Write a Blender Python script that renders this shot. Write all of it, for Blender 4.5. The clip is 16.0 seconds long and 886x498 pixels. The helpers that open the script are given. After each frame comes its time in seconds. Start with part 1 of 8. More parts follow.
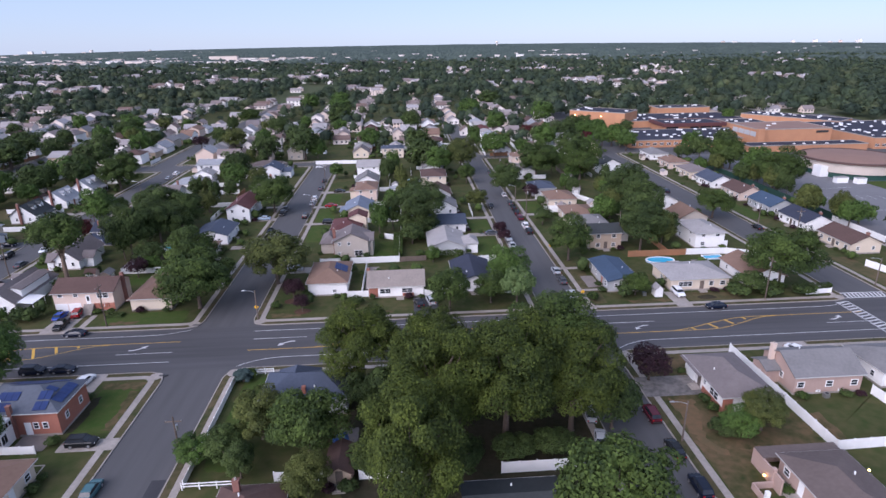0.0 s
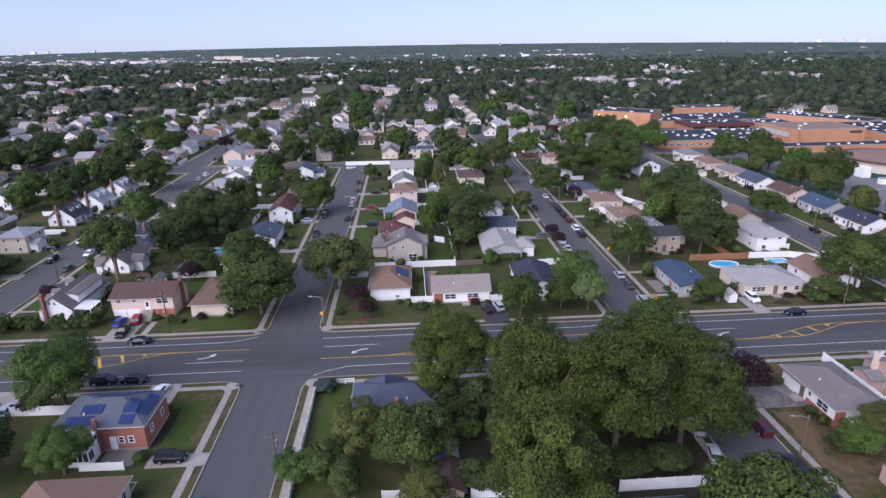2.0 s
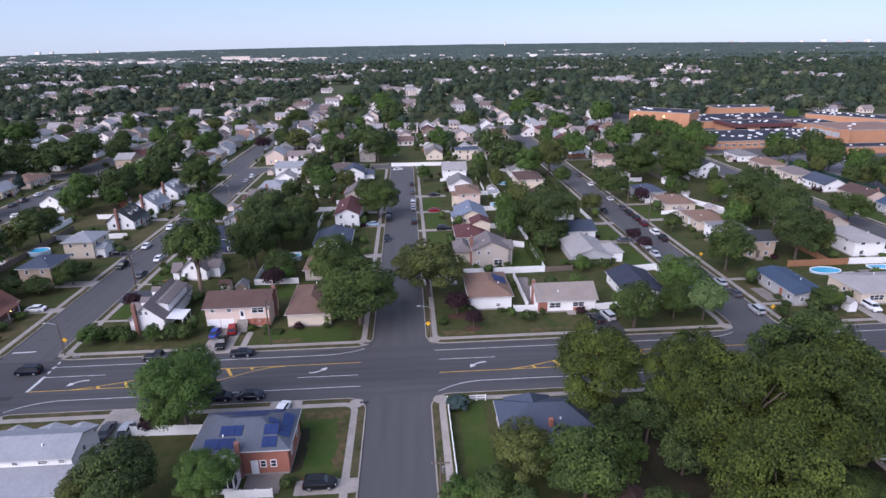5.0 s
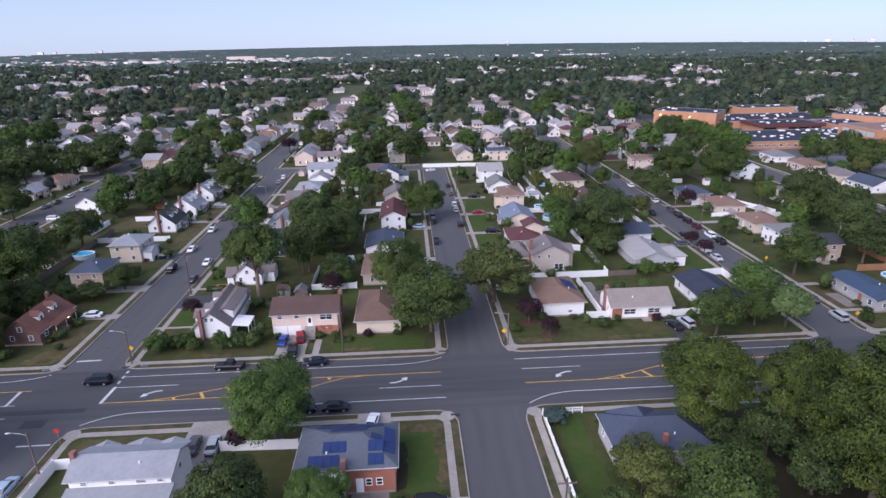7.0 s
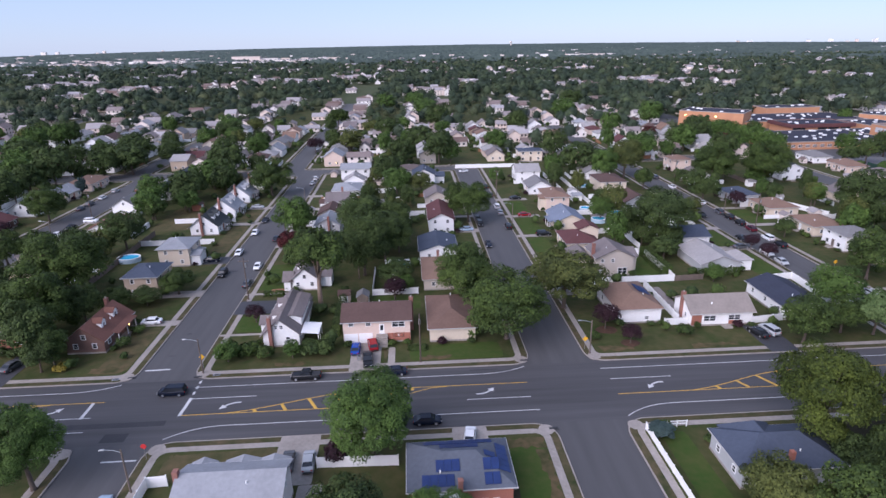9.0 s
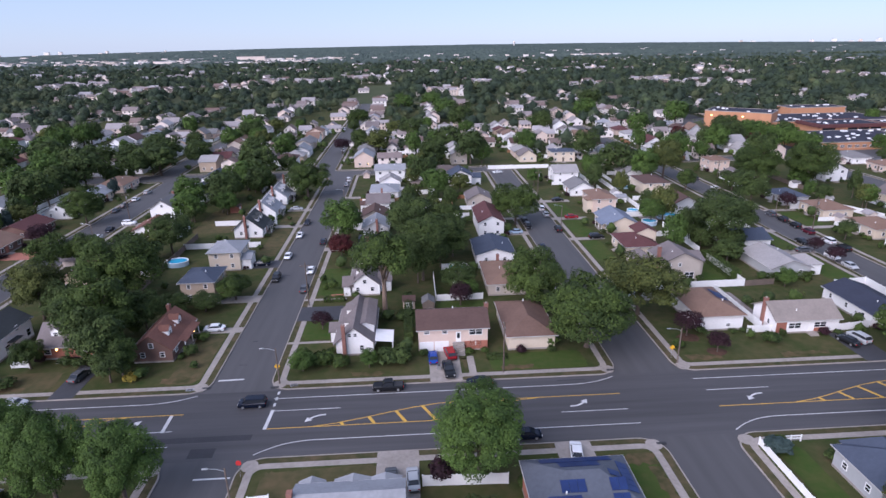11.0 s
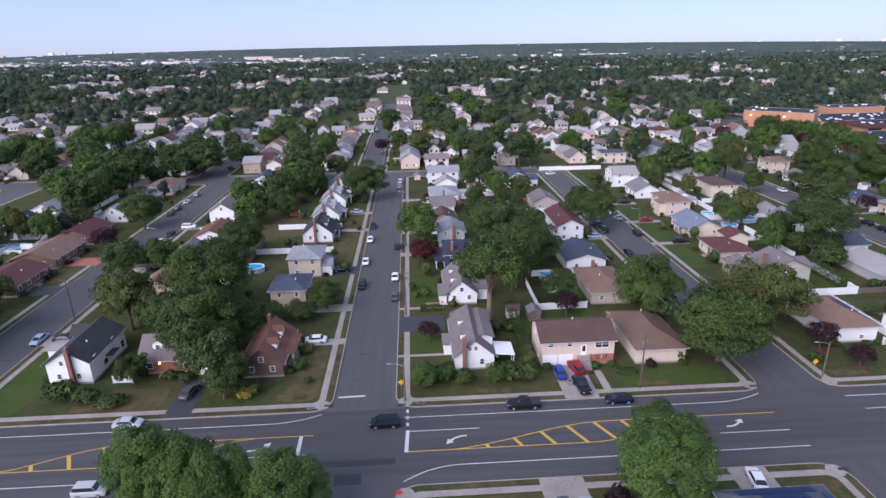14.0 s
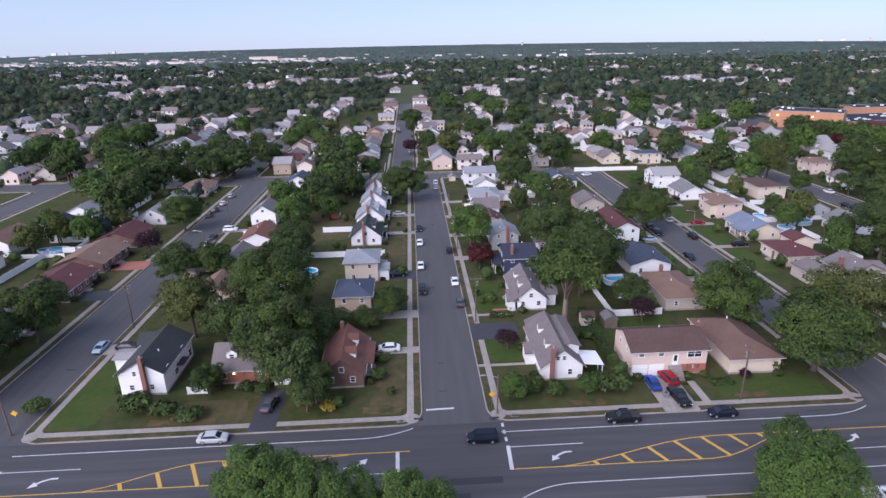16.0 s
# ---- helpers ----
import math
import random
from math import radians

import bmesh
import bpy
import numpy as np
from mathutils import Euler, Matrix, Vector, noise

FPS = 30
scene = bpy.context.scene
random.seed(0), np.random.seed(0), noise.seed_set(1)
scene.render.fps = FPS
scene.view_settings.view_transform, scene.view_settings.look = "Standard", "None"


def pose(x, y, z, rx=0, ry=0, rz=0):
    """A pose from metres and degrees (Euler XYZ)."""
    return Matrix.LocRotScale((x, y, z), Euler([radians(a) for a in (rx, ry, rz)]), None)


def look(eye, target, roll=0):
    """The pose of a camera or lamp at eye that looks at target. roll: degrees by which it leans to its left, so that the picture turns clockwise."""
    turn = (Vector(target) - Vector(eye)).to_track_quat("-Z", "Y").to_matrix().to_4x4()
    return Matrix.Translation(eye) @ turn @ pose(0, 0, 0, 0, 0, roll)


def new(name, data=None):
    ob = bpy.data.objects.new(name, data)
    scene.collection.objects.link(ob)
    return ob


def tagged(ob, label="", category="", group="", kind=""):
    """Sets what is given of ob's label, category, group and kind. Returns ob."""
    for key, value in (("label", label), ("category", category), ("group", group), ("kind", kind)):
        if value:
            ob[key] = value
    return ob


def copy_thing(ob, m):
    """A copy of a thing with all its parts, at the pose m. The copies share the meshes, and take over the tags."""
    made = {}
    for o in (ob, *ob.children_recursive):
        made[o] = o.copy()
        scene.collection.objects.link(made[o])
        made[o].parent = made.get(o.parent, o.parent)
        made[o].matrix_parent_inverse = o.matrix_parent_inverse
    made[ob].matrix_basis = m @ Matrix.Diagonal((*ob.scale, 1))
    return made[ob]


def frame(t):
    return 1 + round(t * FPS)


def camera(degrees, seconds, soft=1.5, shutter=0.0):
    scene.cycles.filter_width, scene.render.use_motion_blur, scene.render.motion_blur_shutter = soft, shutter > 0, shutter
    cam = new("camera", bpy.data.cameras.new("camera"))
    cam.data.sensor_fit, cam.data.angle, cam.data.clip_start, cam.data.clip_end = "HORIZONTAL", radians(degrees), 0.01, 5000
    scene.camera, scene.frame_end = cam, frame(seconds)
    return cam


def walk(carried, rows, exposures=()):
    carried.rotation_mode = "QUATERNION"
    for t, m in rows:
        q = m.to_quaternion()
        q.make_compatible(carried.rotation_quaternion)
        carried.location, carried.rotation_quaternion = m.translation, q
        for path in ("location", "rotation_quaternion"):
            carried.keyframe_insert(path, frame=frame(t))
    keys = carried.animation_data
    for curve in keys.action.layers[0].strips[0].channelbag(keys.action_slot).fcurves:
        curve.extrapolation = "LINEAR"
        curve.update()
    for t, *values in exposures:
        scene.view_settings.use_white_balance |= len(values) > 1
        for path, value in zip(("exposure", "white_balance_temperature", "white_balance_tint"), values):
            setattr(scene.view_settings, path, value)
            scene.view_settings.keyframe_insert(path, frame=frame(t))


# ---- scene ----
cam = camera(75.27, 16.0)
# seconds, eye x y z, heading to the left of north, downward tilt, lean to the right (degrees)
ROWS = [
    (0.0, 0.00, 0.00, 57.00, -3.586, 19.772, 0.855),
    (1.0, -7.46, 2.45, 56.91, -3.543, 19.767, 0.867),
    (2.0, -14.89, 4.90, 56.81, -3.499, 19.763, 0.879),
    (3.0, -22.32, 7.36, 56.72, -3.456, 19.759, 0.891),
    (4.0, -29.72, 9.82, 56.62, -3.413, 19.754, 0.904),
    (5.0, -37.12, 12.28, 56.52, -3.370, 19.750, 0.916),
    (6.0, -44.49, 14.74, 56.42, -3.326, 19.746, 0.928),
    (7.0, -51.85, 17.21, 56.31, -3.283, 19.742, 0.940),
    (8.0, -59.19, 19.67, 56.21, -3.240, 19.737, 0.952),
    (9.0, -66.52, 22.15, 56.10, -3.196, 19.733, 0.964),
    (10.0, -73.83, 24.62, 55.99, -3.153, 19.729, 0.977),
    (11.0, -81.13, 27.10, 55.88, -3.110, 19.724, 0.989),
    (12.0, -88.41, 29.58, 55.76, -3.067, 19.720, 1.001),
    (13.0, -95.67, 32.06, 55.65, -3.023, 19.716, 1.013),
    (14.0, -102.92, 34.55, 55.53, -2.980, 19.711, 1.025),
    (15.0, -110.15, 37.03, 55.41, -2.937, 19.707, 1.037),
    (16.0, -117.36, 39.52, 55.29, -2.893, 19.703, 1.050),
]


def flight(x, y, z, yaw, tilt, lean):
    a, b = radians(yaw), radians(tilt)
    way = Vector((-math.sin(a) * math.cos(b), math.cos(a) * math.cos(b), -math.sin(b)))
    eye = Vector((x, y, z))
    return look(eye, eye + 100 * way, -lean)


walk(cam, [(row[0], flight(*row[1:])) for row in ROWS], [(0.0, 1.3, 5620, 17), (16.0, 1.3, 5620, 17)])

# ---- sky and light ----
SUN_EL, SUN_AZ = 31.0, 224.0   # degrees: height, and compass bearing (y is north)
world = bpy.data.worlds.new("dusk_sky")
scene.world = world
world.use_nodes = True
wn = world.node_tree
sky = wn.nodes.new("ShaderNodeTexSky")
sky.sky_type = "NISHITA"
sky.sun_disc = False
sky.sun_elevation = radians(SUN_EL)
sky.sun_rotation = radians(SUN_AZ)
sky.air_density, sky.dust_density, sky.ozone_density = 1.0, 0.2, 5.0
veil = wn.nodes.new("ShaderNodeMix")   # thin high cloud that evens out the evening sky
veil.data_type = "RGBA"
veil.inputs[0].default_value = 0.72
veil.inputs[7].default_value = (3.75, 4.1, 5.0, 1)
wn.links.new(sky.outputs[0], veil.inputs[6])
wn.links.new(veil.outputs[2], wn.nodes["Background"].inputs[0])
wn.nodes["Background"].inputs[1].default_value = 0.066
sun_data = bpy.data.lights.new("sun", "SUN")
sun_data.energy, sun_data.angle, sun_data.color = 2.0, radians(60), (1.0, 0.87, 0.82)
sun = new("sun", sun_data)
az, el = radians(SUN_AZ), radians(SUN_EL)
sun.matrix_world = look(Vector((math.sin(az) * math.cos(el), math.cos(az) * math.cos(el), math.sin(el))) * 300, (0, 0, 0))

# ---- materials ----
GROUND = 0.14


def material(name, base, rough=0.8, second=None, fine=3.0, coarse=0.15, amount=0.5, bump=0.0, bump_scale=8.0,
             metal=0.0, per_object=0.0, per_island=0.0, gloss=0.5):
    """Principled surface: base and second colour mixed by fine and coarse noise at metre scale, with relief."""
    m = bpy.data.materials.new(name)
    m.use_nodes = True
    nt = m.node_tree
    b = nt.nodes["Principled BSDF"]
    b.inputs["Roughness"].default_value = rough
    b.inputs["Metallic"].default_value = metal
    b.inputs["Specular IOR Level"].default_value = gloss
    geo = nt.nodes.new("ShaderNodeNewGeometry")
    n1 = nt.nodes.new("ShaderNodeTexNoise")
    n1.inputs["Scale"].default_value, n1.inputs["Detail"].default_value = fine, 5
    n2 = nt.nodes.new("ShaderNodeTexNoise")
    n2.inputs["Scale"].default_value, n2.inputs["Detail"].default_value = coarse, 3
    for n in (n1, n2):
        nt.links.new(geo.outputs["Position"], n.inputs["Vector"])
    add = nt.nodes.new("ShaderNodeMath")
    add.operation = "ADD"
    nt.links.new(n1.outputs["Fac"], add.inputs[0])
    nt.links.new(n2.outputs["Fac"], add.inputs[1])
    ramp = nt.nodes.new("ShaderNodeMapRange")
    ramp.inputs["From Min"].default_value, ramp.inputs["From Max"].default_value = 0.65, 1.35
    ramp.inputs["To Max"].default_value = amount
    nt.links.new(add.outputs[0], ramp.inputs["Value"])
    fac = ramp.outputs[0]
    if per_object or per_island:
        extra = nt.nodes.new("ShaderNodeMath")
        extra.operation = "MULTIPLY_ADD"
        if per_island:
            nt.links.new(geo.outputs["Random Per Island"], extra.inputs[0])
            extra.inputs[1].default_value = per_island
        else:
            info = nt.nodes.new("ShaderNodeObjectInfo")
            nt.links.new(info.outputs["Random"], extra.inputs[0])
            extra.inputs[1].default_value = per_object
        nt.links.new(fac, extra.inputs[2])
        extra.use_clamp = True
        fac = extra.outputs[0]
    mix = nt.nodes.new("ShaderNodeMix")
    mix.data_type = "RGBA"
    second = second or tuple(c * 0.72 for c in base)
    mix.inputs[6].default_value, mix.inputs[7].default_value = (*base, 1), (*second, 1)
    nt.links.new(fac, mix.inputs[0])
    nt.links.new(mix.outputs[2], b.inputs["Base Color"])
    if bump:
        bn = nt.nodes.new("ShaderNodeBump")
        bn.inputs["Strength"].default_value, bn.inputs["Distance"].default_value = bump, 0.05
        n3 = nt.nodes.new("ShaderNodeTexNoise")
        n3.inputs["Scale"].default_value, n3.inputs["Detail"].default_value = bump_scale, 4
        nt.links.new(geo.outputs["Position"], n3.inputs["Vector"])
        nt.links.new(n3.outputs["Fac"], bn.inputs["Height"])
        nt.links.new(bn.outputs[0], b.inputs["Normal"])
    return m


def banded(m, direction, spacing, depth, dark=0.0):
    """Adds courses to a material: ridges at a spacing along x, y or z (siding, shingles, flags)."""
    nt = m.node_tree
    b = nt.nodes["Principled BSDF"]
    geo = nt.nodes.new("ShaderNodeNewGeometry")
    w = nt.nodes.new("ShaderNodeTexWave")
    w.wave_type, w.bands_direction, w.wave_profile = "BANDS", direction, "SAW"
    w.inputs["Scale"].default_value = math.pi / 10 / spacing
    nt.links.new(geo.outputs["Position"], w.inputs["Vector"])
    bn = nt.nodes.new("ShaderNodeBump")
    bn.inputs["Strength"].default_value, bn.inputs["Distance"].default_value = 0.6, depth
    nt.links.new(w.outputs["Fac"], bn.inputs["Height"])
    nt.links.new(bn.outputs[0], b.inputs["Normal"])
    return m


def streaked(m, x=1.0, y=1.0):
    """Stretches a material's noise along x or y, as wheels and weather do on a road."""
    nt = m.node_tree
    for n in [n for n in nt.nodes if n.type == "TEX_NOISE"][:2]:
        v = nt.nodes.new("ShaderNodeVectorMath")
        v.operation = "MULTIPLY"
        v.inputs[1].default_value = (x, y, 1)
        nt.links.new(n.inputs["Vector"].links[0].from_socket, v.inputs[0])
        nt.links.new(v.outputs[0], n.inputs["Vector"])
    return m


ASPHALT = streaked(material("asphalt", (0.090, 0.088, 0.091), 0.85, (0.060, 0.059, 0.061), 0.6, 0.05, 0.9, 0.15, 30), y=0.07)
MAIN_ASPHALT = streaked(material("main_road_asphalt", (0.080, 0.078, 0.082), 0.82, (0.042, 0.041, 0.043), 0.8, 0.12, 0.95, 0.15, 30), x=0.045)
PATCH = material("asphalt_patch", (0.040, 0.040, 0.045), 0.8, (0.026, 0.026, 0.031), 4, 0.5, 0.8, 0.3, 30)
DRIVE_DARK = material("sealed_driveway", (0.035, 0.037, 0.045), 0.75, (0.055, 0.055, 0.06), 2, 0.3, 0.8, 0.2, 30)
CONCRETE = material("concrete", (0.35, 0.315, 0.285), 0.9, (0.22, 0.195, 0.172), 2.0, 0.3, 0.9, 0.2, 20)
LAWN = material("lawn", (0.031, 0.053, 0.014), 0.95, (0.084, 0.074, 0.034), 0.55, 0.13, 1.0, 0.6, 6, gloss=0.1)
GREEN_LAWN = material("green_lawn", (0.036, 0.072, 0.014), 0.95, (0.074, 0.082, 0.026), 0.9, 0.2, 0.9, 0.6, 6, gloss=0.1)
DRY_LAWN = material("dry_lawn", (0.120, 0.092, 0.049), 0.95, (0.036, 0.049, 0.018), 0.6, 0.17, 0.85, 0.6, 6, gloss=0.1)
VERGE = material("verge_grass", (0.030, 0.044, 0.015), 0.95, (0.115, 0.088, 0.052), 0.8, 0.22, 1.0, 0.6, 6, gloss=0.1)
WORN = material("worn_yard", (0.150, 0.100, 0.058), 0.95, (0.032, 0.046, 0.015), 0.7, 0.16, 1.0, 0.6, 6, gloss=0.1)
DIRT = material("dirt", (0.17, 0.105, 0.06), 0.95, (0.10, 0.085, 0.045), 1.0, 0.2, 1.0, 0.6, 6, gloss=0.1)
FIELD = material("ground_cover", (0.05, 0.07, 0.03), 0.95, (0.09, 0.09, 0.05), 0.2, 0.02, 0.9, gloss=0.1)
LINE_WHITE = material("white_road_paint", (0.62, 0.62, 0.62), 0.7, (0.36, 0.36, 0.36), 3, 0.3, 0.8)
LINE_YELLOW = material("yellow_road_paint", (0.60, 0.36, 0.045), 0.7, (0.40, 0.25, 0.06), 3, 0.3, 0.8)
GUTTER = material("weathered_gutter", (0.52, 0.51, 0.50), 0.6, (0.38, 0.37, 0.36), 1, 0.2, 0.8)
VINYL = material("white_vinyl", (0.84, 0.84, 0.84), 0.45, (0.72, 0.72, 0.71), 1, 0.2, 0.7)
GLASS = material("window_glass", (0.015, 0.018, 0.023), 0.08, (0.028, 0.032, 0.04), 0.5, 0.1, 1.0, gloss=0.5)
BRICK_RED = banded(material("red_brick", (0.37, 0.145, 0.095), 0.9, (0.27, 0.11, 0.08), 6, 0.4, 0.9), "Z", 0.075, 0.01)
CHIMNEY_BRICK = material("chimney_brick", (0.27, 0.125, 0.095), 0.9, (0.17, 0.085, 0.07), 5, 0.5, 0.9)
WOOD_FENCE = material("cedar_fence", (0.33, 0.155, 0.075), 0.85, (0.20, 0.11, 0.06), 4, 0.3, 0.9)
GREY_WOOD = material("weathered_wood", (0.17, 0.13, 0.105), 0.9, (0.09, 0.075, 0.065), 5, 0.5, 0.9)
METAL = material("galvanised_metal", (0.45, 0.46, 0.47), 0.4, (0.33, 0.34, 0.35), 4, 0.5, 0.8, metal=0.8)
BLACK = material("black_rubber", (0.02, 0.02, 0.021), 0.85, (0.035, 0.035, 0.035), 6, 1, 0.8)
SIGN_YELLOW = material("yellow_sign_sheeting", (0.75, 0.42, 0.02), 0.5, (0.62, 0.34, 0.02), 2, 0.3, 0.6)
SIGN_RED = material("red_sign_sheeting", (0.55, 0.03, 0.03), 0.5, (0.42, 0.03, 0.03), 2, 0.3, 0.6)
POOL_WATER = material("pool_water", (0.06, 0.42, 0.62), 0.08, (0.05, 0.33, 0.55), 0.8, 0.2, 0.8, 0.15, 3)
SOLAR = material("solar_cell", (0.014, 0.026, 0.090), 0.45, (0.02, 0.04, 0.13), 1.0, 0.3, 0.9, gloss=0.3)
BARK = material("bark", (0.12, 0.09, 0.07), 0.95, (0.07, 0.055, 0.045), 5, 0.6, 0.9, 0.6, 10)
PALE_BARK = material("pale_bark", (0.25, 0.18, 0.13), 0.95, (0.15, 0.11, 0.085), 5, 0.6, 0.9, 0.6, 10)


def siding(name, base):
    return banded(material(name, base, 0.6, tuple(c * 0.86 for c in base), 2.5, 0.3, 0.8), "Z", 0.14, 0.015)


def shingles(name, base, second=None):
    return banded(material(name, base, 0.92, second or tuple(c * 0.74 for c in base), 2.0, 0.3, 0.9, gloss=0.25), "Z", 0.07, 0.012)


SIDE = {
    "white": siding("white_siding", (0.86, 0.85, 0.84)),
    "cream": siding("cream_siding", (0.68, 0.58, 0.46)),
    "pink": siding("pinkish_beige_siding", (0.67, 0.535, 0.45)),
    "tan": siding("tan_siding", (0.46, 0.36, 0.27)),
    "beige": siding("beige_siding", (0.50, 0.44, 0.38)),
    "grey": siding("grey_siding", (0.42, 0.43, 0.44)),
    "navy": siding("navy_siding", (0.035, 0.05, 0.10)),
    "brick": BRICK_RED,
    "rose": banded(material("rose_brick", (0.44, 0.32, 0.27), 0.9, (0.35, 0.25, 0.215), 6, 0.4, 0.9), "Z", 0.075, 0.01),
    "umber": banded(material("brown_brick", (0.20, 0.115, 0.092), 0.9, (0.13, 0.08, 0.066), 6, 0.4, 0.9), "Z", 0.075, 0.01),
}
ROOF = {
    "grey": shingles("grey_shingles", (0.20, 0.195, 0.195)),
    "light": shingles("light_grey_shingles", (0.34, 0.325, 0.32)),
    "silver": shingles("silver_shingles", (0.30, 0.31, 0.33)),
    "brown": shingles("brown_shingles", (0.106, 0.067, 0.058)),
    "russet": shingles("russet_shingles", (0.160, 0.102, 0.080)),
    "tan": shingles("tan_brown_shingles", (0.215, 0.140, 0.105)),
    "maroon": shingles("maroon_shingles", (0.115, 0.05, 0.05)),
    "red": shingles("red_brown_shingles", (0.185, 0.090, 0.068)),
    "slate": shingles("slate_blue_shingles", (0.07, 0.085, 0.12)),
    "faded": shingles("faded_blue_shingles", (0.185, 0.215, 0.275)),
    "steel": shingles("weathered_blue_grey_shingles", (0.105, 0.118, 0.145)),
    "taupe": shingles("taupe_shingles", (0.27, 0.235, 0.21)),
    "umber": shingles("umber_shingles", (0.135, 0.108, 0.10)),
    "navy": shingles("dark_navy_shingles", (0.042, 0.048, 0.072)),
    "blue": shingles("blue_shingles", (0.055, 0.085, 0.135)),
    "charcoal": shingles("charcoal_shingles", (0.05, 0.056, 0.058)),
    "mauve": shingles("mauve_grey_shingles", (0.19, 0.165, 0.162)),
}


def foliage(name, base, second):
    far = name.startswith("distant")
    m = material(name, base, 0.75, second, 0.09 if far else 1.3, 0.03 if far else 0.16, 0.85, per_island=0.5 if far else 0.45, gloss=0.15)
    return m


LEAF = {
    "green": foliage("green_leaves", (0.094, 0.138, 0.029), (0.020, 0.034, 0.011)),
    "dark": foliage("dark_green_leaves", (0.086, 0.122, 0.032), (0.022, 0.036, 0.013)),
    "olive": foliage("olive_leaves", (0.122, 0.138, 0.034), (0.038, 0.050, 0.016)),
    "oak": foliage("yellowish_green_leaves", (0.104, 0.134, 0.022), (0.018, 0.029, 0.008)),
    "lime": foliage("light_green_leaves", (0.104, 0.170, 0.034), (0.034, 0.060, 0.016)),
    "plum": foliage("purple_leaves", (0.045, 0.018, 0.024), (0.022, 0.012, 0.016)),
    "red": foliage("dark_red_leaves", (0.10, 0.022, 0.022), (0.045, 0.014, 0.015)),
    "blue": foliage("blue_spruce_needles", (0.06, 0.09, 0.085), (0.035, 0.055, 0.05)),
    # far trees: air haze mixed into the leaf colours as cooler, greyer greens
    "far_green": foliage("distant_hazed_green_leaves", (0.078, 0.106, 0.048), (0.032, 0.046, 0.029)),
    "far_dark": foliage("distant_hazed_dark_leaves", (0.053, 0.077, 0.043), (0.025, 0.038, 0.027)),
    "far_olive": foliage("distant_hazed_olive_leaves", (0.104, 0.120, 0.054), (0.042, 0.056, 0.032)),
    "blossom": foliage("pale_flowering_leaves", (0.165, 0.225, 0.085), (0.05, 0.085, 0.025)),
    "yellow": foliage("yellow_flowering_leaves", (0.42, 0.30, 0.04), (0.16, 0.14, 0.03)),
}

# ---- building helpers ----
def mesh_from(name, verts, faces, mats, smooth=False):
    me = bpy.data.meshes.new(name)
    me.from_pydata([tuple(v) for v in verts], [], faces)
    for m in mats if isinstance(mats, (list, tuple)) else [mats]:
        me.materials.append(m)
    if smooth:
        me.polygons.foreach_set("use_smooth", [True] * len(me.polygons))
    me.update()
    return me


def thing(name, label, category, m=None, group="", kind=""):
    ob = tagged(new(name), label, category, group, kind)
    ob.empty_display_size = 0.2
    if m is not None:
        ob.matrix_basis = m
    return ob


def put(name, me, parent=None, m=None, label=""):
    """Links a mesh as one object, under a thing or a part if given."""
    ob = new(name, me)
    ob.parent = parent
    if m is not None:
        ob.matrix_basis = m
    if label:
        ob["label"] = label
    return ob


class Shape:
    """Collects boxes, prisms and polygons for one mesh."""

    def __init__(self):
        self.v, self.f = [], []

    def add(self, verts, faces):
        k = len(self.v)
        self.v += [tuple(p) for p in verts]
        self.f += [tuple(i + k for i in f) for f in faces]
        return self

    def box(self, x0, x1, y0, y1, z0, z1, m=None):
        vs = [Vector(p) for p in ((x0, y0, z0), (x1, y0, z0), (x1, y1, z0), (x0, y1, z0), (x0, y0, z1), (x1, y0, z1), (x1, y1, z1), (x0, y1, z1))]
        if m is not None:
            vs = [m @ p for p in vs]
        return self.add(vs, [(3, 2, 1, 0), (4, 5, 6, 7), (0, 1, 5, 4), (1, 2, 6, 5), (2, 3, 7, 6), (3, 0, 4, 7)])

    def prism(self, poly, z0, z1, m=None):
        n = len(poly)
        vs = [Vector((x, y, z0)) for x, y in poly] + [Vector((x, y, z1)) for x, y in poly]
        if m is not None:
            vs = [m @ p for p in vs]
        return self.add(vs, [tuple(range(n - 1, -1, -1)), tuple(range(n, 2 * n))] + [(i, (i + 1) % n, n + (i + 1) % n, n + i) for i in range(n)])

    def tube(self, points, radii, sides=8, caps=True):
        k, rings = len(self.v), []
        pts = [Vector(p) for p in points]
        for i, (p, r) in enumerate(zip(pts, radii)):
            d = (pts[min(i + 1, len(pts) - 1)] - pts[max(i - 1, 0)]).normalized()
            a = d.orthogonal().normalized()
            b = d.cross(a)
            rings.append([p + r * (math.cos(t) * a + math.sin(t) * b) for t in (2 * math.pi * j / sides for j in range(sides))])
        verts = [p for ring in rings for p in ring]
        faces = [(i * sides + j, i * sides + (j + 1) % sides, (i + 1) * sides + (j + 1) % sides, (i + 1) * sides + j) for i in range(len(pts) - 1) for j in range(sides)]
        if caps:
            faces += [tuple(range(sides - 1, -1, -1)), tuple((len(pts) - 1) * sides + j for j in range(sides))]
        return self.add(verts, faces)

    def mesh(self, name, mats, smooth=False):
        return mesh_from(name, self.v, self.f, mats, smooth)


def part(name, shape, mat, parent=None, label="", smooth=False, m=None):
    return put(name, shape.mesh(name, mat, smooth), parent, m, label)


def structure(name, shape, mat, label, category="ground"):
    return tagged(part(name, shape, mat), label, category, kind="structure")


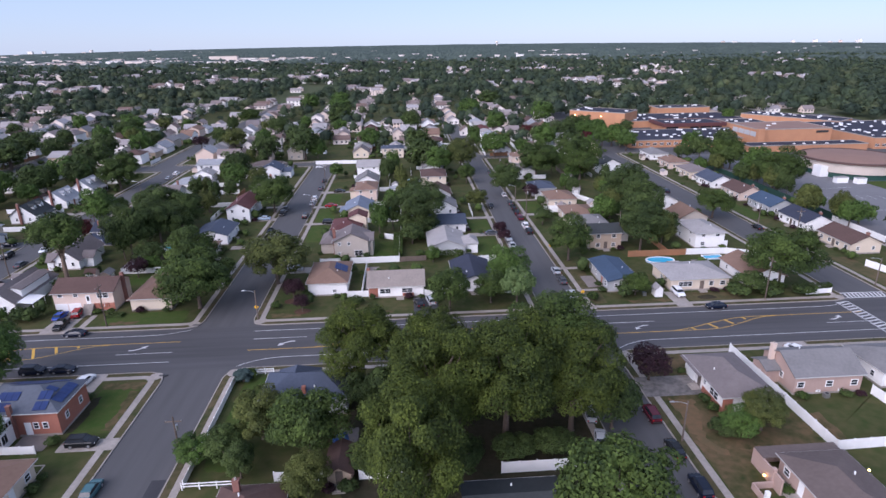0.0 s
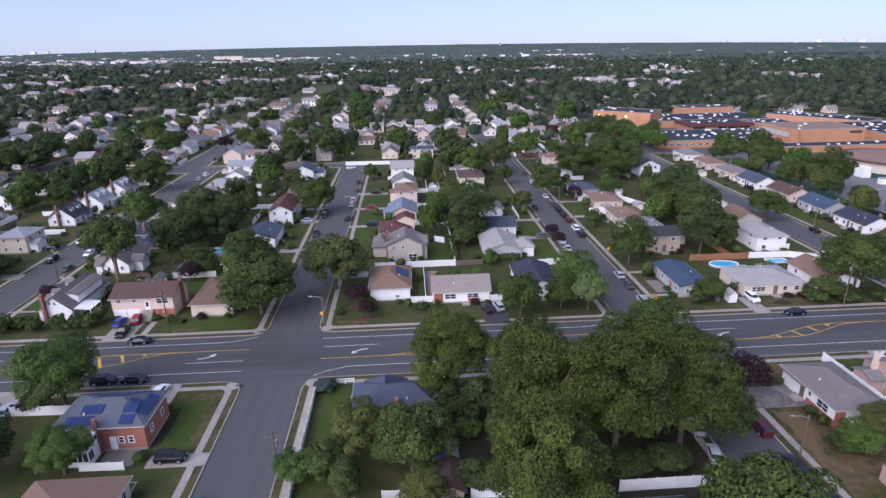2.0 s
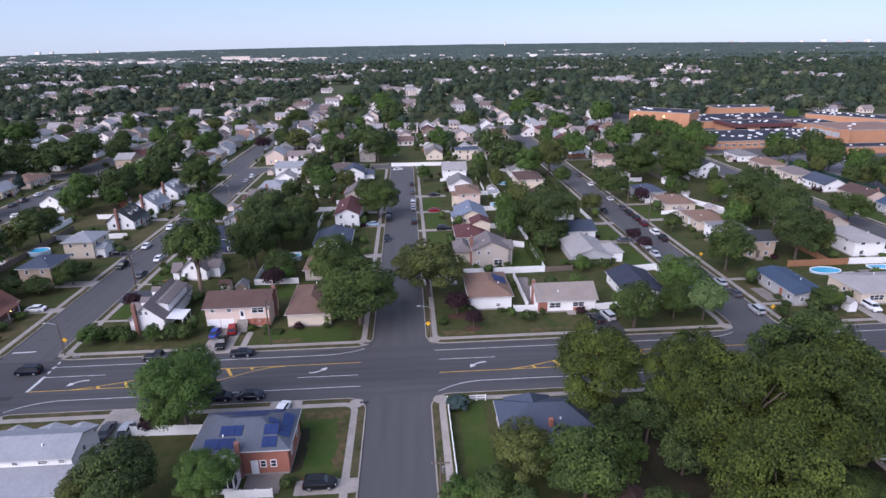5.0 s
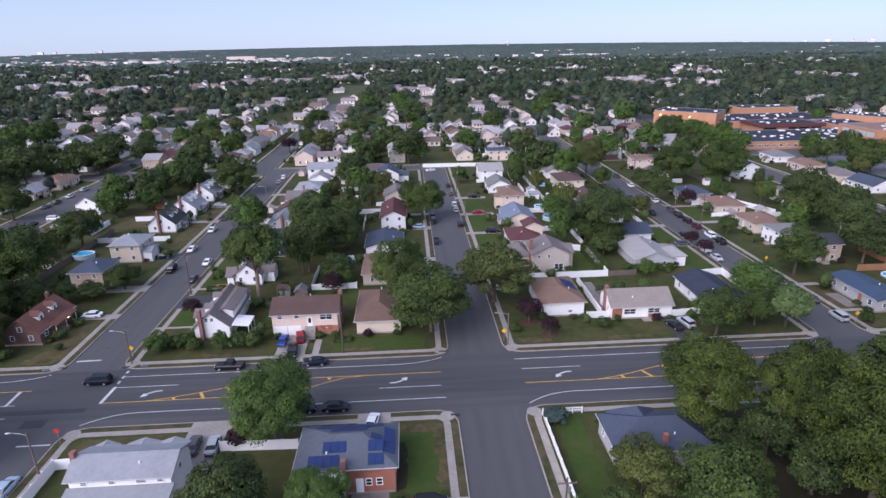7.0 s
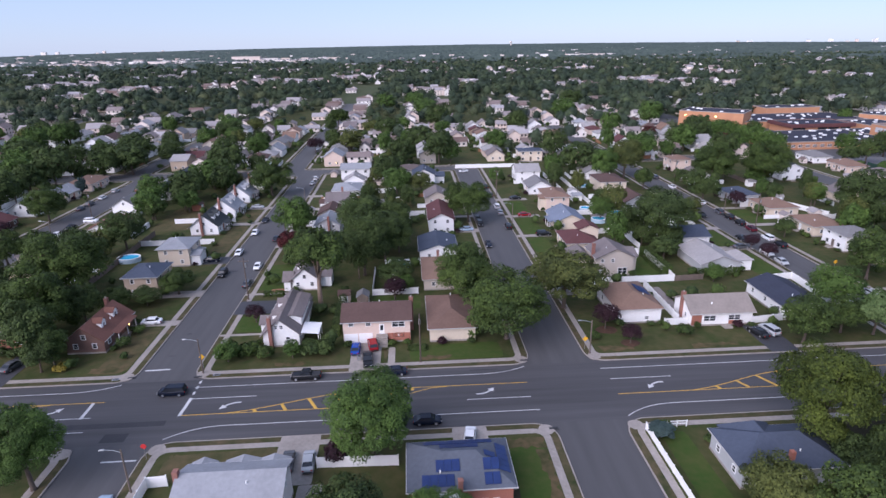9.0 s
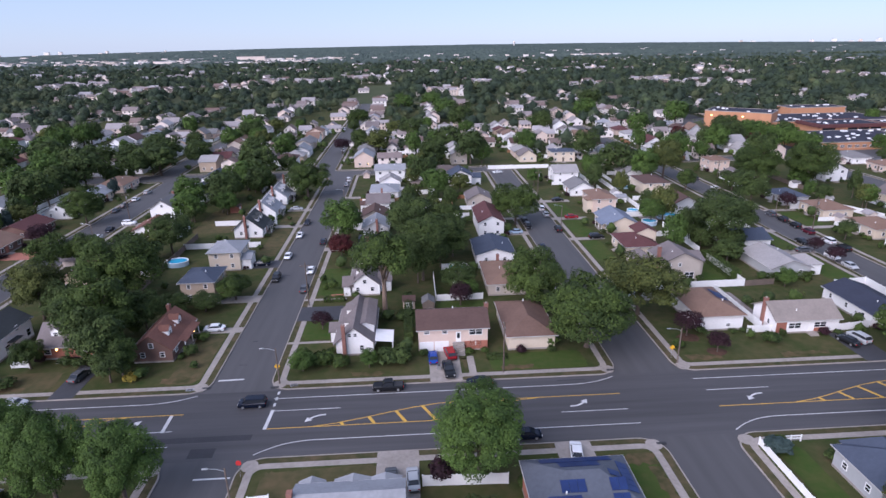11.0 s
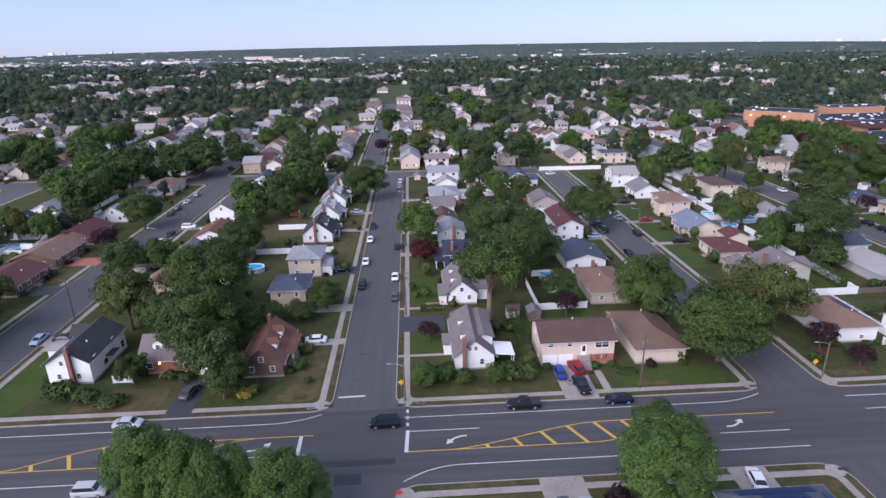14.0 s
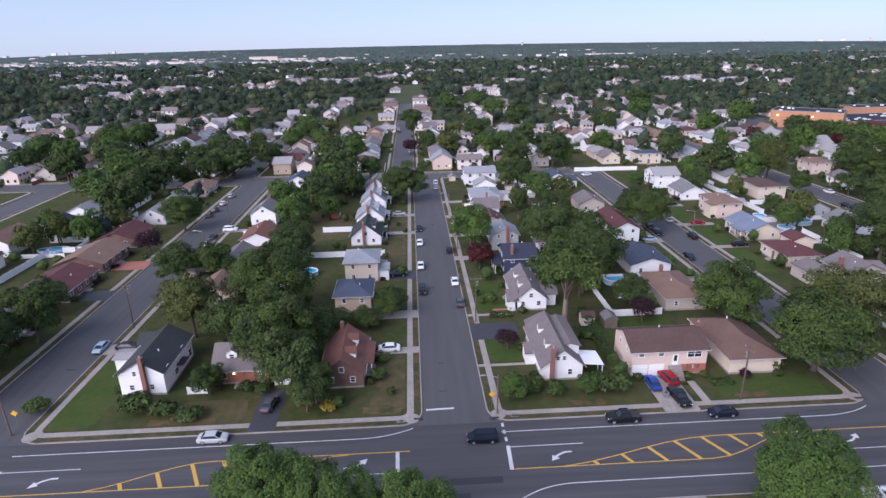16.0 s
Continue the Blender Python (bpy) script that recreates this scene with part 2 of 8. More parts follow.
# ---- ground, roads, pavements ----
def rounded(x0, x1, y0, y1, r, steps=8):
    """Rectangle with rounded corners, as a ring of points; r may be one radius or four (from the south-west, counter-clockwise)."""
    rs = r if isinstance(r, tuple) else (r,) * 4
    pts = []
    for (cx, cy, a0), q in zip(((x0, y0, 180), (x1, y0, 270), (x1, y1, 0), (x0, y1, 90)), rs):
        ox = cx + q if a0 in (180, 90) else cx - q
        oy = cy + q if a0 in (180, 270) else cy - q
        for i in range(steps + 1):
            a = radians(a0 + 90 * i / steps)
            pts.append((ox + q * math.cos(a), oy + q * math.sin(a)))
    return pts


def inset(x0, x1, y0, y1, r, d):
    rs = r if isinstance(r, tuple) else (r,) * 4
    return rounded(x0 + d, x1 - d, y0 + d, y1 - d, tuple(max(q - d, 0.3) for q in rs))


def ring(outer, inner, z0, z1):
    n, s = len(outer), Shape()
    vs = [(x, y, z1) for x, y in outer] + [(x, y, z1) for x, y in inner] + [(x, y, z0) for x, y in outer] + [(x, y, z0) for x, y in inner]
    fs = []
    for i in range(n):
        j = (i + 1) % n
        fs += [(i, j, n + j, n + i), (2 * n + i, 2 * n + j, j, i), (n + i, n + j, 3 * n + j, 3 * n + i)]
    return s.add(vs, fs)


STREETS = ((-189.5, -178.3), (-117.2, -107.0), (-45.4, -34.8), (29.4, 39.0), (100.8, 111.4))
ROAD_S, ROAD_N = 96.3, 113.7

def hills(a):
    """Height of the far country in a direction: highest to the north, sinking to both sides."""
    return 30 - 25 * np.minimum(1.15, np.abs(math.pi / 2 - 0.06 - a) / 0.65) ** 2


sheet = Shape()
radii = [0, 250, 600, 1200, 1800, 2500, 3000, 3500, 4000, 4400, 4700, 4950, 5300]
COLS = 72
vs, fs = [], []
for i, rad in enumerate(radii):
    for j in range(COLS):
        a = 2 * math.pi * j / COLS
        k = min(max((rad - 2600) / 2200, 0), 1)
        vs.append((-40 + rad * math.cos(a), rad * math.sin(a), -0.06 + hills(a) * k * k * (3 - 2 * k)))
fs = [(i * COLS + j, i * COLS + (j + 1) % COLS, (i + 1) * COLS + (j + 1) % COLS, (i + 1) * COLS + j) for i in range(len(radii) - 1) for j in range(COLS)]
sheet.add(vs, fs)
structure("ground", sheet, FIELD, "grassy and wooded open ground reaching the horizon")

road = Shape().box(-420, 139, -120, 620, -0.055, 0.0).box(139, 330, -120, 440, -0.055, 0.0)
structure("road", road, ASPHALT, "worn grey asphalt streets of a suburban grid", "road")

main = Shape().box(-420, 420, ROAD_S + 0.05, ROAD_N - 0.05, -0.03, 0.003)
structure("road", main, MAIN_ASPHALT, "main road of dark asphalt with worn wheel tracks", "road")

BLOCK_X = [(-262.0, -189.5), (-178.3, -117.2), (-107.0, -45.4), (-34.8, 29.4), (39.0, 100.8), (111.4, 139.0)]
N_END = [283.0, 283.0, 287.0, 620.0, 296.0, 300.0]


def block(x0, x1, y0, y1, r, walk=True):
    """A raised block: lawn, kerb round it, and a pavement behind a grass verge."""
    outer, inner = rounded(x0, x1, y0, y1, r), inset(x0, x1, y0, y1, r, 0.2)
    structure("lawn", Shape().prism(inner, -0.04, GROUND), LAWN, "patchy green lawn of a house block", "lawn")
    structure("kerb", ring(outer, inner, -0.04, GROUND + 0.012), CONCRETE, "pale concrete kerb along the street", "kerb")
    if walk:
        structure("verge", ring(inset(x0, x1, y0, y1, r, 0.21), inset(x0, x1, y0, y1, r, 1.34), GROUND - 0.1, GROUND + 0.005), VERGE, "worn grass verge beside the kerb", "verge")
        structure("pavement", ring(inset(x0, x1, y0, y1, r, 1.35), inset(x0, x1, y0, y1, r, 2.45), GROUND - 0.1, GROUND + 0.02),
                  CONCRETE, "narrow concrete pavement behind a grass verge", "pavement")


for (x0, x1), ye in zip(BLOCK_X, N_END):
    block(x0, x1, ROAD_N, ye, (3.6, 3.6, 3.0, 3.0))
    block(x0, x1, -115.0, ROAD_S, (3.0, 3.0, 3.8, 3.8))
block(-420, -273.0, ROAD_N, 283, 5.0)
block(-420, -273.0, -115, ROAD_S, 5.0)
block(196, 420, -115, ROAD_S, 5.0)
# blocks beyond the cross street, whose streets lie a little to the west
FAR_X = [(-411.0, -341.0), (-331.0, -269.0), (-259.0, -199.0), (-189.0, -127.2), (-117.0, -45.4), (39.0, 100.8)]
for x0, x1 in FAR_X:
    block(x0, x1, 296.0 if x0 < 0 else 305.0, 620, 3.0)
# bulb at the end of the middle street
block(-45.4, -34.8, 289.0, 620, 1.0, False)
structure("lawn", Shape().box(-49.5, -31.0, 300.0, 619.0, GROUND - 0.1, GROUND + 0.034), LAWN, "back lawns beyond the dead end", "lawn")


paint_w, paint_y = LINE_WHITE, LINE_YELLOW


def stripe(points, width, mat, z=0.006, label="white painted road line"):
    s = Shape()
    pts = [Vector((x, y, 0)) for x, y in points]
    left, right = [], []
    for i, p in enumerate(pts):
        d = (pts[min(i + 1, len(pts) - 1)] - pts[max(i - 1, 0)]).normalized()
        n = Vector((-d.y, d.x, 0)) * width / 2
        left.append(p + n)
        right.append(p - n)
    for i in range(len(pts) - 1):
        quad = [right[i], right[i + 1], left[i + 1], left[i]]
        s.add([(q.x, q.y, z) for q in quad] + [(q.x, q.y, -0.001) for q in quad],
              [(0, 1, 2, 3), (0, 4, 5, 1), (2, 6, 7, 3), (1, 5, 6, 2), (3, 7, 4, 0)])
    return tagged(part("road_marking", s, mat), label, "road marking", kind="structure")


def arc_line(x, y_line, x_turn, y_turn, mat=None):
    """Edge line that bends into a side street."""
    pts = [(x, y_line)]
    for i in range(1, 9):
        a = i / 8
        pts.append((x + (x_turn - x) * a, y_line + (y_turn - y_line) * a ** 2.4))
    return pts


WN, YN, YS, WS = 111.2, 107.9, 103.1, 99.9
bays = [(-178.3, -117.2), (-107.0, -45.4), (-34.8, 29.4), (39.0, 100.8)]
for x0, x1 in [(-420, -189.5)] + bays + [(111.4, 420)]:
    a = x0 + 1.5 if x0 > -400 else x0
    b = x1 - 1.5 if x1 < 400 else x1
    stripe([(a, WN), (b - 9, WN)] + arc_line(b - 9, WN, b, ROAD_N - 0.6)[1:], 0.15, paint_w)
    stripe([(b, WS), (a + 9, WS)] + arc_line(a + 9, WS, a, ROAD_S + 0.8)[1:], 0.15, paint_w)
# turn bays at both ends of each block, a hatched lens between them: start, upper edge reached, lower edge left, end
LENSES = ((-163.0, -147.0, -142.0, -128.0), (-98.0, -74.0, -77.0, -61.5), (-20.0, 1.0, -3.0, 13.0), (54.0, 73.5, 62.0, 79.0))


def level(line, x):
    for (xa, ya), (xb, yb) in zip(line, line[1:]):
        if xa <= x <= xb:
            return ya + (yb - ya) * (x - xa) / (xb - xa)
    return line[-1][1]


for (x0, x1), (s0, s1, s2, s3) in zip(bays, LENSES):
    a, b = x0 + 2.0, x1 - 2.0
    up = [(s0 + (s1 - s0) * k / 6, YS + (YN - YS) * (0.5 - 0.5 * math.cos(math.pi * (0.12 + 0.88 * k / 6)) - 0.035) / 0.965) for k in range(7)]
    upper = [(s0, YS)] + up[1:] + [(b, YN)]
    down = [(s2 + (s3 - s2) * k / 6, YS + (YN - YS) * (0.5 - 0.5 * math.cos(math.pi * k / 6))) for k in range(7)]
    lower = [(a, YS)] + down[:-1] + [(s3, YN - 0.14)]
    stripe(upper, 0.16, paint_y, 0.007, "yellow painted road line")
    stripe(lower, 0.16, paint_y, 0.006, "yellow painted road line")
    x = s0 + 4.5
    while x < s3 - 3:
        hi, xl = level(upper, x), x + 2.2
        lo = level(lower, xl)
        if hi - lo > 0.45:
            stripe([(x, hi - 0.05), (x + 2.2 * min(1.0, (hi - lo) / 4.2), lo + 0.05)], 0.5, paint_y, 0.009, "yellow hatched bar of a traffic island")
        x += 4.3
    stripe([(a + 0.2, YN - 0.2), (a + 11, YN - 0.2)], 0.14, paint_w)
    stripe([(b - 11, YS + 0.5), (b - 0.2, YS + 0.5)], 0.14, paint_w)


def turn_arrow(x, y, flip):
    """White left-turn arrow: a bent shaft and a head."""
    s = 1 if flip else -1
    pts = [(s * -1.9, s * -0.55), (s * -0.9, s * -0.5), (s * 0.0, s * -0.1), (s * 0.55, s * 0.35)]
    stripe([(x + px, y + py) for px, py in pts], 0.32, paint_w, 0.006, "white painted turn arrow")
    head = [(x + s * 0.1, y + s * 0.75), (x + s * 1.0, y + s * -0.05), (x + s * 1.3, y + s * 1.15)]
    tagged(part("road_marking", Shape().prism(head, -0.001, 0.008), paint_w), "white painted turn arrow", "road marking", kind="structure")


for x0, x1 in bays:
    turn_arrow(x0 + 9.0, 105.5, False)
    turn_arrow(x1 - 9.3, 105.6, True)
for x, ya, yb in ((-105.2, 103.0, 108.0), (-120.9, 103.4, 107.8), (-176.3, 103.0, 108.0)):
    stripe([(x, ya), (x + (0.25 if x == -105.2 else -0.1), yb)], 0.55, paint_w)
for i in range(3):
    stripe([(-105.0, 109.0 + 1.7 * i), (-105.0, 109.9 + 1.7 * i)], 0.4, paint_w)
for (xa, xb), y in zip(STREETS, (117.5, 117.6, 0, 0, 117.5)):
    if y:
        stripe([(xa + 0.6, y), ((xa + xb) / 2, y + 0.15)] if xa < 0 else [(xa - 1.0, y), (xa + 5.2, y)], 0.4, paint_w)
for xa, xb in (STREETS[1],):
    stripe([((xa + xb) / 2 - 0.4, 92.6), (xb - 0.5, 92.6)], 0.3, paint_w)
# zebra crossings at the eastern junction
for i in range(11):
    stripe([(101.3 + 0.9 * i, 115.0), (101.9 + 0.9 * i, 117.2)], 0.4, paint_w)
for y in (114.8, 117.4):
    stripe([(99.5, y), (112.0, y)], 0.25, paint_w, 0.008)
for i in range(14):
    stripe([(97.0, 97.6 + 1.15 * i), (99.4, 98.2 + 1.15 * i)], 0.4, paint_w)
for x in (96.8, 99.6):
    stripe([(x, 96.8), (x, 113.2)], 0.25, paint_w, 0.008)


def slab(x0, x1, y0, y1, mat, label, category="driveway", top=0.03, name="driveway", r=0.3):
    return structure(name, Shape().prism(rounded(x0, x1, y0, y1, r, 3), GROUND - 0.13, GROUND + top), mat, label, category)


def road_patch(x0, x1, y0, y1, z=0.0075):
    return structure("road_patch", Shape().box(x0, x1, y0, y1, -0.002, z), PATCH, "dark tarred repair patch in the road", "road patch")


road_patch(-122.0, -106.7, 100.6, 101.9)
road_patch(-115.0, -111.3, 97.0, 99.1)
road_patch(-37.0, -35.0, 63.6, 67.2)
road_patch(-57.0, -52.0, 112.5, 112.7, 0.0085)
for i in range(26):
    x0, x1 = STREETS[random.randrange(5)]
    y = random.uniform(120, 280)
    cx = random.uniform(x0 + 2, x1 - 2)
    road_patch(cx - random.uniform(0.3, 1.0), cx + random.uniform(0.3, 1.2), y, y + random.uniform(0.15, 0.6), 0.005)


def storm_drain(x, y):
    """Kerb inlet with an iron grate, set flush in the pavement corner."""
    base = thing("storm_drain", "dark iron storm drain in a concrete kerb", "drain", pose(x, y, GROUND + 0.012))
    part("frame", ring([(-0.62, -0.42), (0.62, -0.42), (0.62, 0.42), (-0.62, 0.42)], [(-0.5, -0.32), (0.5, -0.32), (0.5, 0.32), (-0.5, 0.32)], -0.05, 0.012), METAL, base)
    part("well", Shape().box(-0.5, 0.5, -0.32, 0.32, -0.05, -0.004), BLACK, base)
    for i in range(5):
        part("bar", Shape().box(-0.43 + 0.2 * i, -0.37 + 0.2 * i, -0.32, 0.32, -0.02, 0.008), METAL, base)


for dx, dy in ((-120.6, 114.9), (-102.8, 114.9)):
    storm_drain(dx, dy)

# ---- houses ----
_windows = {}


def window_mesh(w, h):
    key = (round(w, 2), round(h, 2))
    if key not in _windows:
        f, s, g = 0.11, Shape(), Shape()
        for box in ((-w / 2, w / 2, -h / 2, -h / 2 + f), (-w / 2, w / 2, h / 2 - f, h / 2), (-w / 2, -w / 2 + f, -h / 2 + f, h / 2 - f),
                    (w / 2 - f, w / 2, -h / 2 + f, h / 2 - f), (-w / 2 + f, w / 2 - f, -0.03, 0.03)):
            s.box(box[0], box[1], -0.07, 0.0, box[2], box[3])
        n = int(w / 1.0)
        for i in range(1, n):
            x = -w / 2 + w * i / n
            s.box(x - 0.05, x + 0.05, -0.071, 0.0, -h / 2 + f, h / 2 - f)
        g.box(-w / 2 + f, w / 2 - f, -0.02, 0.0, -h / 2 + f, h / 2 - f)
        _windows[key] = (s.mesh("window_frame", VINYL), g.mesh("pane", GLASS))
    return _windows[key]


SIDES = {"front": 0, "right": 90, "back": 180, "left": -90}


def on_side(side, w, d, u, z, out=0.0):
    """A place on a wall: u metres along it from its middle, z up; the local y axis points into the wall."""
    half = d / 2 if side in ("front", "back") else w / 2
    return Matrix.Rotation(radians(SIDES[side]), 4, "Z") @ Matrix.Translation((u, -half - out, z))


def add_window(parent, w, d, side, u, z, ww=1.1, wh=1.25):
    m = on_side(side, w, d, u, z)
    if (parent.matrix_basis @ m).col[1].y < -0.7:   # blind north wall
        return
    frame_me, pane_me = window_mesh(ww, wh)
    win = put("window", frame_me, parent, m)
    put("pane", pane_me, win)


def gable_roof(s, w, d, eave, rise, over, thick=0.2, x0=None, x1=None):
    """Gable roof with the ridge along x; d is the span."""
    x0 = -w / 2 - over if x0 is None else x0
    x1 = w / 2 + over if x1 is None else x1
    sl = rise / (d / 2)
    ye, ze = d / 2 + over, eave - over * sl
    prof = [(-ye, ze), (0, eave + rise), (ye, ze), (ye, ze + thick), (0, eave + rise + thick), (-ye, ze + thick)]
    vs = [(x, y, z) for x in (x0, x1) for y, z in prof]
    return s.add(vs, [(0, 1, 4, 5), (1, 2, 3, 4), (11, 10, 7, 6), (10, 9, 8, 7), (0, 6, 7, 1), (1, 7, 8, 2), (2, 8, 9, 3), (3, 9, 10, 4), (4, 10, 11, 5), (5, 11, 6, 0)])


def hip_roof(s, w, d, eave, rise, over, thick=0.2):
    a, b = w / 2 + over, d / 2 + over
    rx, ry = max(a - b, 0.01), max(b - a, 0.01)
    vs = [(-a, -b, eave), (a, -b, eave), (a, b, eave), (-a, b, eave), (-a, -b, eave + thick), (a, -b, eave + thick), (a, b, eave + thick), (-a, b, eave + thick)]
    if a >= b:
        vs += [(-rx, 0, eave + rise), (rx, 0, eave + rise)]
        fs = [(4, 5, 9, 8), (5, 6, 9), (6, 7, 8, 9), (7, 4, 8)]
    else:
        vs += [(0, -ry, eave + rise), (0, ry, eave + rise)]
        fs = [(4, 5, 8), (5, 6, 9, 8), (6, 7, 9), (7, 4, 8, 9)]
    return s.add(vs, fs + [(3, 2, 1, 0), (0, 1, 5, 4), (1, 2, 6, 5), (2, 3, 7, 6), (3, 0, 4, 7)])


def house(x, y, w, d, face=0, eave=2.9, rise=2.2, roof="gable", ridge="x", wall="white", tiles="grey", chimney=None, dormers=0,
          garage=None, door=0.0, wins=None, porch=None, label="", lower=None, over=0.45, side_wins=2, name="house", detail=2):
    """A detached house: w along its front, d deep; face turns its front (0 south, 90 east, -90 west).
    chimney: (u, v) in plan with a brick stack; garage: u of a garage door; porch: (u, width)."""
    base = thing(name, label, "house", pose(x, y, GROUND, 0, 0, face))
    turn = ridge == "y"
    body = Shape()
    body.box(-w / 2, w / 2, -d / 2, d / 2, 0.0, eave)
    span = w if turn else d
    if roof == "gable":
        top = eave + rise - 0.02
        if turn:
            body.add([(-w / 2, -d / 2, eave), (w / 2, -d / 2, eave), (0, -d / 2, top), (-w / 2, d / 2, eave), (w / 2, d / 2, eave), (0, d / 2, top)],
                     [(0, 1, 2), (5, 4, 3), (1, 4, 5, 2), (3, 0, 2, 5)])
        else:
            body.add([(-w / 2, -d / 2, eave), (-w / 2, d / 2, eave), (-w / 2, 0, top), (w / 2, -d / 2, eave), (w / 2, d / 2, eave), (w / 2, 0, top)],
                     [(2, 1, 0), (3, 4, 5), (0, 3, 5, 2), (4, 1, 2, 5)])
    part("wall", body, SIDE[wall], base)
    rs = Shape()
    if roof == "gable":
        gable_roof(rs, d if turn else w, w if turn else d, eave, rise, over)
        if turn:
            rs.v = [(-q[1], q[0], q[2]) for q in rs.v]
    else:
        hip_roof(rs, w, d, eave, rise, over)
    part("roof", rs, ROOF[tiles], base)
    if detail >= 2:
        # fascia and gutters along the eaves
        if roof == "gable":
            sl = rise / (span / 2)
            ze, e = eave - over * sl, span / 2 + over
            run = (d if turn else w) / 2 + over
            for sgn in (-1, 1):
                lo, hi = sorted((sgn * e, sgn * (e + 0.08)))
                if turn:
                    part("gutter", Shape().box(lo, hi, -run, run, ze + 0.04, ze + 0.17), GUTTER, base)
                else:
                    part("gutter", Shape().box(-run, run, lo, hi, ze + 0.04, ze + 0.17), GUTTER, base)
        else:
            a, b = w / 2 + over, d / 2 + over
            fas = ring([(-a - 0.07, -b - 0.07), (a + 0.07, -b - 0.07), (a + 0.07, b + 0.07), (-a - 0.07, b + 0.07)], [(-a, -b), (a, -b), (a, b), (-a, b)], eave + 0.03, eave + 0.16)
            part("gutter", fas, GUTTER, base)
        part("foundation", Shape().box(-w / 2 - 0.04, w / 2 + 0.04, -d / 2 - 0.04, d / 2 + 0.04, -0.1, 0.35), CONCRETE, base)
        pipes = random.Random(int(x * 7 + y * 13))
        for i in range(1):
            px, py = pipes.uniform(-w / 4, w / 4), pipes.uniform(0.1, 0.3) * d * pipes.choice((-1, 1))
            zr = eave + rise * (1 - abs(px) / (w / 2) if turn else 1 - abs(py) / (d / 2)) if roof == "gable" else eave + rise * min(1, min(w / 2 - abs(px), d / 2 - abs(py)) / (min(w, d) / 2))
            part("vent_pipe", Shape().tube([(px, py, zr - 0.2), (px, py, zr + 0.55)], [0.11, 0.11], 6), VINYL, base)
    if lower:
        part("brick_facing", Shape().box(-w / 2, w / 2, -d / 2 - 0.06, -d / 2, 0.3, 1.25), SIDE[lower], base)
    zs = [1.65] if eave < 4.3 else [1.45, 4.1]
    if wins is None:
        wins = []
        n = max(2, int(w / 3.2))
        for z in zs:
            for i in range(n):
                u = (i + 0.5) / n * w - w / 2
                if garage is not None and z < 2 and abs(u - garage) < 2.2 or z < 2 and abs(u - door) < 1.1:
                    continue
                wins.append(("front", u, z, 1.25, 1.2))
        for side in ("left", "right") if detail >= 1 else ():
            for z in zs:
                for i in range(side_wins):
                    wins.append((side, ((i + 0.5) / side_wins - 0.5) * d, z, 0.95, 1.15))
        if roof == "gable" and rise > 2.4:
            for side in ("front", "back") if turn else ("left", "right"):
                wins.append((side, 0.0, eave + 0.75, 0.95, 1.1))
    for side, u, z, ww, wh in wins:
        add_window(base, w, d, side, u, z, ww, wh)
    if door is not None and detail >= 1:
        m = on_side("front", w, d, door, 0)
        dz = 0.35
        dr = part("door", Shape().box(-0.5, 0.5, -0.06, 0, dz, dz + 2.05), random.Random(int(x)).choice((VINYL, SIDE["brick"], GREY_WOOD)), base, m=m)
        part("stoop", Shape().box(-0.9, 0.9, -1.3, 0, -0.1, 0.3).box(-0.9, 0.9, -1.6, -1.3, -0.1, 0.14), CONCRETE, base, m=m)
    if garage is not None:
        m = on_side("front", w, d, garage, 0)
        gd = Shape()
        for k in range(4):
            gd.box(-1.35, 1.35, -0.06, 0, 0.03 + 0.54 * k, 0.54 * (k + 1))
        part("garage_door", gd, VINYL, base, m=m)
    if chimney:
        u, v = chimney
        top = eave + rise + 0.75
        st = Shape().box(u - 0.4, u + 0.4, v - 0.32, v + 0.32, 0, top - 0.12).box(u - 0.45, u + 0.45, v - 0.37, v + 0.37, top - 0.12, top)
        ch = part("chimney", st, CHIMNEY_BRICK, base)
        part("flue", Shape().tube([(u, v, top - 0.05), (u, v, top + 0.3)], [0.16, 0.16], 8), CONCRETE, ch)
    for i in range(dormers):
        u = ((i + 0.5) / dormers - 0.5) * (d if turn else w) * 0.78
        for sgn in ((1,) if turn else (-1,)):
            sp = span / 2
            yf, zr = 0.62 * sp, eave + rise * 0.30
            ds = Shape()
            zt = zr + 1.5
            ds.box(-0.9, 0.9, -yf, -0.15 * sp, zr - 0.3, zt)
            ds.add([(-0.9, -yf, zt), (0.9, -yf, zt), (0, -yf, zt + 0.7)], [(0, 1, 2)])
            m = Matrix.Rotation(radians(90 * sgn), 4, "Z") @ Matrix.Translation((u, 0, 0)) if turn else Matrix.Translation((u, 0, 0))
            dm = part("dormer", ds, SIDE["white"], base, m=m)
            dr = Shape()
            gable_roof(dr, 1.0, 1.8, zt, 0.7, 0.15, 0.1, 0.1 * sp, yf + 0.2)
            dr.v = [(q[1], -q[0], q[2]) for q in dr.v]
            part("dormer_roof", dr, ROOF[tiles], dm)
            fm, pm = window_mesh(0.95, 1.0)
            put("dormer_window", fm, dm, Matrix.Translation((0, -yf, zr + 0.75)))
            put("dormer_pane", pm, dm, Matrix.Translation((0, -yf, zr + 0.75)))
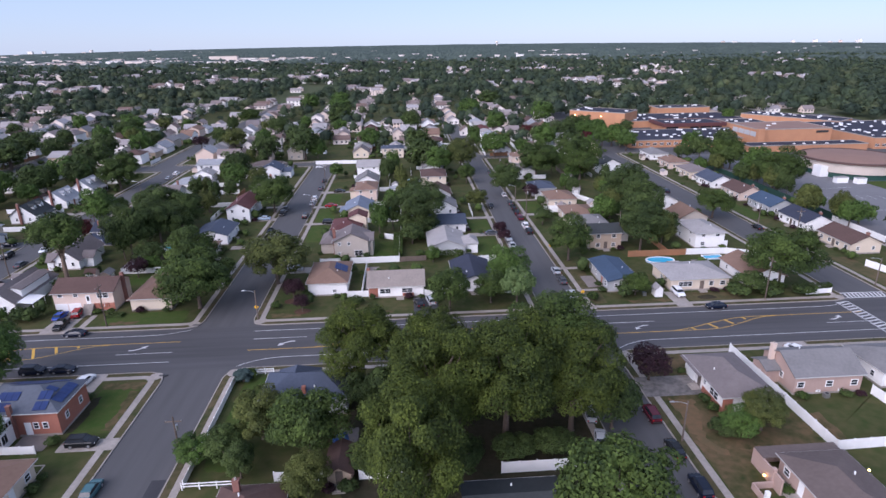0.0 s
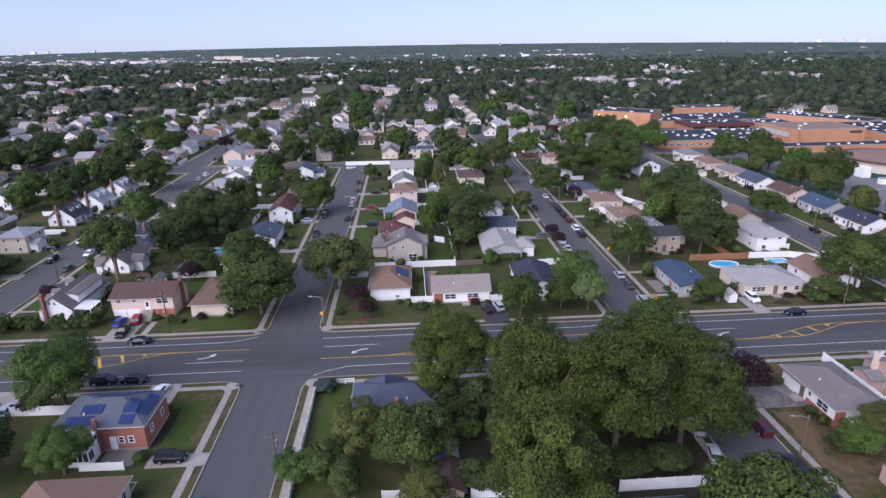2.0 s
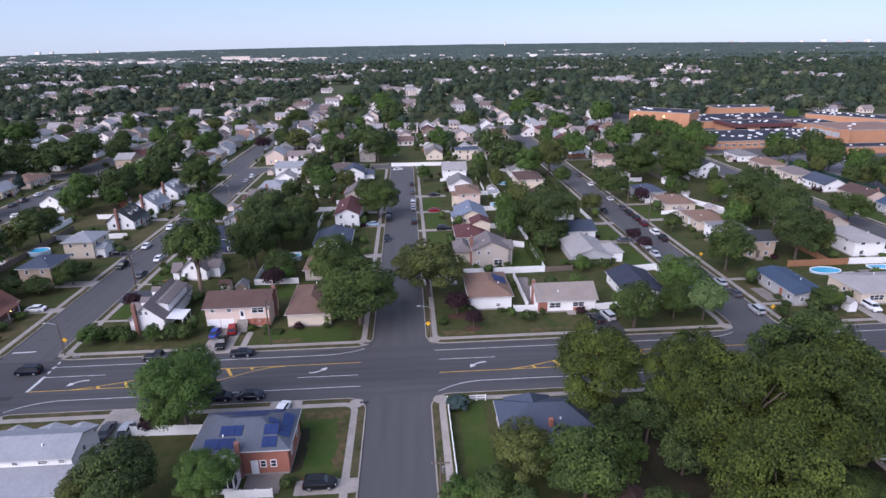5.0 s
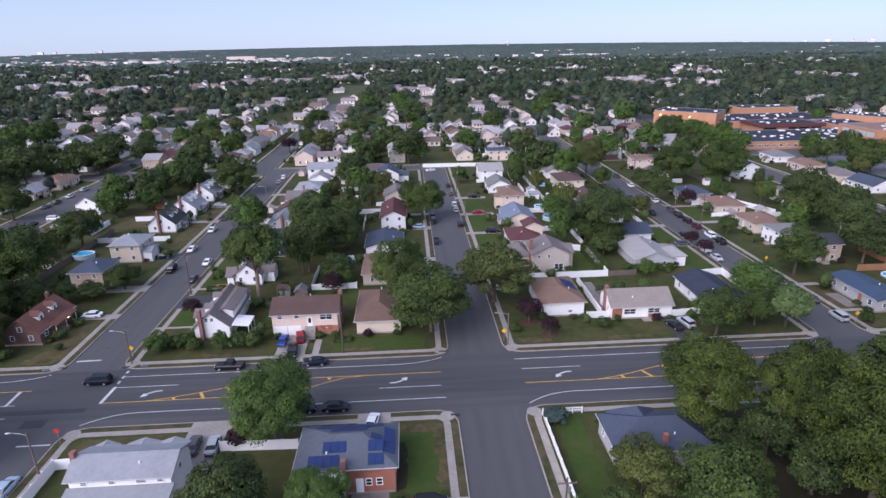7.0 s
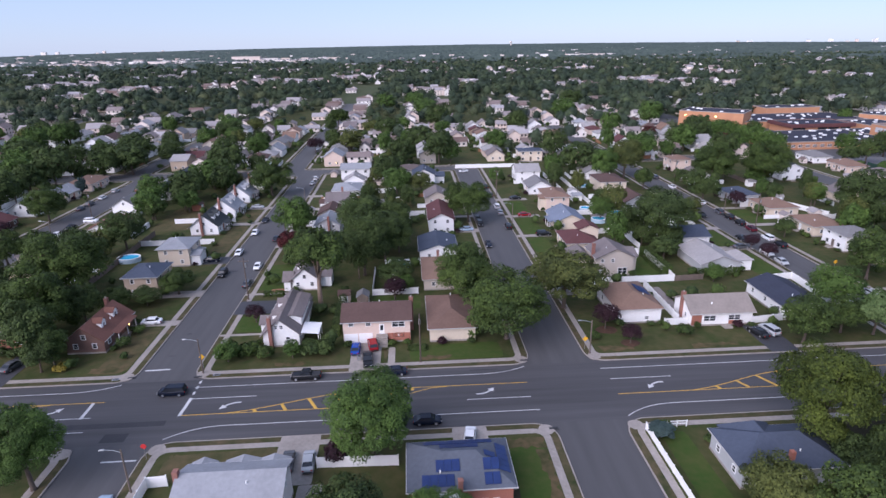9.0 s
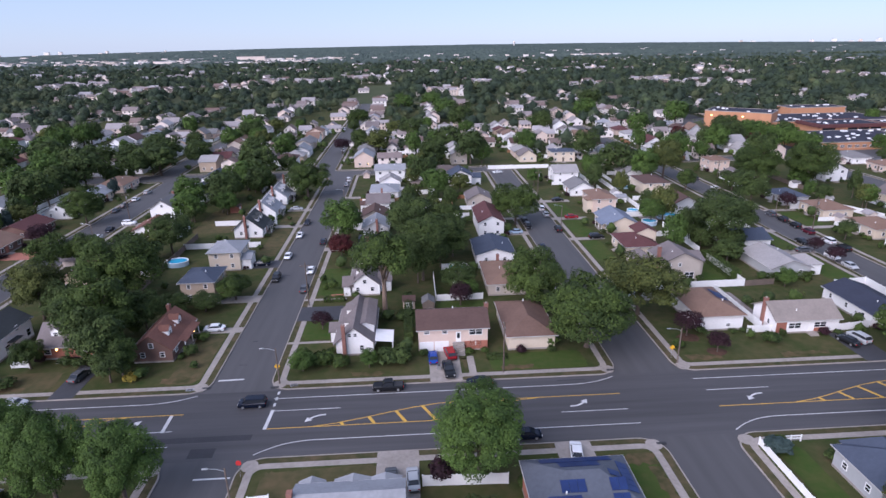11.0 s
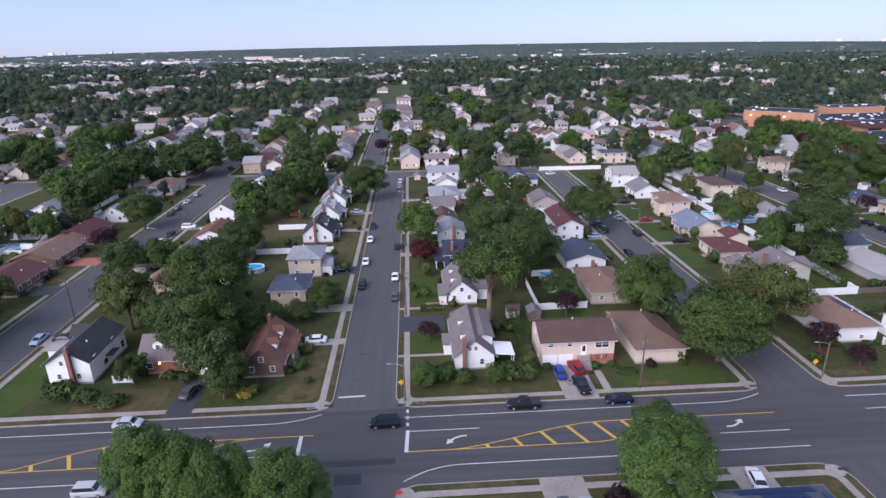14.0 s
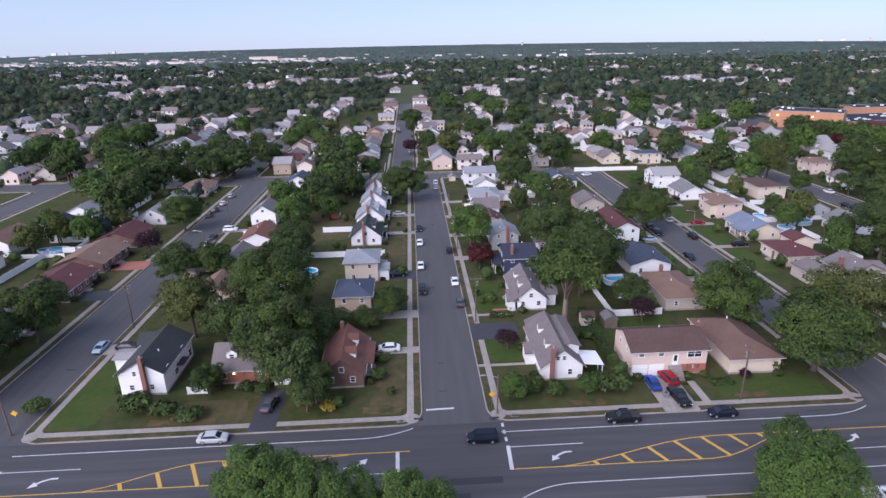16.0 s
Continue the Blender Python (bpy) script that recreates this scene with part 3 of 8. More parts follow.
    if porch:
        u, pw = porch[:2]
        deep = porch[2] if len(porch) > 2 else 1.9
        m = on_side("front", w, d, u, 0)
        part("porch_floor", Shape().box(-pw / 2, pw / 2, -deep, 0, -0.1, 0.4), CONCRETE, base, m=m)
        part("porch_roof", Shape().add([(-pw / 2 - 0.2, -deep - 0.3, 2.45), (pw / 2 + 0.2, -deep - 0.3, 2.45), (pw / 2 + 0.2, 0, 2.85), (-pw / 2 - 0.2, 0, 2.85),
                                        (-pw / 2 - 0.2, -deep - 0.3, 2.6), (pw / 2 + 0.2, -deep - 0.3, 2.6), (pw / 2 + 0.2, 0, 3.0), (-pw / 2 - 0.2, 0, 3.0)],
                                       [(3, 2, 1, 0), (4, 5, 6, 7), (0, 1, 5, 4), (1, 2, 6, 5), (2, 3, 7, 6), (3, 0, 4, 7)]), ROOF[tiles], base, m=m)
        for px in (-pw / 2 + 0.1, 0, pw / 2 - 0.1):
            part("porch_post", Shape().box(px - 0.07, px + 0.07, -deep + 0.05, -deep + 0.19, 0.4, 2.55), VINYL, base, m=m)
    return base


def wing(parent, x0, x1, y0, y1, eave, rise, ridge, wall, tiles, roof="gable"):
    """An extension of a house, in the house's own metres."""
    cx, cy, w, d = (x0 + x1) / 2, (y0 + y1) / 2, x1 - x0, y1 - y0
    m = Matrix.Translation((cx, cy, 0))
    s = Shape().box(-w / 2, w / 2, -d / 2, d / 2, 0, eave)
    turn = ridge == "y"
    if roof == "gable":
        t = eave + rise - 0.02
        if turn:
            s.add([(-w / 2, -d / 2, eave), (w / 2, -d / 2, eave), (0, -d / 2, t), (-w / 2, d / 2, eave), (w / 2, d / 2, eave), (0, d / 2, t)], [(0, 1, 2), (5, 4, 3)])
        else:
            s.add([(-w / 2, -d / 2, eave), (-w / 2, d / 2, eave), (-w / 2, 0, t), (w / 2, -d / 2, eave), (w / 2, d / 2, eave), (w / 2, 0, t)], [(2, 1, 0), (3, 4, 5)])
    wg = part("wing", s, SIDE[wall], parent, m=m)
    r = Shape()
    if roof == "gable":
        gable_roof(r, d if turn else w, w if turn else d, eave, rise, 0.35, 0.18)
        if turn:
            r.v = [(-q[1], q[0], q[2]) for q in r.v]
    else:
        hip_roof(r, w, d, eave, rise, 0.35, 0.18)
    part("wing_roof", r, ROOF[tiles], wg)
    return wg

# ---- houses along the main road, north side ----
pink = house(-74.2, 128.6, 13.2, 8.6, 0, 4.8, 1.9, wall="pink", tiles="brown", garage=-5.1, door=None, chimney=(6.9, 0.6), lower=None,
             wins=[("front", -5.0, 4.15, 1.1, 0.9), ("front", -1.6, 4.15, 1.1, 0.9), ("front", 4.3, 4.0, 2.6, 1.5), ("front", 4.3, 1.5, 2.0, 0.9),
                   ("left", -1.5, 4.1, 0.9, 1.0), ("left", 1.8, 4.1, 0.9, 1.0), ("right", 1.8, 4.1, 0.9, 1.0)],
             label="pinkish beige high-ranch house with a brown shingle roof")
part("brick_facing", Shape().box(2.0, 6.6, -4.37, -4.3, 0.3, 2.0), BRICK_RED, pink)
fd = part("front_door", Shape().box(0.5, 1.5, -4.36, -4.3, 1.93, 4.05), VINYL, pink)
part("door_pane", Shape().box(0.72, 1.28, -4.38, -4.36, 2.7, 3.8), GLASS, fd)
second = Shape()
for k in range(4):
    second.box(-3.55, -0.85, -4.36, -4.3, 0.03 + 0.54 * k, 0.54 * (k + 1))
part("garage_door", second, VINYL, pink)
for i in range(6):
    part("step", Shape().box(-0.1, 2.1, -4.3 - 0.36 * (6 - i), -4.3 - 0.36 * (5 - i) - 0.003, -0.1, 0.32 * (i + 1)), CONCRETE, pink)
house(-59.2, 131.1, 9.0, 15.2, 0, 2.9, 2.3, "hip", wall="cream", tiles="russet", door=None, wins=[("left", -3, 1.6, 0.9, 1.1), ("right", 1, 1.6, 0.9, 1.1)], label="low cream bungalow with a russet hip roof")
tan_n = house(-19.8, 134.5, 9.2, 13.6, 0, 3.2, 2.3, "hip", wall="white", tiles="tan", door=None, side_wins=3,
              wins=[("front", 1.6, 1.2, 1.0, 0.8), ("left", -3, 1.7, 1.1, 1.2), ("left", 2, 1.7, 1.1, 1.2), ("right", -2, 1.7, 1.1, 1.2), ("right", 3, 1.7, 1.1, 1.2)],
              label="white split-level house with a tan hip roof")
wht = house(-3.4, 129.1, 13.0, 7.8, 0, 3.0, 2.3, wall="white", tiles="taupe", chimney=(-6.6, 0.3), door=0.9, lower=None,
            wins=[("front", -2.6, 1.7, 2.6, 1.3), ("front", 2.6, 1.75, 2.6, 1.2), ("left", 1.5, 1.7, 0.9, 1.1), ("right", -1, 1.7, 0.9, 1.1)],
            label="white ranch house with brick panels and a taupe roof")
part("brick_facing", Shape().box(-6.4, -4.3, -3.96, -3.9, 0.3, 2.9), BRICK_RED, wht)
part("brick_facing", Shape().box(1.5, 4.2, -3.965, -3.9, 0.3, 1.1), BRICK_RED, wht)
house(15.4, 133.4, 9.2, 14.4, 0, 2.8, 1.7, ridge="y", wall="white", tiles="navy", side_wins=3, label="white bungalow with a dark navy shingle roof")
cape = house(-92.9, 131.5, 14.6, 7.0, -90, 2.9, 3.0, wall="white", tiles="mauve", dormers=2, chimney=(7.75, -1.9), door=-0.2,
             wins=[("right", 1.3, 1.6, 0.9, 1.2), ("right", 0.2, 4.3, 0.8, 0.9), ("right", -0.9, 4.3, 0.8, 0.9), ("front", -5, 1.6, 1.2, 1.2), ("front", 4, 1.6, 1.2, 1.2)],
             label="white cape house with a mauve grey roof and brick chimney")
wing(cape, -6.6, 4.2, 0.4, 3.56, 4.9, 0.5, "x", "white", "mauve")
wing(cape, -1.6, 1.8, -5.2, -3.5, 2.5, 1.0, "y", "white", "mauve")
wing(cape, -10.4, -7.3, -3.0, 3.2, 2.6, 1.5, "x", "white", "mauve")
aw = Shape().add([(2.2, 3.5, 2.75), (7.0, 3.5, 2.75), (7.0, 7.3, 2.35), (2.2, 7.3, 2.35), (2.2, 3.5, 2.85), (7.0, 3.5, 2.85), (7.0, 7.3, 2.45), (2.2, 7.3, 2.45)],
                 [(0, 1, 2, 3), (7, 6, 5, 4), (0, 4, 5, 1), (1, 5, 6, 2), (2, 6, 7, 3), (3, 7, 4, 0)])
part("patio_roof", aw, VINYL, cape, "pale metal patio roof on thin posts")
for px in (2.4, 4.6, 6.8):
    part("patio_post", Shape().box(px - 0.06, px + 0.06, 7.05, 7.17, 0, 2.4), VINYL, cape)
whw = house(-163.9, 131.8, 12.8, 7.4, -90, 4.3, 2.3, wall="white", tiles="charcoal", chimney=(6.75, 0.6), door=1.0, side_wins=2,
            wins=[("right", -1.8, 1.6, 0.9, 1.1), ("right", 1.5, 1.6, 0.9, 1.1), ("right", -1.0, 4.2, 0.8, 1.0), ("back", -4.5, 4.0, 0.9, 1.2), ("back", -1.5, 1.6, 1.6, 1.2),
                  ("back", 2, 4.0, 0.9, 1.2), ("back", 5, 1.6, 1.4, 1.6), ("front", -4, 1.7, 1.2, 1.2), ("front", 5, 1.7, 1.2, 1.2)],
            label="white two-storey house with a charcoal roof and brick chimney")
wing(whw, -6.0, -2.8, -4.0, -0.6, 5.0, 1.3, "y", "white", "charcoal")
wing(whw, -5.2, -1.8, -8.4, -3.75, 2.5, 0.25, "y", "white", "light")
part("awning", Shape().box(-1.6, 1.4, 3.72, 5.0, 2.5, 2.62), ROOF["charcoal"], whw, "dark awning over a side door")
house(-148.0, 131.6, 9.8, 7.8, 0, 2.9, 3.0, wall="brick", tiles="mauve", dormers=2, door=-0.4, label="red brick cape house with a faded mauve roof")
red = house(-130.6, 131.0, 12.4, 7.2, 90, 2.8, 2.8, wall="umber", tiles="red", dormers=2, porch=(1.0, 7.5, 1.3), chimney=(6.0, 1.0),
            label="brown brick cape house with a red-brown shingle roof")

# ---- houses on the western street, both sides ----
house(-131.0, 156.0, 9.2, 7.6, 90, 5.0, 1.8, "hip", wall="tan", tiles="slate", garage=2.6, label="tan two-storey house with a slate blue hip roof")
crm = house(-130.8, 176.0, 9.4, 8.0, 90, 5.0, 1.8, "hip", wall="cream", tiles="silver", porch=(0, 6, 1.8), label="cream two-storey house with a silver hip roof")
wing(crm, -4.0, 0.5, -6.6, -4.0, 2.9, 0.8, "y", "white", "silver")
for yy, tl in ((203.5, "charcoal"), (222.5, "silver"), (242.0, "silver"), (263.0, "grey")):
    h = house(-131.6, yy, 10.4, 8.6, 90, 3.0, 3.5, wall="white", tiles=tl, dormers=2, chimney=(-5.6, 0.6), porch=(1.5, 4.0, 1.6),
              label="white cape house with a grey roof and dormers")
e1 = house(-92.8, 158.6, 13.6, 6.8, -90, 2.8, 2.8, wall="white", tiles="mauve", dormers=2, label="white cape house with a mauve grey roof")
wing(e1, 3.2, 6.8, -5.0, -3.0, 2.7, 1.6, "y", "white", "mauve")
wing(e1, 0.4, 4.6, 3.2, 6.0, 2.8, 1.2, "y", "white", "mauve")
nv = house(-91.4, 176.6, 9.8, 8.0, -90, 4.6, 2.2, ridge="y", wall="navy", tiles="navy", chimney=(3.5, -2.0), porch=(0, 7.0, 2.2), label="navy blue house with white trim and dark roof")
house(-92.2, 195.2, 9.0, 7.4, -90, 4.4, 2.0, wall="grey", tiles="silver", chimney=(4.9, 0.5), label="grey house with a silver roof and brick chimney")
house(-93.6, 212.5, 9.0, 8.0, -90, 2.9, 2.0, wall="beige", tiles="brown", label="small beige house with a brown gable roof")
sg = house(-93.0, 228.5, 9.4, 8.0, -90, 3.0, 2.3, ridge="y", wall="white", tiles="mauve", chimney=(-4.9, 1.0), label="white gabled house with a mauve roof and brick chimney")
wing(sg, 1.0, 4.4, -6.2, -4.0, 2.6, 0.9, "y", "white", "brown")
lo = house(-91.4, 246.0, 12.6, 10.4, -90, 2.9, 1.9, "hip", wall="white", tiles="silver", label="low white house with a broad silver hip roof")
wing(lo, -3.0, 2.0, 5.2, 9.4, 2.5, 0.5, "y", "white", "light")
house(-89.6, 259.0, 8.0, 7.0, 0, 3.4, 2.2, ridge="y", wall="white", tiles="light", label="white gabled house with a pale grey roof")
bw = house(-90.0, 274.0, 12.6, 9.0, 0, 5.2, 1.7, wall="white", tiles="silver", label="wide white two-storey house with a silver roof")
wing(bw, 6.3, 10.4, -3.0, 3.4, 2.8, 0.6, "x", "white", "light")

# ---- houses on the middle street ----
house(-59.6, 156.2, 14.6, 9.0, 90, 2.8, 1.9, "hip", wall="beige", tiles="tan", chimney=(5.5, 0.5), label="low house with a tan brown hip roof")
house(-59.6, 174.5, 12.4, 10.0, 90, 3.1, 1.6, wall="white", tiles="slate", label="low white house with a dark slate roof")
house(-57.4, 200.2, 17.0, 7.6, 90, 4.8, 1.9, wall="white", tiles="maroon", garage=5.5, side_wins=2, label="white two-storey house with a dark maroon roof")
house(-57.0, 230.5, 10.5, 8.6, 90, 3.0, 2.2, wall="beige", tiles="mauve", label="beige ranch house with a mauve roof")
dg = house(-60.8, 263.5, 9.0, 10.5, 0, 4.2, 2.4, ridge="y", wall="white", tiles="slate", label="white gabled house with a slate roof near a dead end")
wing(dg, 4.5, 8.6, -2.6, 4.6, 2.9, 1.2, "x", "white", "slate")
house(-66.5, 279.5, 13.0, 9.0, 0, 2.9, 1.9, "hip", wall="beige", tiles="umber", label="low beige house with a dark umber hip roof")
tan2 = house(-16.2, 157.6, 9.4, 8.6, 0, 5.0, 2.2, ridge="y", wall="beige", tiles="mauve", chimney=(-4.8, -1.5), door=None,
             wins=[("front", -3.2, 4.2, 0.9, 1.0), ("front", -0.6, 4.2, 0.9, 1.0), ("front", -3.4, 1.4, 0.9, 0.8), ("front", 2.0, 1.4, 2.4, 1.7)],
             label="beige two-storey house with a covered rear porch")
wing(tan2, -1.2, 6.0, -2.8, 4.2, 4.6, 1.2, "x", "beige", "mauve")
wing(tan2, -9.0, -4.5, 0.0, 8.5, 2.9, 2.2, "y", "beige", "mauve", "hip")
mar = house(-19.2, 176.0, 11.4, 9.0, -90, 2.9, 2.1, "hip", wall="cream", tiles="maroon", label="cream split-level house with maroon roofs")
wing(mar, -5.5, 0.0, 0.5, 6.0, 5.2, 1.2, "x", "cream", "maroon")
house(-17.0, 197.5, 13.0, 9.4, -90, 2.9, 2.2, wall="cream", tiles="faded", porch=(2, 6, 1.6), label="cream house with a faded blue shingle roof")
tp = house(-15.5, 219.5, 12.5, 8.0, -90, 4.8, 1.8, "hip", wall="pink", tiles="tan", label="pinkish two-storey house with tan hip roofs")
wing(tp, 1.5, 5.5, -6.0, -3.5, 4.4, 1.0, "y", "cream", "tan", "hip")
house(-16.5, 241.5, 11.0, 9.0, -90, 3.0, 2.4, wall="white", tiles="grey", label="white house with a grey gable roof")
house(-17.0, 263.0, 10.5, 10.0, -90, 4.6, 2.2, ridge="y", wall="white", tiles="light", garage=3, label="white gabled house with a pale grey roof")
house(-6.8, 306.0, 11.5, 9.0, 0, 5.0, 1.2, "hip", wall="cream", tiles="slate", label="cream two-storey house with a flat dark roof")

# ---- houses on the eastern street ----
hh = house(10.8, 159.0, 13.5, 10.0, 90, 2.7, 1.9, wall="grey", tiles="light", label="pale grey bungalow with a worn grey roof")
wing(hh, -5.2, 1.0, -8.8, -4.6, 2.7, 1.6, "y", "white", "light", "hip")
house(12.6, 177.8, 10.5, 11.0, 90, 2.9, 1.8, ridge="y", wall="white", tiles="slate", label="white house with a slate grey gable roof")
house(12.5, 197.0, 10.5, 9.0, 90, 3.0, 2.4, wall="white", tiles="grey", label="white house with a grey gable roof")
house(12.0, 216.0, 10.5, 9.0, 90, 3.0, 2.4, wall="grey", tiles="brown", label="grey house with a brown gable roof")
house(11.4, 241.0, 14.0, 10.0, 90, 4.6, 1.7, "hip", wall="cream", tiles="brown", label="cream two-storey house with a brown hip roof")
house(12.0, 264.0, 11.0, 9.0, 90, 3.0, 2.3, wall="white", tiles="grey", label="white house with a grey gable roof")
house(50.8, 130.4, 14.6, 7.4, -90, 2.9, 0.8, wall="grey", tiles="blue", door=2.6, label="grey bungalow with a low blue roof")
house(69.2, 127.6, 14.2, 10.6, 0, 2.9, 1.9, "hip", wall="cream", tiles="light", door=0.5, wins=[("front", -3.6, 1.7, 3.4, 1.3), ("front", 2.8, 1.7, 1.2, 1.2), ("front", 5.6, 1.7, 1.4, 1.2), ("left", 0, 1.7, 1, 1.1)],
      label="cream ranch house with a pale grey hip roof")
house(56.4, 156.5, 9.0, 8.0, 0, 5.0, 1.6, wall="tan", tiles="charcoal", label="tan two-storey house with a dark roof")
house(57.0, 183.0, 12.0, 10.0, -90, 3.0, 2.0, "hip", wall="cream", tiles="tan", label="cream ranch house with a tan hip roof")
house(56.0, 168.0, 9.0, 9.0, -90, 4.4, 1.8, "hip", wall="white", tiles="grey", label="white house with a grey hip roof")
house(56.0, 203.5, 12.0, 10.0, -90, 3.0, 2.0, "hip", wall="cream", tiles="tan", label="cream ranch house with a tan brown roof")
house(53.0, 220.0, 11.0, 9.0, -90, 3.0, 2.0, "hip", wall="grey", tiles="slate", label="grey ranch house with a slate roof")
house(52.5, 252.0, 10.0, 9.0, -90, 3.0, 2.0, wall="white", tiles="mauve", label="white house with a mauve roof")
house(55.0, 275.0, 9.5, 8.5, -90, 5.0, 1.6, "hip", wall="pink", tiles="tan", label="pinkish two-storey house with a tan roof")

# ---- houses on the far eastern street and beyond ----
house(85.8, 129.0, 9.0, 13.0, 0, 2.8, 1.9, ridge="y", wall="white", tiles="tan", label="white bungalow with a brown gable roof")
house(86.2, 157.0, 8.4, 13.0, 0, 4.4, 1.8, "hip", wall="white", tiles="light", garage=4, label="white two-storey house with a pale hip roof")
house(91.5, 176.0, 10.0, 9.0, 90, 3.0, 2.4, wall="beige", tiles="tan", label="beige house with a tan gable roof")
house(91.0, 196.0, 10.5, 9.0, 90, 3.0, 2.4, wall="white", tiles="grey", label="white house with a grey gable roof")
house(90.5, 215.0, 10.5, 9.0, 90, 3.0, 2.4, wall="cream", tiles="mauve", label="cream house with a mauve roof")
house(91.0, 251.0, 9.0, 9.0, 0, 5.0, 2.2, ridge="y", wall="white", tiles="charcoal", label="white gabled house with dark solar roof panels")
for xx, yy, wl, tl, lb in ((126.0, 148.0, "cream", "brown", "cream ranch house with a brown roof"), (126.6, 168.0, "white", "navy", "white ranch house with a navy roof"),
                           (127.0, 186.5, "grey", "blue", "grey ranch house with a blue grey roof"), (127.0, 205.0, "pink", "brown", "brick-coloured ranch house with a brown roof"),
                           (126.0, 224.0, "white", "slate", "white ranch house with a slate roof"), (126.0, 242.0, "cream", "mauve", "cream ranch house with a mauve roof"),
                           (126.0, 262.0, "pink", "tan", "pinkish hip-roofed ranch house"), (126.0, 284.0, "white", "grey", "white ranch house with a grey roof")):
    house(xx, yy, 13.0, 9.0, -90, 3.0, 2.2, "gable" if yy < 230 else "hip", wall=wl, tiles=tl, chimney=(5.8, 0.4) if yy < 210 else None, label=lb)
house(133.0, 122.5, 10.0, 9.0, -90, 4.8, 1.6, "hip", wall="pink", tiles="grey", label="pinkish two-storey corner house")

# ---- houses on the south side ----
mv = house(53.4, 81.4, 12.8, 8.4, -90, 3.0, 2.1, "hip", wall="white", tiles="mauve", garage=-4.2, door=-1.2, wins=[("front", 3.6, 1.9, 2.6, 1.4), ("front", 0.6, 2.1, 0.9, 0.9), ("right", 1.8, 1.7, 0.9, 1.1)],
           label="white ranch house with a weathered mauve roof")
part("brick_facing", Shape().box(0.0, 6.42, -4.28, -4.2, 0.0, 1.1).box(6.4, 6.48, -4.28, -2.6, 0.0, 2.6), BRICK_RED, mv)
part("front_eave", Shape().box(-6.85, 0.2, -5.2, -4.6, 2.98, 3.12), ROOF["mauve"], mv)
st = house(69.6, 83.4, 11.8, 9.0, 0, 3.6, 2.2, wall="rose", tiles="grey", chimney=(-6.45, 1.6), door=None,
           wins=[("front", -4.8, 1.9, 1.3, 1.2), ("front", 0.2, 1.9, 1.3, 1.2), ("front", 4.6, 1.9, 1.3, 1.2), ("front", -1.5, 0.55, 0.8, 0.4), ("front", 2.4, 0.55, 0.8, 0.4), ("left", 1, 1.9, 1.0, 1.1)],
           label="rose brick house with a grey gable roof")
wing(st, -8.4, -5.9, -0.6, 3.4, 2.6, 0.7, "x", "rose", "grey")
[c for c in st.children if c.name.startswith("chimney")][0].data.materials[0] = SIDE["pink"]
house(84.0, 84.0, 8.4, 9.0, 180, 3.0, 2.0, "hip", wall="white", tiles="grey", label="white ranch house with a grey roof")
cy = house(54.2, 54.6, 13.2, 8.8, -90, 2.9, 1.7, "hip", wall="rose", tiles="umber", door=-2.0, label="low rose brick house with an umber roof")
part("porch_roof", Shape().box(-9.2, -6.9, -6.6, 5.0, 2.42, 2.58), ROOF["umber"], cy)
part("courtyard_wall", Shape().box(-9.15, -2.6, -6.7, -6.45, -0.1, 2.42).box(-9.15, -8.9, -6.45, 4.8, -0.1, 2.42), SIDE["rose"], cy)
part("courtyard_floor", Shape().box(-8.9, -2.6, -6.45, -4.42, -0.1, 0.06), CONCRETE, cy)
part("entry_wall", Shape().box(-4.2, -4.0, -9.6, -6.7, -0.1, 1.0).box(-4.0, -1.0, -9.6, -9.4, -0.1, 1.0), SIDE["rose"], cy)
part("gate_pillar", Shape().box(-4.7, -4.2, -6.9, -6.4, -0.1, 2.9), SIDE["rose"], cy)
part("gate_pillar", Shape().box(-1.4, -0.9, -9.75, -9.25, -0.1, 2.2), VINYL, cy)
bk = house(-61.5, 82.9, 12.8, 8.5, 180, 4.2, 2.3, "hip", wall="brick", tiles="steel", door=0.0,
           wins=[("back", 4.3, 1.9, 0.9, 1.2), ("back", 2.9, 1.9, 0.9, 1.2), ("left", -2, 2.2, 1.0, 1.2), ("left", 2, 2.2, 1.0, 1.2), ("front", -4, 1.9, 1.4, 1.3), ("front", 4, 1.9, 1.4, 1.3)],
           label="red brick house with solar panels on a slate hip roof")
part("chimney", Shape().box(-0.1, 0.5, 4.25, 4.8, 0, 5.75).box(-0.14, 0.54, 4.21, 4.84, 5.75, 5.85), CHIMNEY_BRICK, bk)
sr = part("sunroom", Shape().box(0.2, 3.4, 4.25, 6.3, 0, 3.9).box(0.2, 3.4, 6.3, 7.6, 0, 2.7), SIDE["white"], bk)
part("sunroom_roof", Shape().box(0.1, 3.5, 4.72, 6.4, 3.9, 4.0).box(0.1, 3.5, 6.4, 7.72, 2.7, 2.8), VINYL, sr)
for lo, hi, z0, z1 in ((4.9, 5.4, 2.9, 3.6), (5.6, 6.1, 2.9, 3.6), (6.45, 6.95, 0.9, 2.3), (7.05, 7.5, 0.9, 2.3)):
    part("pane", Shape().box(0.17, 0.2, lo, hi, z0, z1), GLASS, sr)
for k in range(4):
    part("pane", Shape().box(0.4 + 0.76 * k, 1.0 + 0.76 * k, 7.6, 7.63, 0.9, 2.3), GLASS, sr)
part("back_door", Shape().box(-2.2, -1.2, 4.25, 4.33, 0.3, 2.5), VINYL, bk)
house(-59.0, 63.8, 10.0, 11.5, 90, 2.9, 2.0, "hip", wall="cream", tiles="tan", chimney=(-3.0, 0.5), label="cream bungalow with a tan hip roof")
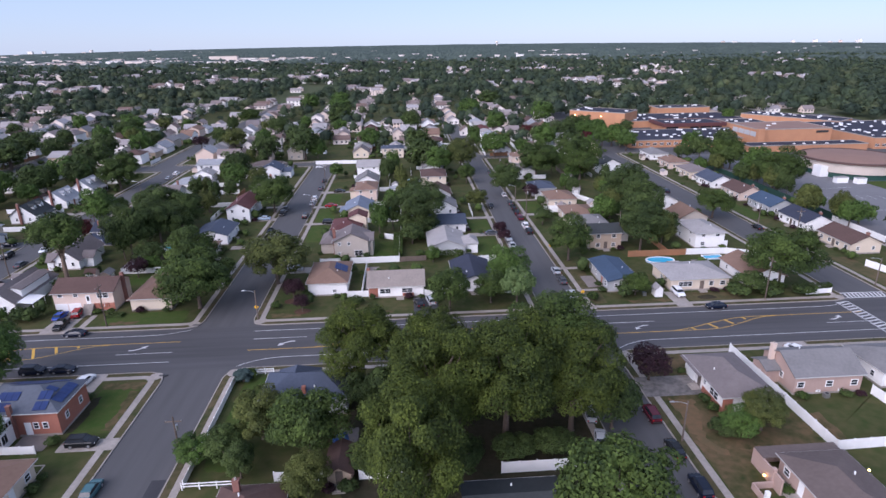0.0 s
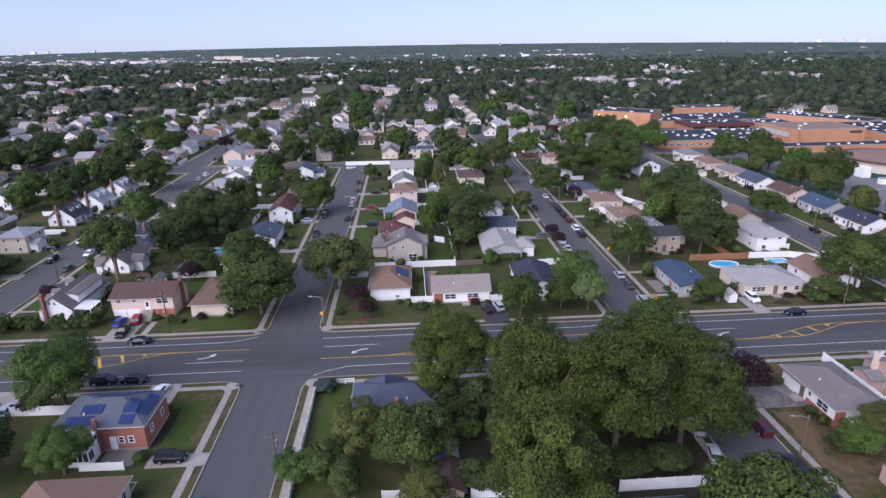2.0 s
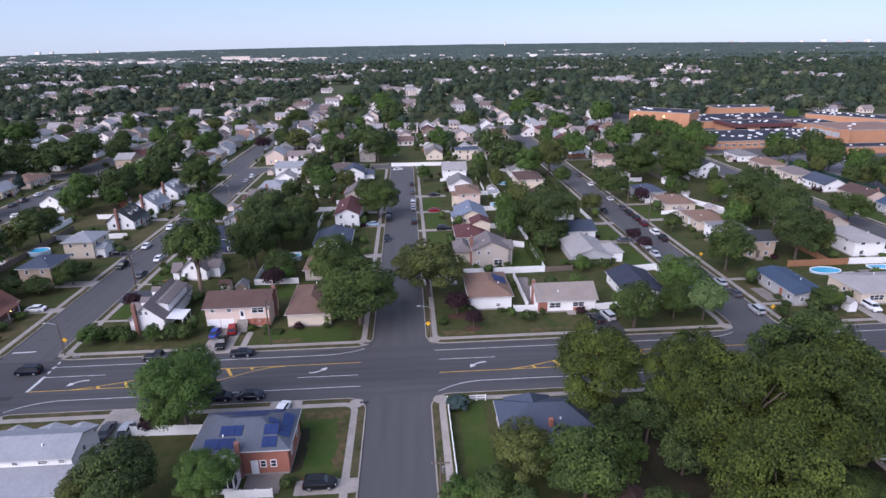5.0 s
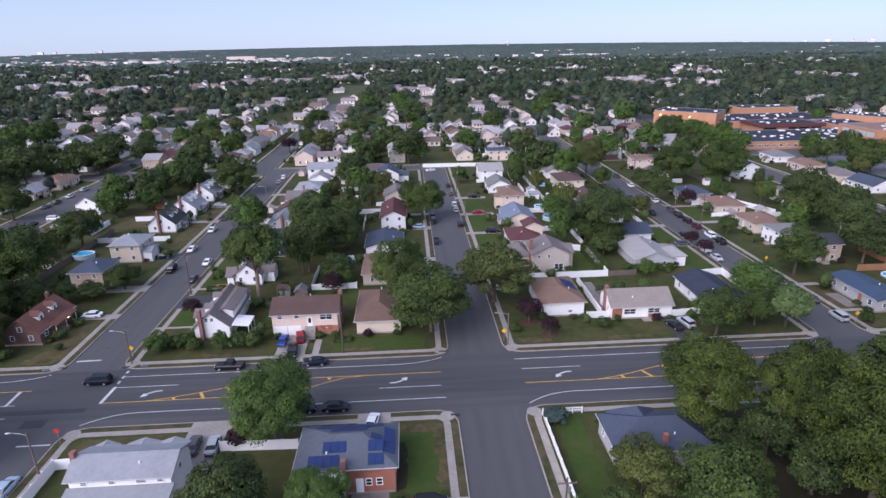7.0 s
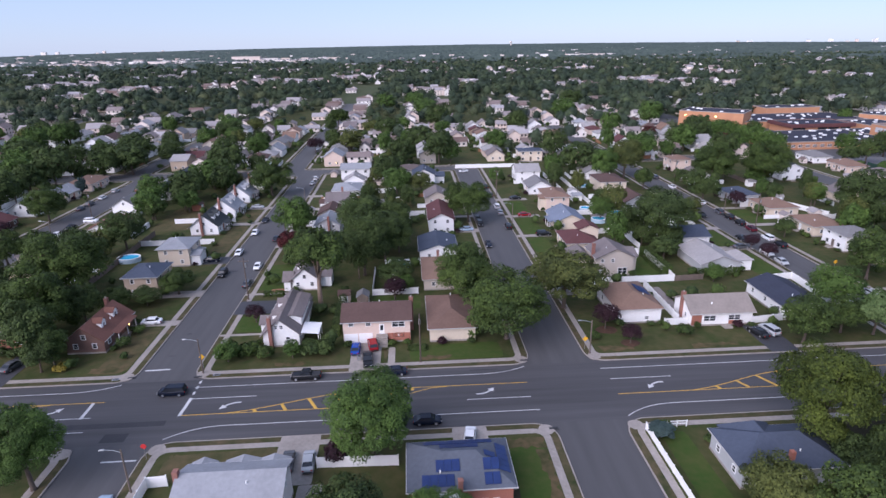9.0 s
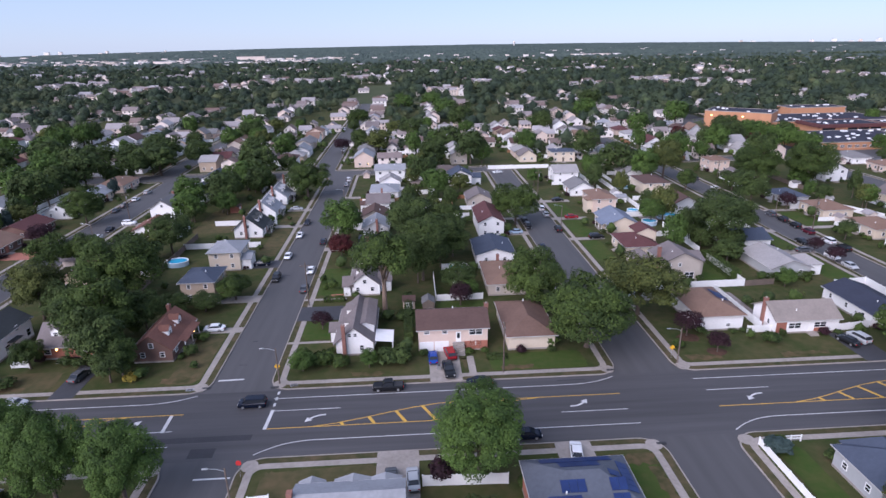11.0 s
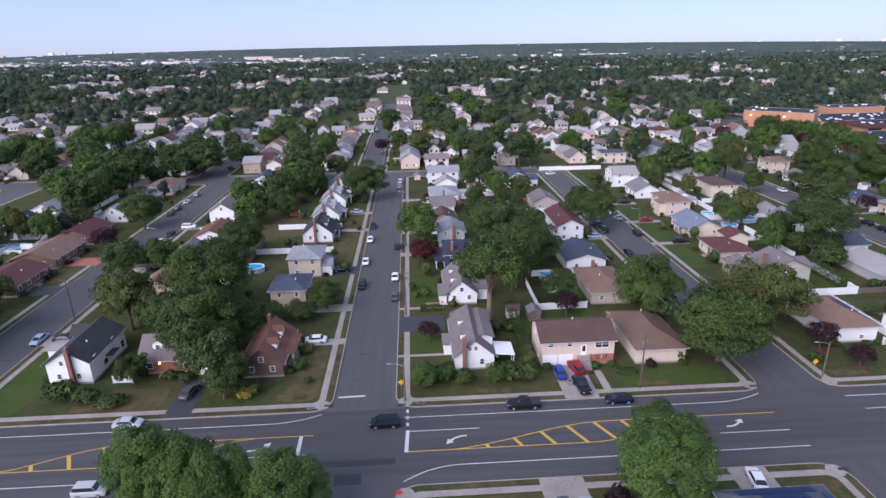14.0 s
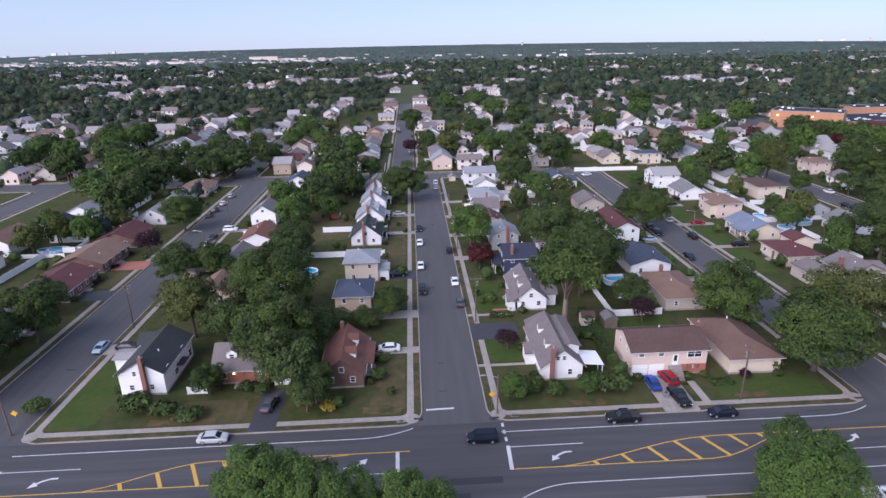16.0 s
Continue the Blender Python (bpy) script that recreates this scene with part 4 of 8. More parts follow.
sl = house(-17.8, 84.3, 13.6, 8.2, 180, 3.0, 2.6, "hip", wall="grey", tiles="slate", label="grey ranch house with a dark slate hip roof")
fw = part("wing", Shape().box(-1.4, 5.2, -4.9, -1.0, 0, 3.05), SIDE["grey"], sl)
part("wing_roof", Shape().add([(-1.8, -5.3, 3.0), (5.6, -5.3, 3.0), (1.9, -2.8, 5.5), (1.9, 0.3, 5.55), (-1.8, 0.3, 3.0), (5.6, 0.3, 3.0), (-1.8, -5.3, 3.18), (5.6, -5.3, 3.18)],
                              [(6, 7, 2), (7, 5, 3, 2), (4, 6, 2, 3), (0, 1, 7, 6), (1, 0, 4, 5)]), ROOF["slate"], fw)
part("chimney", Shape().box(-0.3, 0.3, 2.9, 3.5, 3.2, 5.0), BRICK_RED, sl)
house(-10.6, 66.6, 3.2, 5.4, 0, 2.2, 1.0, ridge="y", wall="tan", tiles="brown", side_wins=0, detail=1, label="small tan outbuilding with a brown roof")
house(-21.0, 54.6, 8.0, 13.0, 180, 2.9, 2.4, "hip", wall="cream", tiles="brown", chimney=(1.6, -4.6), label="low house with a dark brown hip roof")
house(11.8, 55.6, 12.0, 8.0, 180, 2.9, 1.6, wall="beige", tiles="charcoal", label="low house with a charcoal roof beside oaks")
lw = house(-89.8, 81.2, 12.6, 6.0, 180, 5.2, 1.3, wall="white", tiles="silver", door=None,
           wins=[("back", -4.5, 4.5, 0.9, 0.7), ("back", -1.0, 4.5, 0.9, 0.7), ("back", 2.6, 4.5, 1.4, 0.7), ("back", 5.0, 4.5, 1.0, 0.7), ("left", 0, 4.2, 0.9, 0.9), ("right", 0, 4.2, 0.9, 0.9)],
           label="long white two-storey house with a pale roof")
for a, b, up in ((-5.9, -2.4, 0.6), (-2.3, 1.9, 0.7), (3.6, 6.3, 0.6)):
    wing(lw, a, b, -4.3, -1.2, 4.5, up, "y", "white", "silver")
part("chimney", Shape().box(6.35, 7.0, -0.2, 0.6, 0, 7.3), CHIMNEY_BRICK, lw)
part("lower_wall", Shape().box(-6.3, 6.3, 3.0, 7.2, 0, 2.9), SIDE["white"], lw)
part("lower_roof", Shape().add([(-6.7, 3.02, 3.75), (6.7, 3.02, 3.75), (6.7, 7.7, 2.75), (-6.7, 7.7, 2.75), (-6.7, 3.02, 3.95), (6.7, 3.02, 3.95), (6.7, 7.7, 2.95), (-6.7, 7.7, 2.95)],
                             [(0, 1, 2, 3), (7, 6, 5, 4), (0, 4, 5, 1), (1, 5, 6, 2), (2, 6, 7, 3), (3, 7, 4, 0)]), ROOF["silver"], lw)
house(-140.0, 84.5, 10.0, 8.5, 180, 3.0, 2.2, wall="white", tiles="silver", label="white house with a pale silver roof")

# ---- houses on the western-most streets ----
for xx, yy, face, w, d, ev, rs, rf, wl, tl, lb in (
        (-204.0, 172.5, 90, 14.0, 12.0, 2.7, 2.0, "gable", "umber", "maroon", "brick ranch house with a maroon roof"),
        (-205.0, 191.5, 90, 15.0, 12.0, 2.7, 2.1, "gable", "umber", "tan", "brick ranch house with a tan roof"),
        (-205.0, 210.5, 90, 13.0, 11.0, 2.7, 2.0, "gable", "umber", "maroon", "brick ranch house with a dark maroon roof"),
        (-203.0, 150.0, 90, 12.0, 9.0, 3.0, 2.2, "hip", "cream", "grey", "cream ranch house with a grey roof"),
        (-203.0, 130.0, 90, 12.0, 9.0, 3.0, 2.2, "hip", "white", "brown", "white ranch house with a brown roof"),
        (-204.0, 232.0, 90, 11.0, 9.0, 3.0, 2.6, "gable", "white", "light", "white cape house with a pale roof"),
        (-204.0, 252.0, 90, 11.0, 9.0, 3.0, 2.2, "gable", "cream", "silver", "cream house with a silver roof"),
        (-204.0, 271.0, 90, 15.0, 11.0, 3.0, 2.4, "hip", "pink", "tan", "pinkish ranch house with a tan hip roof"),
        (-236.5, 205.5, -90, 13.0, 9.0, 4.2, 2.2, "gable", "white", "tan", "white gabled house with a tan roof beside a pool"),
        (-233.0, 187.0, -90, 10.0, 8.0, 3.6, 2.0, "gable", "white", "brown", "white gabled house with a brown roof"),
        (-232.5, 222.0, -90, 12.0, 9.0, 3.0, 2.0, "gable", "white", "navy", "white ranch house with a dark roof"),
        (-230.5, 239.0, -90, 12.0, 9.0, 3.4, 2.2, "gable", "white", "silver", "white house with a silver roof"),
        (-229.0, 258.0, -90, 12.0, 9.0, 3.4, 2.2, "gable", "white", "light", "white house with a pale roof"),
        (-163.0, 204.5, -90, 12.0, 9.0, 3.0, 2.0, "gable", "white", "red", "white house with a red roof"),
        (-166.5, 227.0, -90, 10.0, 8.0, 4.2, 2.6, "gable", "white", "grey", "white cape house with a brick chimney"),
        (-163.0, 271.0, -90, 11.0, 9.0, 4.6, 2.2, "gable", "white", "slate", "white two-storey house with a slate roof"),
        (-163.0, 250.0, -90, 11.0, 8.0, 3.2, 2.6, "gable", "white", "slate", "white cape house with a slate roof"),
        (-164.0, 184.0, -90, 11.0, 8.0, 3.2, 2.4, "gable", "beige", "mauve", "beige house with a mauve roof"),
        (-163.5, 165.0, -90, 9.0, 8.0, 3.0, 2.2, "gable", "tan", "tan", "tan cottage with a tan roof")):
    house(xx, yy, w, d, face, ev, rs, rf, wall=wl, tiles=tl, label=lb, chimney=(-w / 2 - 0.3, 0.4) if "chimney" in lb else None)

# ---- the blocks beyond: plainer houses in rows, too far off to tell their details ----
rows_rng = random.Random(5)
WALLS = ["white"] * 6 + ["cream", "beige", "pink", "grey", "tan", "white"]
TILES = ["grey", "silver", "light", "mauve", "brown", "tan", "maroon", "light", "silver", "light"]
row_sides = []
for x0, x1 in FAR_X:
    row_sides += [(x0 + 12.5, -90, 302.0), (x1 - 12.5, 90, 302.0)]
row_sides += [(-22.5, -90, 303.0), (16.5, 90, 290.0)]
for cx, face, y0 in row_sides:
    yy = y0 + 6
    while yy < 425:
        wl, tl = rows_rng.choice(WALLS), rows_rng.choice(TILES)
        w, d = rows_rng.uniform(9, 13), rows_rng.uniform(7.5, 9.5)
        ev = rows_rng.choice((3.0, 3.0, 3.2, 4.8))
        if abs(cx + 6) > 14 or yy > 320:
            house(cx + rows_rng.uniform(-1, 1), yy, w, d, face, ev, rows_rng.uniform(1.8, 3.2), rows_rng.choice(("gable", "gable", "hip")),
                  ridge=rows_rng.choice("xxy"), wall=wl, tiles=tl, detail=0, door=None,
                  wins=[("left" if face == 90 else "right", -1.8, 1.6, 1.1, 1.2), ("left" if face == 90 else "right", 1.8, 1.6, 1.1, 1.2)],
                  label=f"{ {'white': 'white', 'cream': 'cream', 'beige': 'beige', 'pink': 'pinkish', 'grey': 'grey', 'tan': 'tan'}[wl] } suburban house with a {tl} shingle roof")
        yy += rows_rng.uniform(14, 17)

# ---- trees ----
def quads_mesh(name, faces, mat):
    """faces: n x k x 3 array of separate leaf faces of k corners."""
    n, k = faces.shape[:2]
    me = bpy.data.meshes.new(name)
    me.vertices.add(k * n)
    me.vertices.foreach_set("co", np.ascontiguousarray(faces, dtype=np.float32).ravel())
    me.loops.add(k * n)
    me.loops.foreach_set("vertex_index", np.arange(k * n, dtype=np.int32))
    me.polygons.add(n)
    me.polygons.foreach_set("loop_start", np.arange(0, k * n, k, dtype=np.int32))
    me.materials.append(mat)
    me.update(calc_edges=True)
    return me


def leaf_quads(rng, centres, normals, size, jitter=0.38, rise=0.3):
    """Leaf sprays: three-cornered faces round the centres, facing roughly outwards."""
    n = len(centres)
    nr = normals + rng.normal(0, jitter, (n, 3)) + np.array((0, 0, rise))
    nr /= np.linalg.norm(nr, axis=1)[:, None]
    h = rng.normal(0, 1, (n, 3))
    a = np.cross(nr, h)
    a /= np.linalg.norm(a, axis=1)[:, None]
    b = np.cross(nr, a)
    s = size * rng.uniform(0.5, 1.35, n)[:, None]
    q = np.stack([-a * s * 0.8 - b * s * 0.5, a * s * 0.7 - b * s * 0.6, a * s * 0.1 + b * s * 1.0 - nr * s * 0.2], 1)
    return centres[:, None, :] + q


def crown_points(rng, lobes, count, rough, core, flat=1.0):
    """Points over boughs that spread round a full core: a broad dome of overlapping leafy masses with an uneven edge."""
    k = np.arange(lobes) + 0.5
    up = 1 - 1.62 * k / lobes
    turn = k * 2.39996 + rng.uniform(0, 6.28)
    ax = np.stack([np.sqrt(1 - up ** 2) * np.cos(turn), np.sqrt(1 - up ** 2) * np.sin(turn), up], 1) + rng.normal(0, 0.16, (lobes, 3))
    ax /= np.linalg.norm(ax, axis=1)[:, None]
    ph = rng.uniform(0, 6.28, 9)
    wide = 1 + 0.13 * np.sin(2 * np.arctan2(ax[:, 1], ax[:, 0]) + ph[0]) + 0.08 * np.sin(3 * np.arctan2(ax[:, 1], ax[:, 0]) + ph[1])
    lobe_r = rng.uniform(0.22, 0.40, lobes) * (22 / lobes) ** 0.36
    mid = ax * ((0.98 - lobe_r) * rng.uniform(0.82, 1.06, lobes) * wide)[:, None]
    mid[0], lobe_r[0] = (0, 0, 0), core
    n = int(count * 2.8)
    which = rng.choice(lobes, n, p=lobe_r ** 2 / (lobe_r ** 2).sum())
    d = rng.normal(0, 1, (n, 3))
    d /= np.linalg.norm(d, axis=1)[:, None]
    q = mid[which] + d * lobe_r[which][:, None]
    lump = np.sin(9 * q[:, 0] + ph[2]) * np.sin(9 * q[:, 1] + ph[3]) * np.sin(9 * q[:, 2] + ph[4]) * 0.15
    lump += np.sin(19 * q[:, 0] + ph[5] + 3 * q[:, 1]) * np.sin(19 * q[:, 1] + ph[6]) * np.sin(17 * q[:, 2] + ph[7]) * 0.07
    bed = np.array((1.0, 1.0, flat))   # flat: boughs spread in layers, leafy above and bare below
    p = mid[which] + bed * d * (lobe_r[which] * (0.96 + rough * lump) * (1 - 0.36 * rng.random(n) ** 1.7) * (1 + 0.20 * rng.random(n) ** 4))[:, None]
    ok = np.ones(n, bool)
    for k in range(lobes):
        ok &= (np.linalg.norm((p - mid[k]) / bed, axis=1) > 0.62 * lobe_r[k]) | (which == k)
    ok &= (d[:, 2] > -0.45 + 0.9 * (1 - flat)) | (rng.random(n) < 0.35 * flat)
    p, d = p[ok][:count], d[ok][:count]
    whole = p / np.maximum(np.linalg.norm(p, axis=1), 0.05)[:, None]
    return p, 0.62 * d + 0.38 * whole, mid[1:]


def trunk_shape(rng, height, crown_z, mids, r0, forks):
    s = Shape()
    lean = Vector((rng.uniform(-0.4, 0.4), rng.uniform(-0.4, 0.4), 0)) * 0.6
    top = Vector((0, 0, crown_z)) + lean
    s.tube([(0, 0, -0.1), (lean.x * 0.15, lean.y * 0.15, 0.35), tuple(Vector((0, 0, crown_z * 0.5)) + lean * 0.5), tuple(top)], [r0 * 1.5, r0, r0 * 0.8, r0 * 0.5], 8)
    for i in range(forks):
        m = Vector(mids[i % len(mids)])
        start = Vector((0, 0, crown_z * (0.42 + 0.5 * i / forks))) + lean * 0.6
        end = Vector((m.x, m.y, m.z + crown_z)) if m.z + crown_z > start.z else Vector((m.x, m.y, start.z + 0.8))
        bend = start.lerp(end, 0.5) + Vector((0, 0, 0.12 * height * 0.5))
        s.tube([tuple(start), tuple(bend), tuple(end)], [r0 * 0.42, r0 * 0.28, r0 * 0.08], 5)
    return s


def make_tree(seed, height, radius, leaves, leaf, kind, slim=1.0, low=0.34, bark=None, rough=1.0, boughs=26, core=0.66, flat=1.0):
    """Meshes of one tree: trunk with limbs, and a crown of leaf sprays on lobes."""
    rng = np.random.default_rng(seed)
    up = height * (1 - low) / 2
    cz = height - up
    pts, nor, mid = crown_points(rng, boughs, leaves, rough, core, flat)
    scale = np.array((radius, radius, up))
    pts, mids = pts * scale, mid * scale
    pts[:, 2] += cz
    crown = quads_mesh("crown", leaf_quads(rng, pts, nor, leaf, 0.38, 0.3 + 0.9 * (1 - flat)), LEAF[kind])
    trunk = trunk_shape(rng, height, cz * 0.9, mids, 0.028 * height * slim, 9)
    return trunk.mesh("trunk", bark or BARK, True), crown, height, radius


KINDS = {}


def tree_kind(key, seeds, *args, **kw):
    KINDS[key] = [make_tree(s, *args, **kw) for s in seeds]


tree_kind("oak", (1, 2), 16, 9.0, 40000, 0.175, "oak", low=0.12, rough=1.7, boughs=44, core=0.46, flat=0.78)
tree_kind("high_oak", (29, 30), 20, 10.2, 44000, 0.19, "oak", low=0.09, rough=1.7, boughs=44, core=0.46, flat=0.78)
tree_kind("big_green", (3, 4), 14, 8.0, 24000, 0.21, "green", low=0.08, rough=1.4, boughs=36, core=0.55, flat=0.82)
tree_kind("big_dark", (5, 6), 14, 8.0, 17000, 0.24, "dark", low=0.08, rough=1.4, boughs=36, core=0.55, flat=0.82)
tree_kind("green", (7, 8, 9), 9, 4.8, 11000, 0.175, "green", low=0.1, rough=1.4, core=0.55, flat=0.85)
tree_kind("dark", (10, 11), 9, 4.8, 7500, 0.205, "dark", low=0.08, rough=1.4, core=0.55, flat=0.85)
tree_kind("ash", (27, 28), 13, 6.0, 40000, 0.13, "lime", low=0.06, rough=1.7, boughs=38, core=0.45, flat=0.8)
tree_kind("olive", (12, 13), 11, 6.0, 15000, 0.185, "olive", low=0.08, rough=1.5, boughs=30, core=0.5, flat=0.8)
tree_kind("lime", (14, 15), 9, 5.0, 11000, 0.18, "lime", low=0.08, rough=1.5, core=0.5, flat=0.85)
tree_kind("tall", (16, 17), 17, 6.0, 12000, 0.22, "green", low=0.38, bark=PALE_BARK, rough=1.8, boughs=18, core=0.35)
tree_kind("big_high", (40,), 17, 9.0, 20000, 0.23, "dark", low=0.30, boughs=30, core=0.55)
tree_kind("plum", (18,), 6, 3.2, 2600, 0.19, "plum", low=0.15, rough=1.6, boughs=18, core=0.4)
tree_kind("red", (19,), 6, 3.4, 5000, 0.19, "red", low=0.12)
tree_kind("blossom", (20,), 7, 4.0, 7000, 0.2, "blossom", low=0.18)
tree_kind("shrub", (21, 22), 2.2, 1.6, 600, 0.21, "green", low=0.02, boughs=12)
tree_kind("dark_shrub", (23, 24), 2.2, 1.6, 600, 0.21, "dark", low=0.02, boughs=12)
tree_kind("plum_shrub", (25,), 2.4, 1.6, 600, 0.21, "plum", low=0.04, boughs=12)
tree_kind("yellow_shrub", (41,), 1.6, 1.4, 500, 0.2, "yellow", low=0.02, boughs=10)
tree_kind("spruce", (26,), 8, 2.2, 5000, 0.2, "blue", low=0.04)
tree_kind("mid_green", (31, 32, 33), 12, 6.2, 3200, 0.42, "lime", low=0.04, boughs=22, rough=1.3, core=0.6, flat=0.92)
tree_kind("mid_dark", (34, 35, 36), 12, 6.2, 3200, 0.42, "dark", low=0.04, boughs=22, rough=1.3, core=0.6, flat=0.92)
tree_kind("mid_olive", (37, 38), 12, 6.2, 3200, 0.42, "olive", low=0.04, boughs=22, rough=1.3, core=0.6, flat=0.92)
TREE_LABELS = {"oak": "broad oak with yellowish green lumpy crown", "high_oak": "broad oak with a high yellowish green crown", "big_green": "large leafy green shade tree", "big_dark": "large dark green shade tree", "big_high": "large dark green tree on a bare forked trunk",
               "green": "medium green garden tree", "dark": "medium dark green garden tree", "olive": "tree with olive yellow-green leaves", "lime": "light green leafy tree", "ash": "full light green street tree",
               "tall": "tall tree with a forked pale trunk", "plum": "small purple-leaved plum tree", "red": "small dark red maple tree", "blossom": "tree with pale flowering crown",
               "shrub": "rounded green shrub in a garden", "dark_shrub": "rounded dark green garden shrub", "plum_shrub": "low purple-leaved shrub by a house", "spruce": "narrow blue spruce in a garden", "yellow_shrub": "low yellow flowering shrub under trees",
               "mid_green": "leafy green suburban tree", "mid_dark": "dark green suburban tree", "mid_olive": "olive green suburban tree"}
tree_rng = random.Random(11)
_count = {}


def tree(kind, x, y, height, radius):
    k = _count[kind] = _count.get(kind, -1) + 1
    trunk, crown, h0, r0 = KINDS[kind][k % len(KINDS[kind])]
    bush = "shrub" in kind
    if bush:
        return tagged(put("shrub", crown, None, pose(x, y, GROUND, 0, 0, tree_rng.uniform(0, 360)) @ Matrix.Diagonal((radius / r0, radius / r0, height / h0, 1))), TREE_LABELS[kind], "shrub", "garden shrubs")
    base = thing("shrub" if bush else "tree", TREE_LABELS[kind], "shrub" if bush else "tree", group="garden shrubs" if bush else "suburban trees")
    m = pose(x, y, GROUND, 0, 0, tree_rng.uniform(0, 360)) @ Matrix.Diagonal((radius / r0, radius / r0, height / h0, 1))
    base.matrix_basis = m
    put("trunk", trunk, base)
    put("crown", crown, base)
    return base


# south side
tree("oak", -9.2, 87.6, 17.0, 7.8)
tree("big_green", 26.0, 88.5, 16.5, 9.4)
tree("oak", 3.0, 83.5, 18.0, 6.8)
tree("high_oak", 3.0, 69.5, 22.6, 8.4)
tree("high_oak", 13.5, 71.5, 22.0, 9.8)
tree("high_oak", 24.0, 73.0, 19.0, 8.2)
tree("high_oak", -0.5, 55.0, 22.0, 7.6)
tree("green", 23.2, 52.6, 15.2, 7.6)
tree("olive", -23.3, 74.8, 9.4, 5.0)
tree("green", -15.6, 70.6, 11.6, 6.2)
tree("big_dark", 14.0, 84.5, 13.0, 6.0)
tree("dark", -24.5, 66.5, 6.5, 2.6)
tree("dark", 30.5, 73.0, 10.0, 5.0)
for x, y, h, r in ((20.0, 77.0, 6.0, 3.4), (6.5, 66.0, 5.0, 3.6), (14.0, 67.5, 4.0, 3.2), (20.0, 68.0, 4.0, 3.2), (-6.5, 66.0, 5.0, 3.2), (-28.0, 70.5, 6.0, 3.2), (-3.5, 80.5, 9.5, 4.4), (-1.0, 74.0, 9.0, 4.2), (-8.5, 81.5, 7.0, 3.6), (17.0, 79.0, 5.0, 3.2)):
    tree("dark", x, y, h, r)
tree("lime", -7.0, 76.6, 4.2, 2.2)
tree("olive", -14.5, 61.5, 8.0, 3.6)
tree("plum", 41.6, 85.6, 6.8, 4.3)
tree("olive", 53.0, 70.4, 7.4, 3.9)
tree("lime", 49.0, 69.8, 4.6, 3.6)
tree("dark", 46.6, 69.6, 3.0, 2.4)
tree("ash", -73.2, 90.6, 14.4, 7.0)
tree("ash", -135.5, 92.0, 15.0, 5.8)
tree("ash", -127.5, 88.0, 16.5, 5.0)
tree("ash", -118.8, 87.6, 14.0, 5.4)
tree("ash", -64.7, 74.2, 8.2, 4.2)
tree("big_dark", -75.0, 73.0, 11.0, 5.6)
tree("olive", -79.5, 72.0, 8.0, 3.2)
tree("lime", -31.8, 69.5, 5.5, 3.0)
# north side, along the road
tree("big_green", -48.4, 123.6, 14.8, 9.4)
tree("big_green", -55.0, 141.0, 15.0, 7.6)
tree("olive", -33.4, 136.5, 14.5, 9.4)
tree("green", 8.6, 116.8, 10.5, 5.6)
tree("blossom", 24.2, 118.6, 9.5, 4.8)
tree("lime", 24.2, 130.5, 10.5, 5.8)
tree("green", 18.5, 120.0, 8.0, 4.4)
tree("big_green", 89.0, 122.6, 15.5, 9.0)
tree("dark", 80.0, 119.5, 6.0, 4.0)
tree("green", 53.0, 121.0, 6.0, 3.8)
tree("big_green", -143.0, 131.4, 16.5, 8.4)
tree("dark", -138.6, 122.6, 13.0, 5.6)
tree("dark", -135.6, 118.6, 7.6, 3.4)
tree("green", -134.4, 120.8, 8.6, 3.8)
tree("dark", -137.0, 137.5, 10.0, 4.6)
tree("dark", -128.0, 146.5, 5.0, 3.6)
tree("dark", -134.0, 145.5, 5.5, 3.6)
tree("olive", -162.4, 145.7, 15.0, 6.2)
tree("big_green", -148.0, 154.0, 17.5, 9.6)
tree("dark", -154.5, 142.0, 11.0, 5.0)
tree("green", -152.8, 124.5, 6.5, 3.0)
# along and behind the western street
tree("big_dark", -81.0, 187.0, 16.0, 9.4)
tree("big_dark", -71.8, 184.5, 14.0, 6.0)
tree("olive", -62.5, 243.5, 9.5, 5.2)
tree("lime", -80.0, 284.0, 8.0, 3.4)
tree("big_dark", -74.0, 168.5, 16.0, 7.0)
tree("dark", -70.4, 176.0, 11.0, 4.6)
tree("tall", -87.9, 142.6, 19.5, 7.4)
tree("big_dark", -79.0, 160.0, 17.0, 7.2)
tree("dark", -70.5, 152.0, 8.0, 4.5)
tree("big_green", -121.2, 247.5, 15.0, 9.0)
tree("lime", -101.9, 190.5, 14.5, 6.4)
tree("red", -101.0, 177.2, 7.5, 3.6)
tree("green", -123.0, 152.5, 6.5, 4.6)
tree("green", -102.4, 206.0, 7.0, 3.6)
tree("big_dark", -150.0, 186.0, 13.0, 7.0)
tree("mid_dark", -152.0, 240.0, 14.0, 7.0)
tree("mid_green", -148.0, 262.0, 14.0, 7.0)
tree("lime", -146.0, 226.0, 9.0, 4.2)
tree("mid_dark", -141.0, 255.0, 13.0, 6.0)
tree("plum", -100.6, 117.0 + 18.5, 4.4, 2.3)
# middle street
tree("big_green", -47.9, 203.7, 14.5, 8.2)
tree("big_high", 4.0, 174.0, 17.0, 9.6)
tree("plum", 28.2, 168.5, 5.0, 2.2)
tree("plum", 28.4, 161.0, 5.0, 2.4)
tree("lime", -4.6, 200.0, 8.5, 4.4)
tree("lime", -31.0, 255.0, 8.0, 3.8)
tree("plum", -71.0, 144.5, 5.6, 3.2)
tree("lime", -68.6, 148.5, 4.6, 2.4)
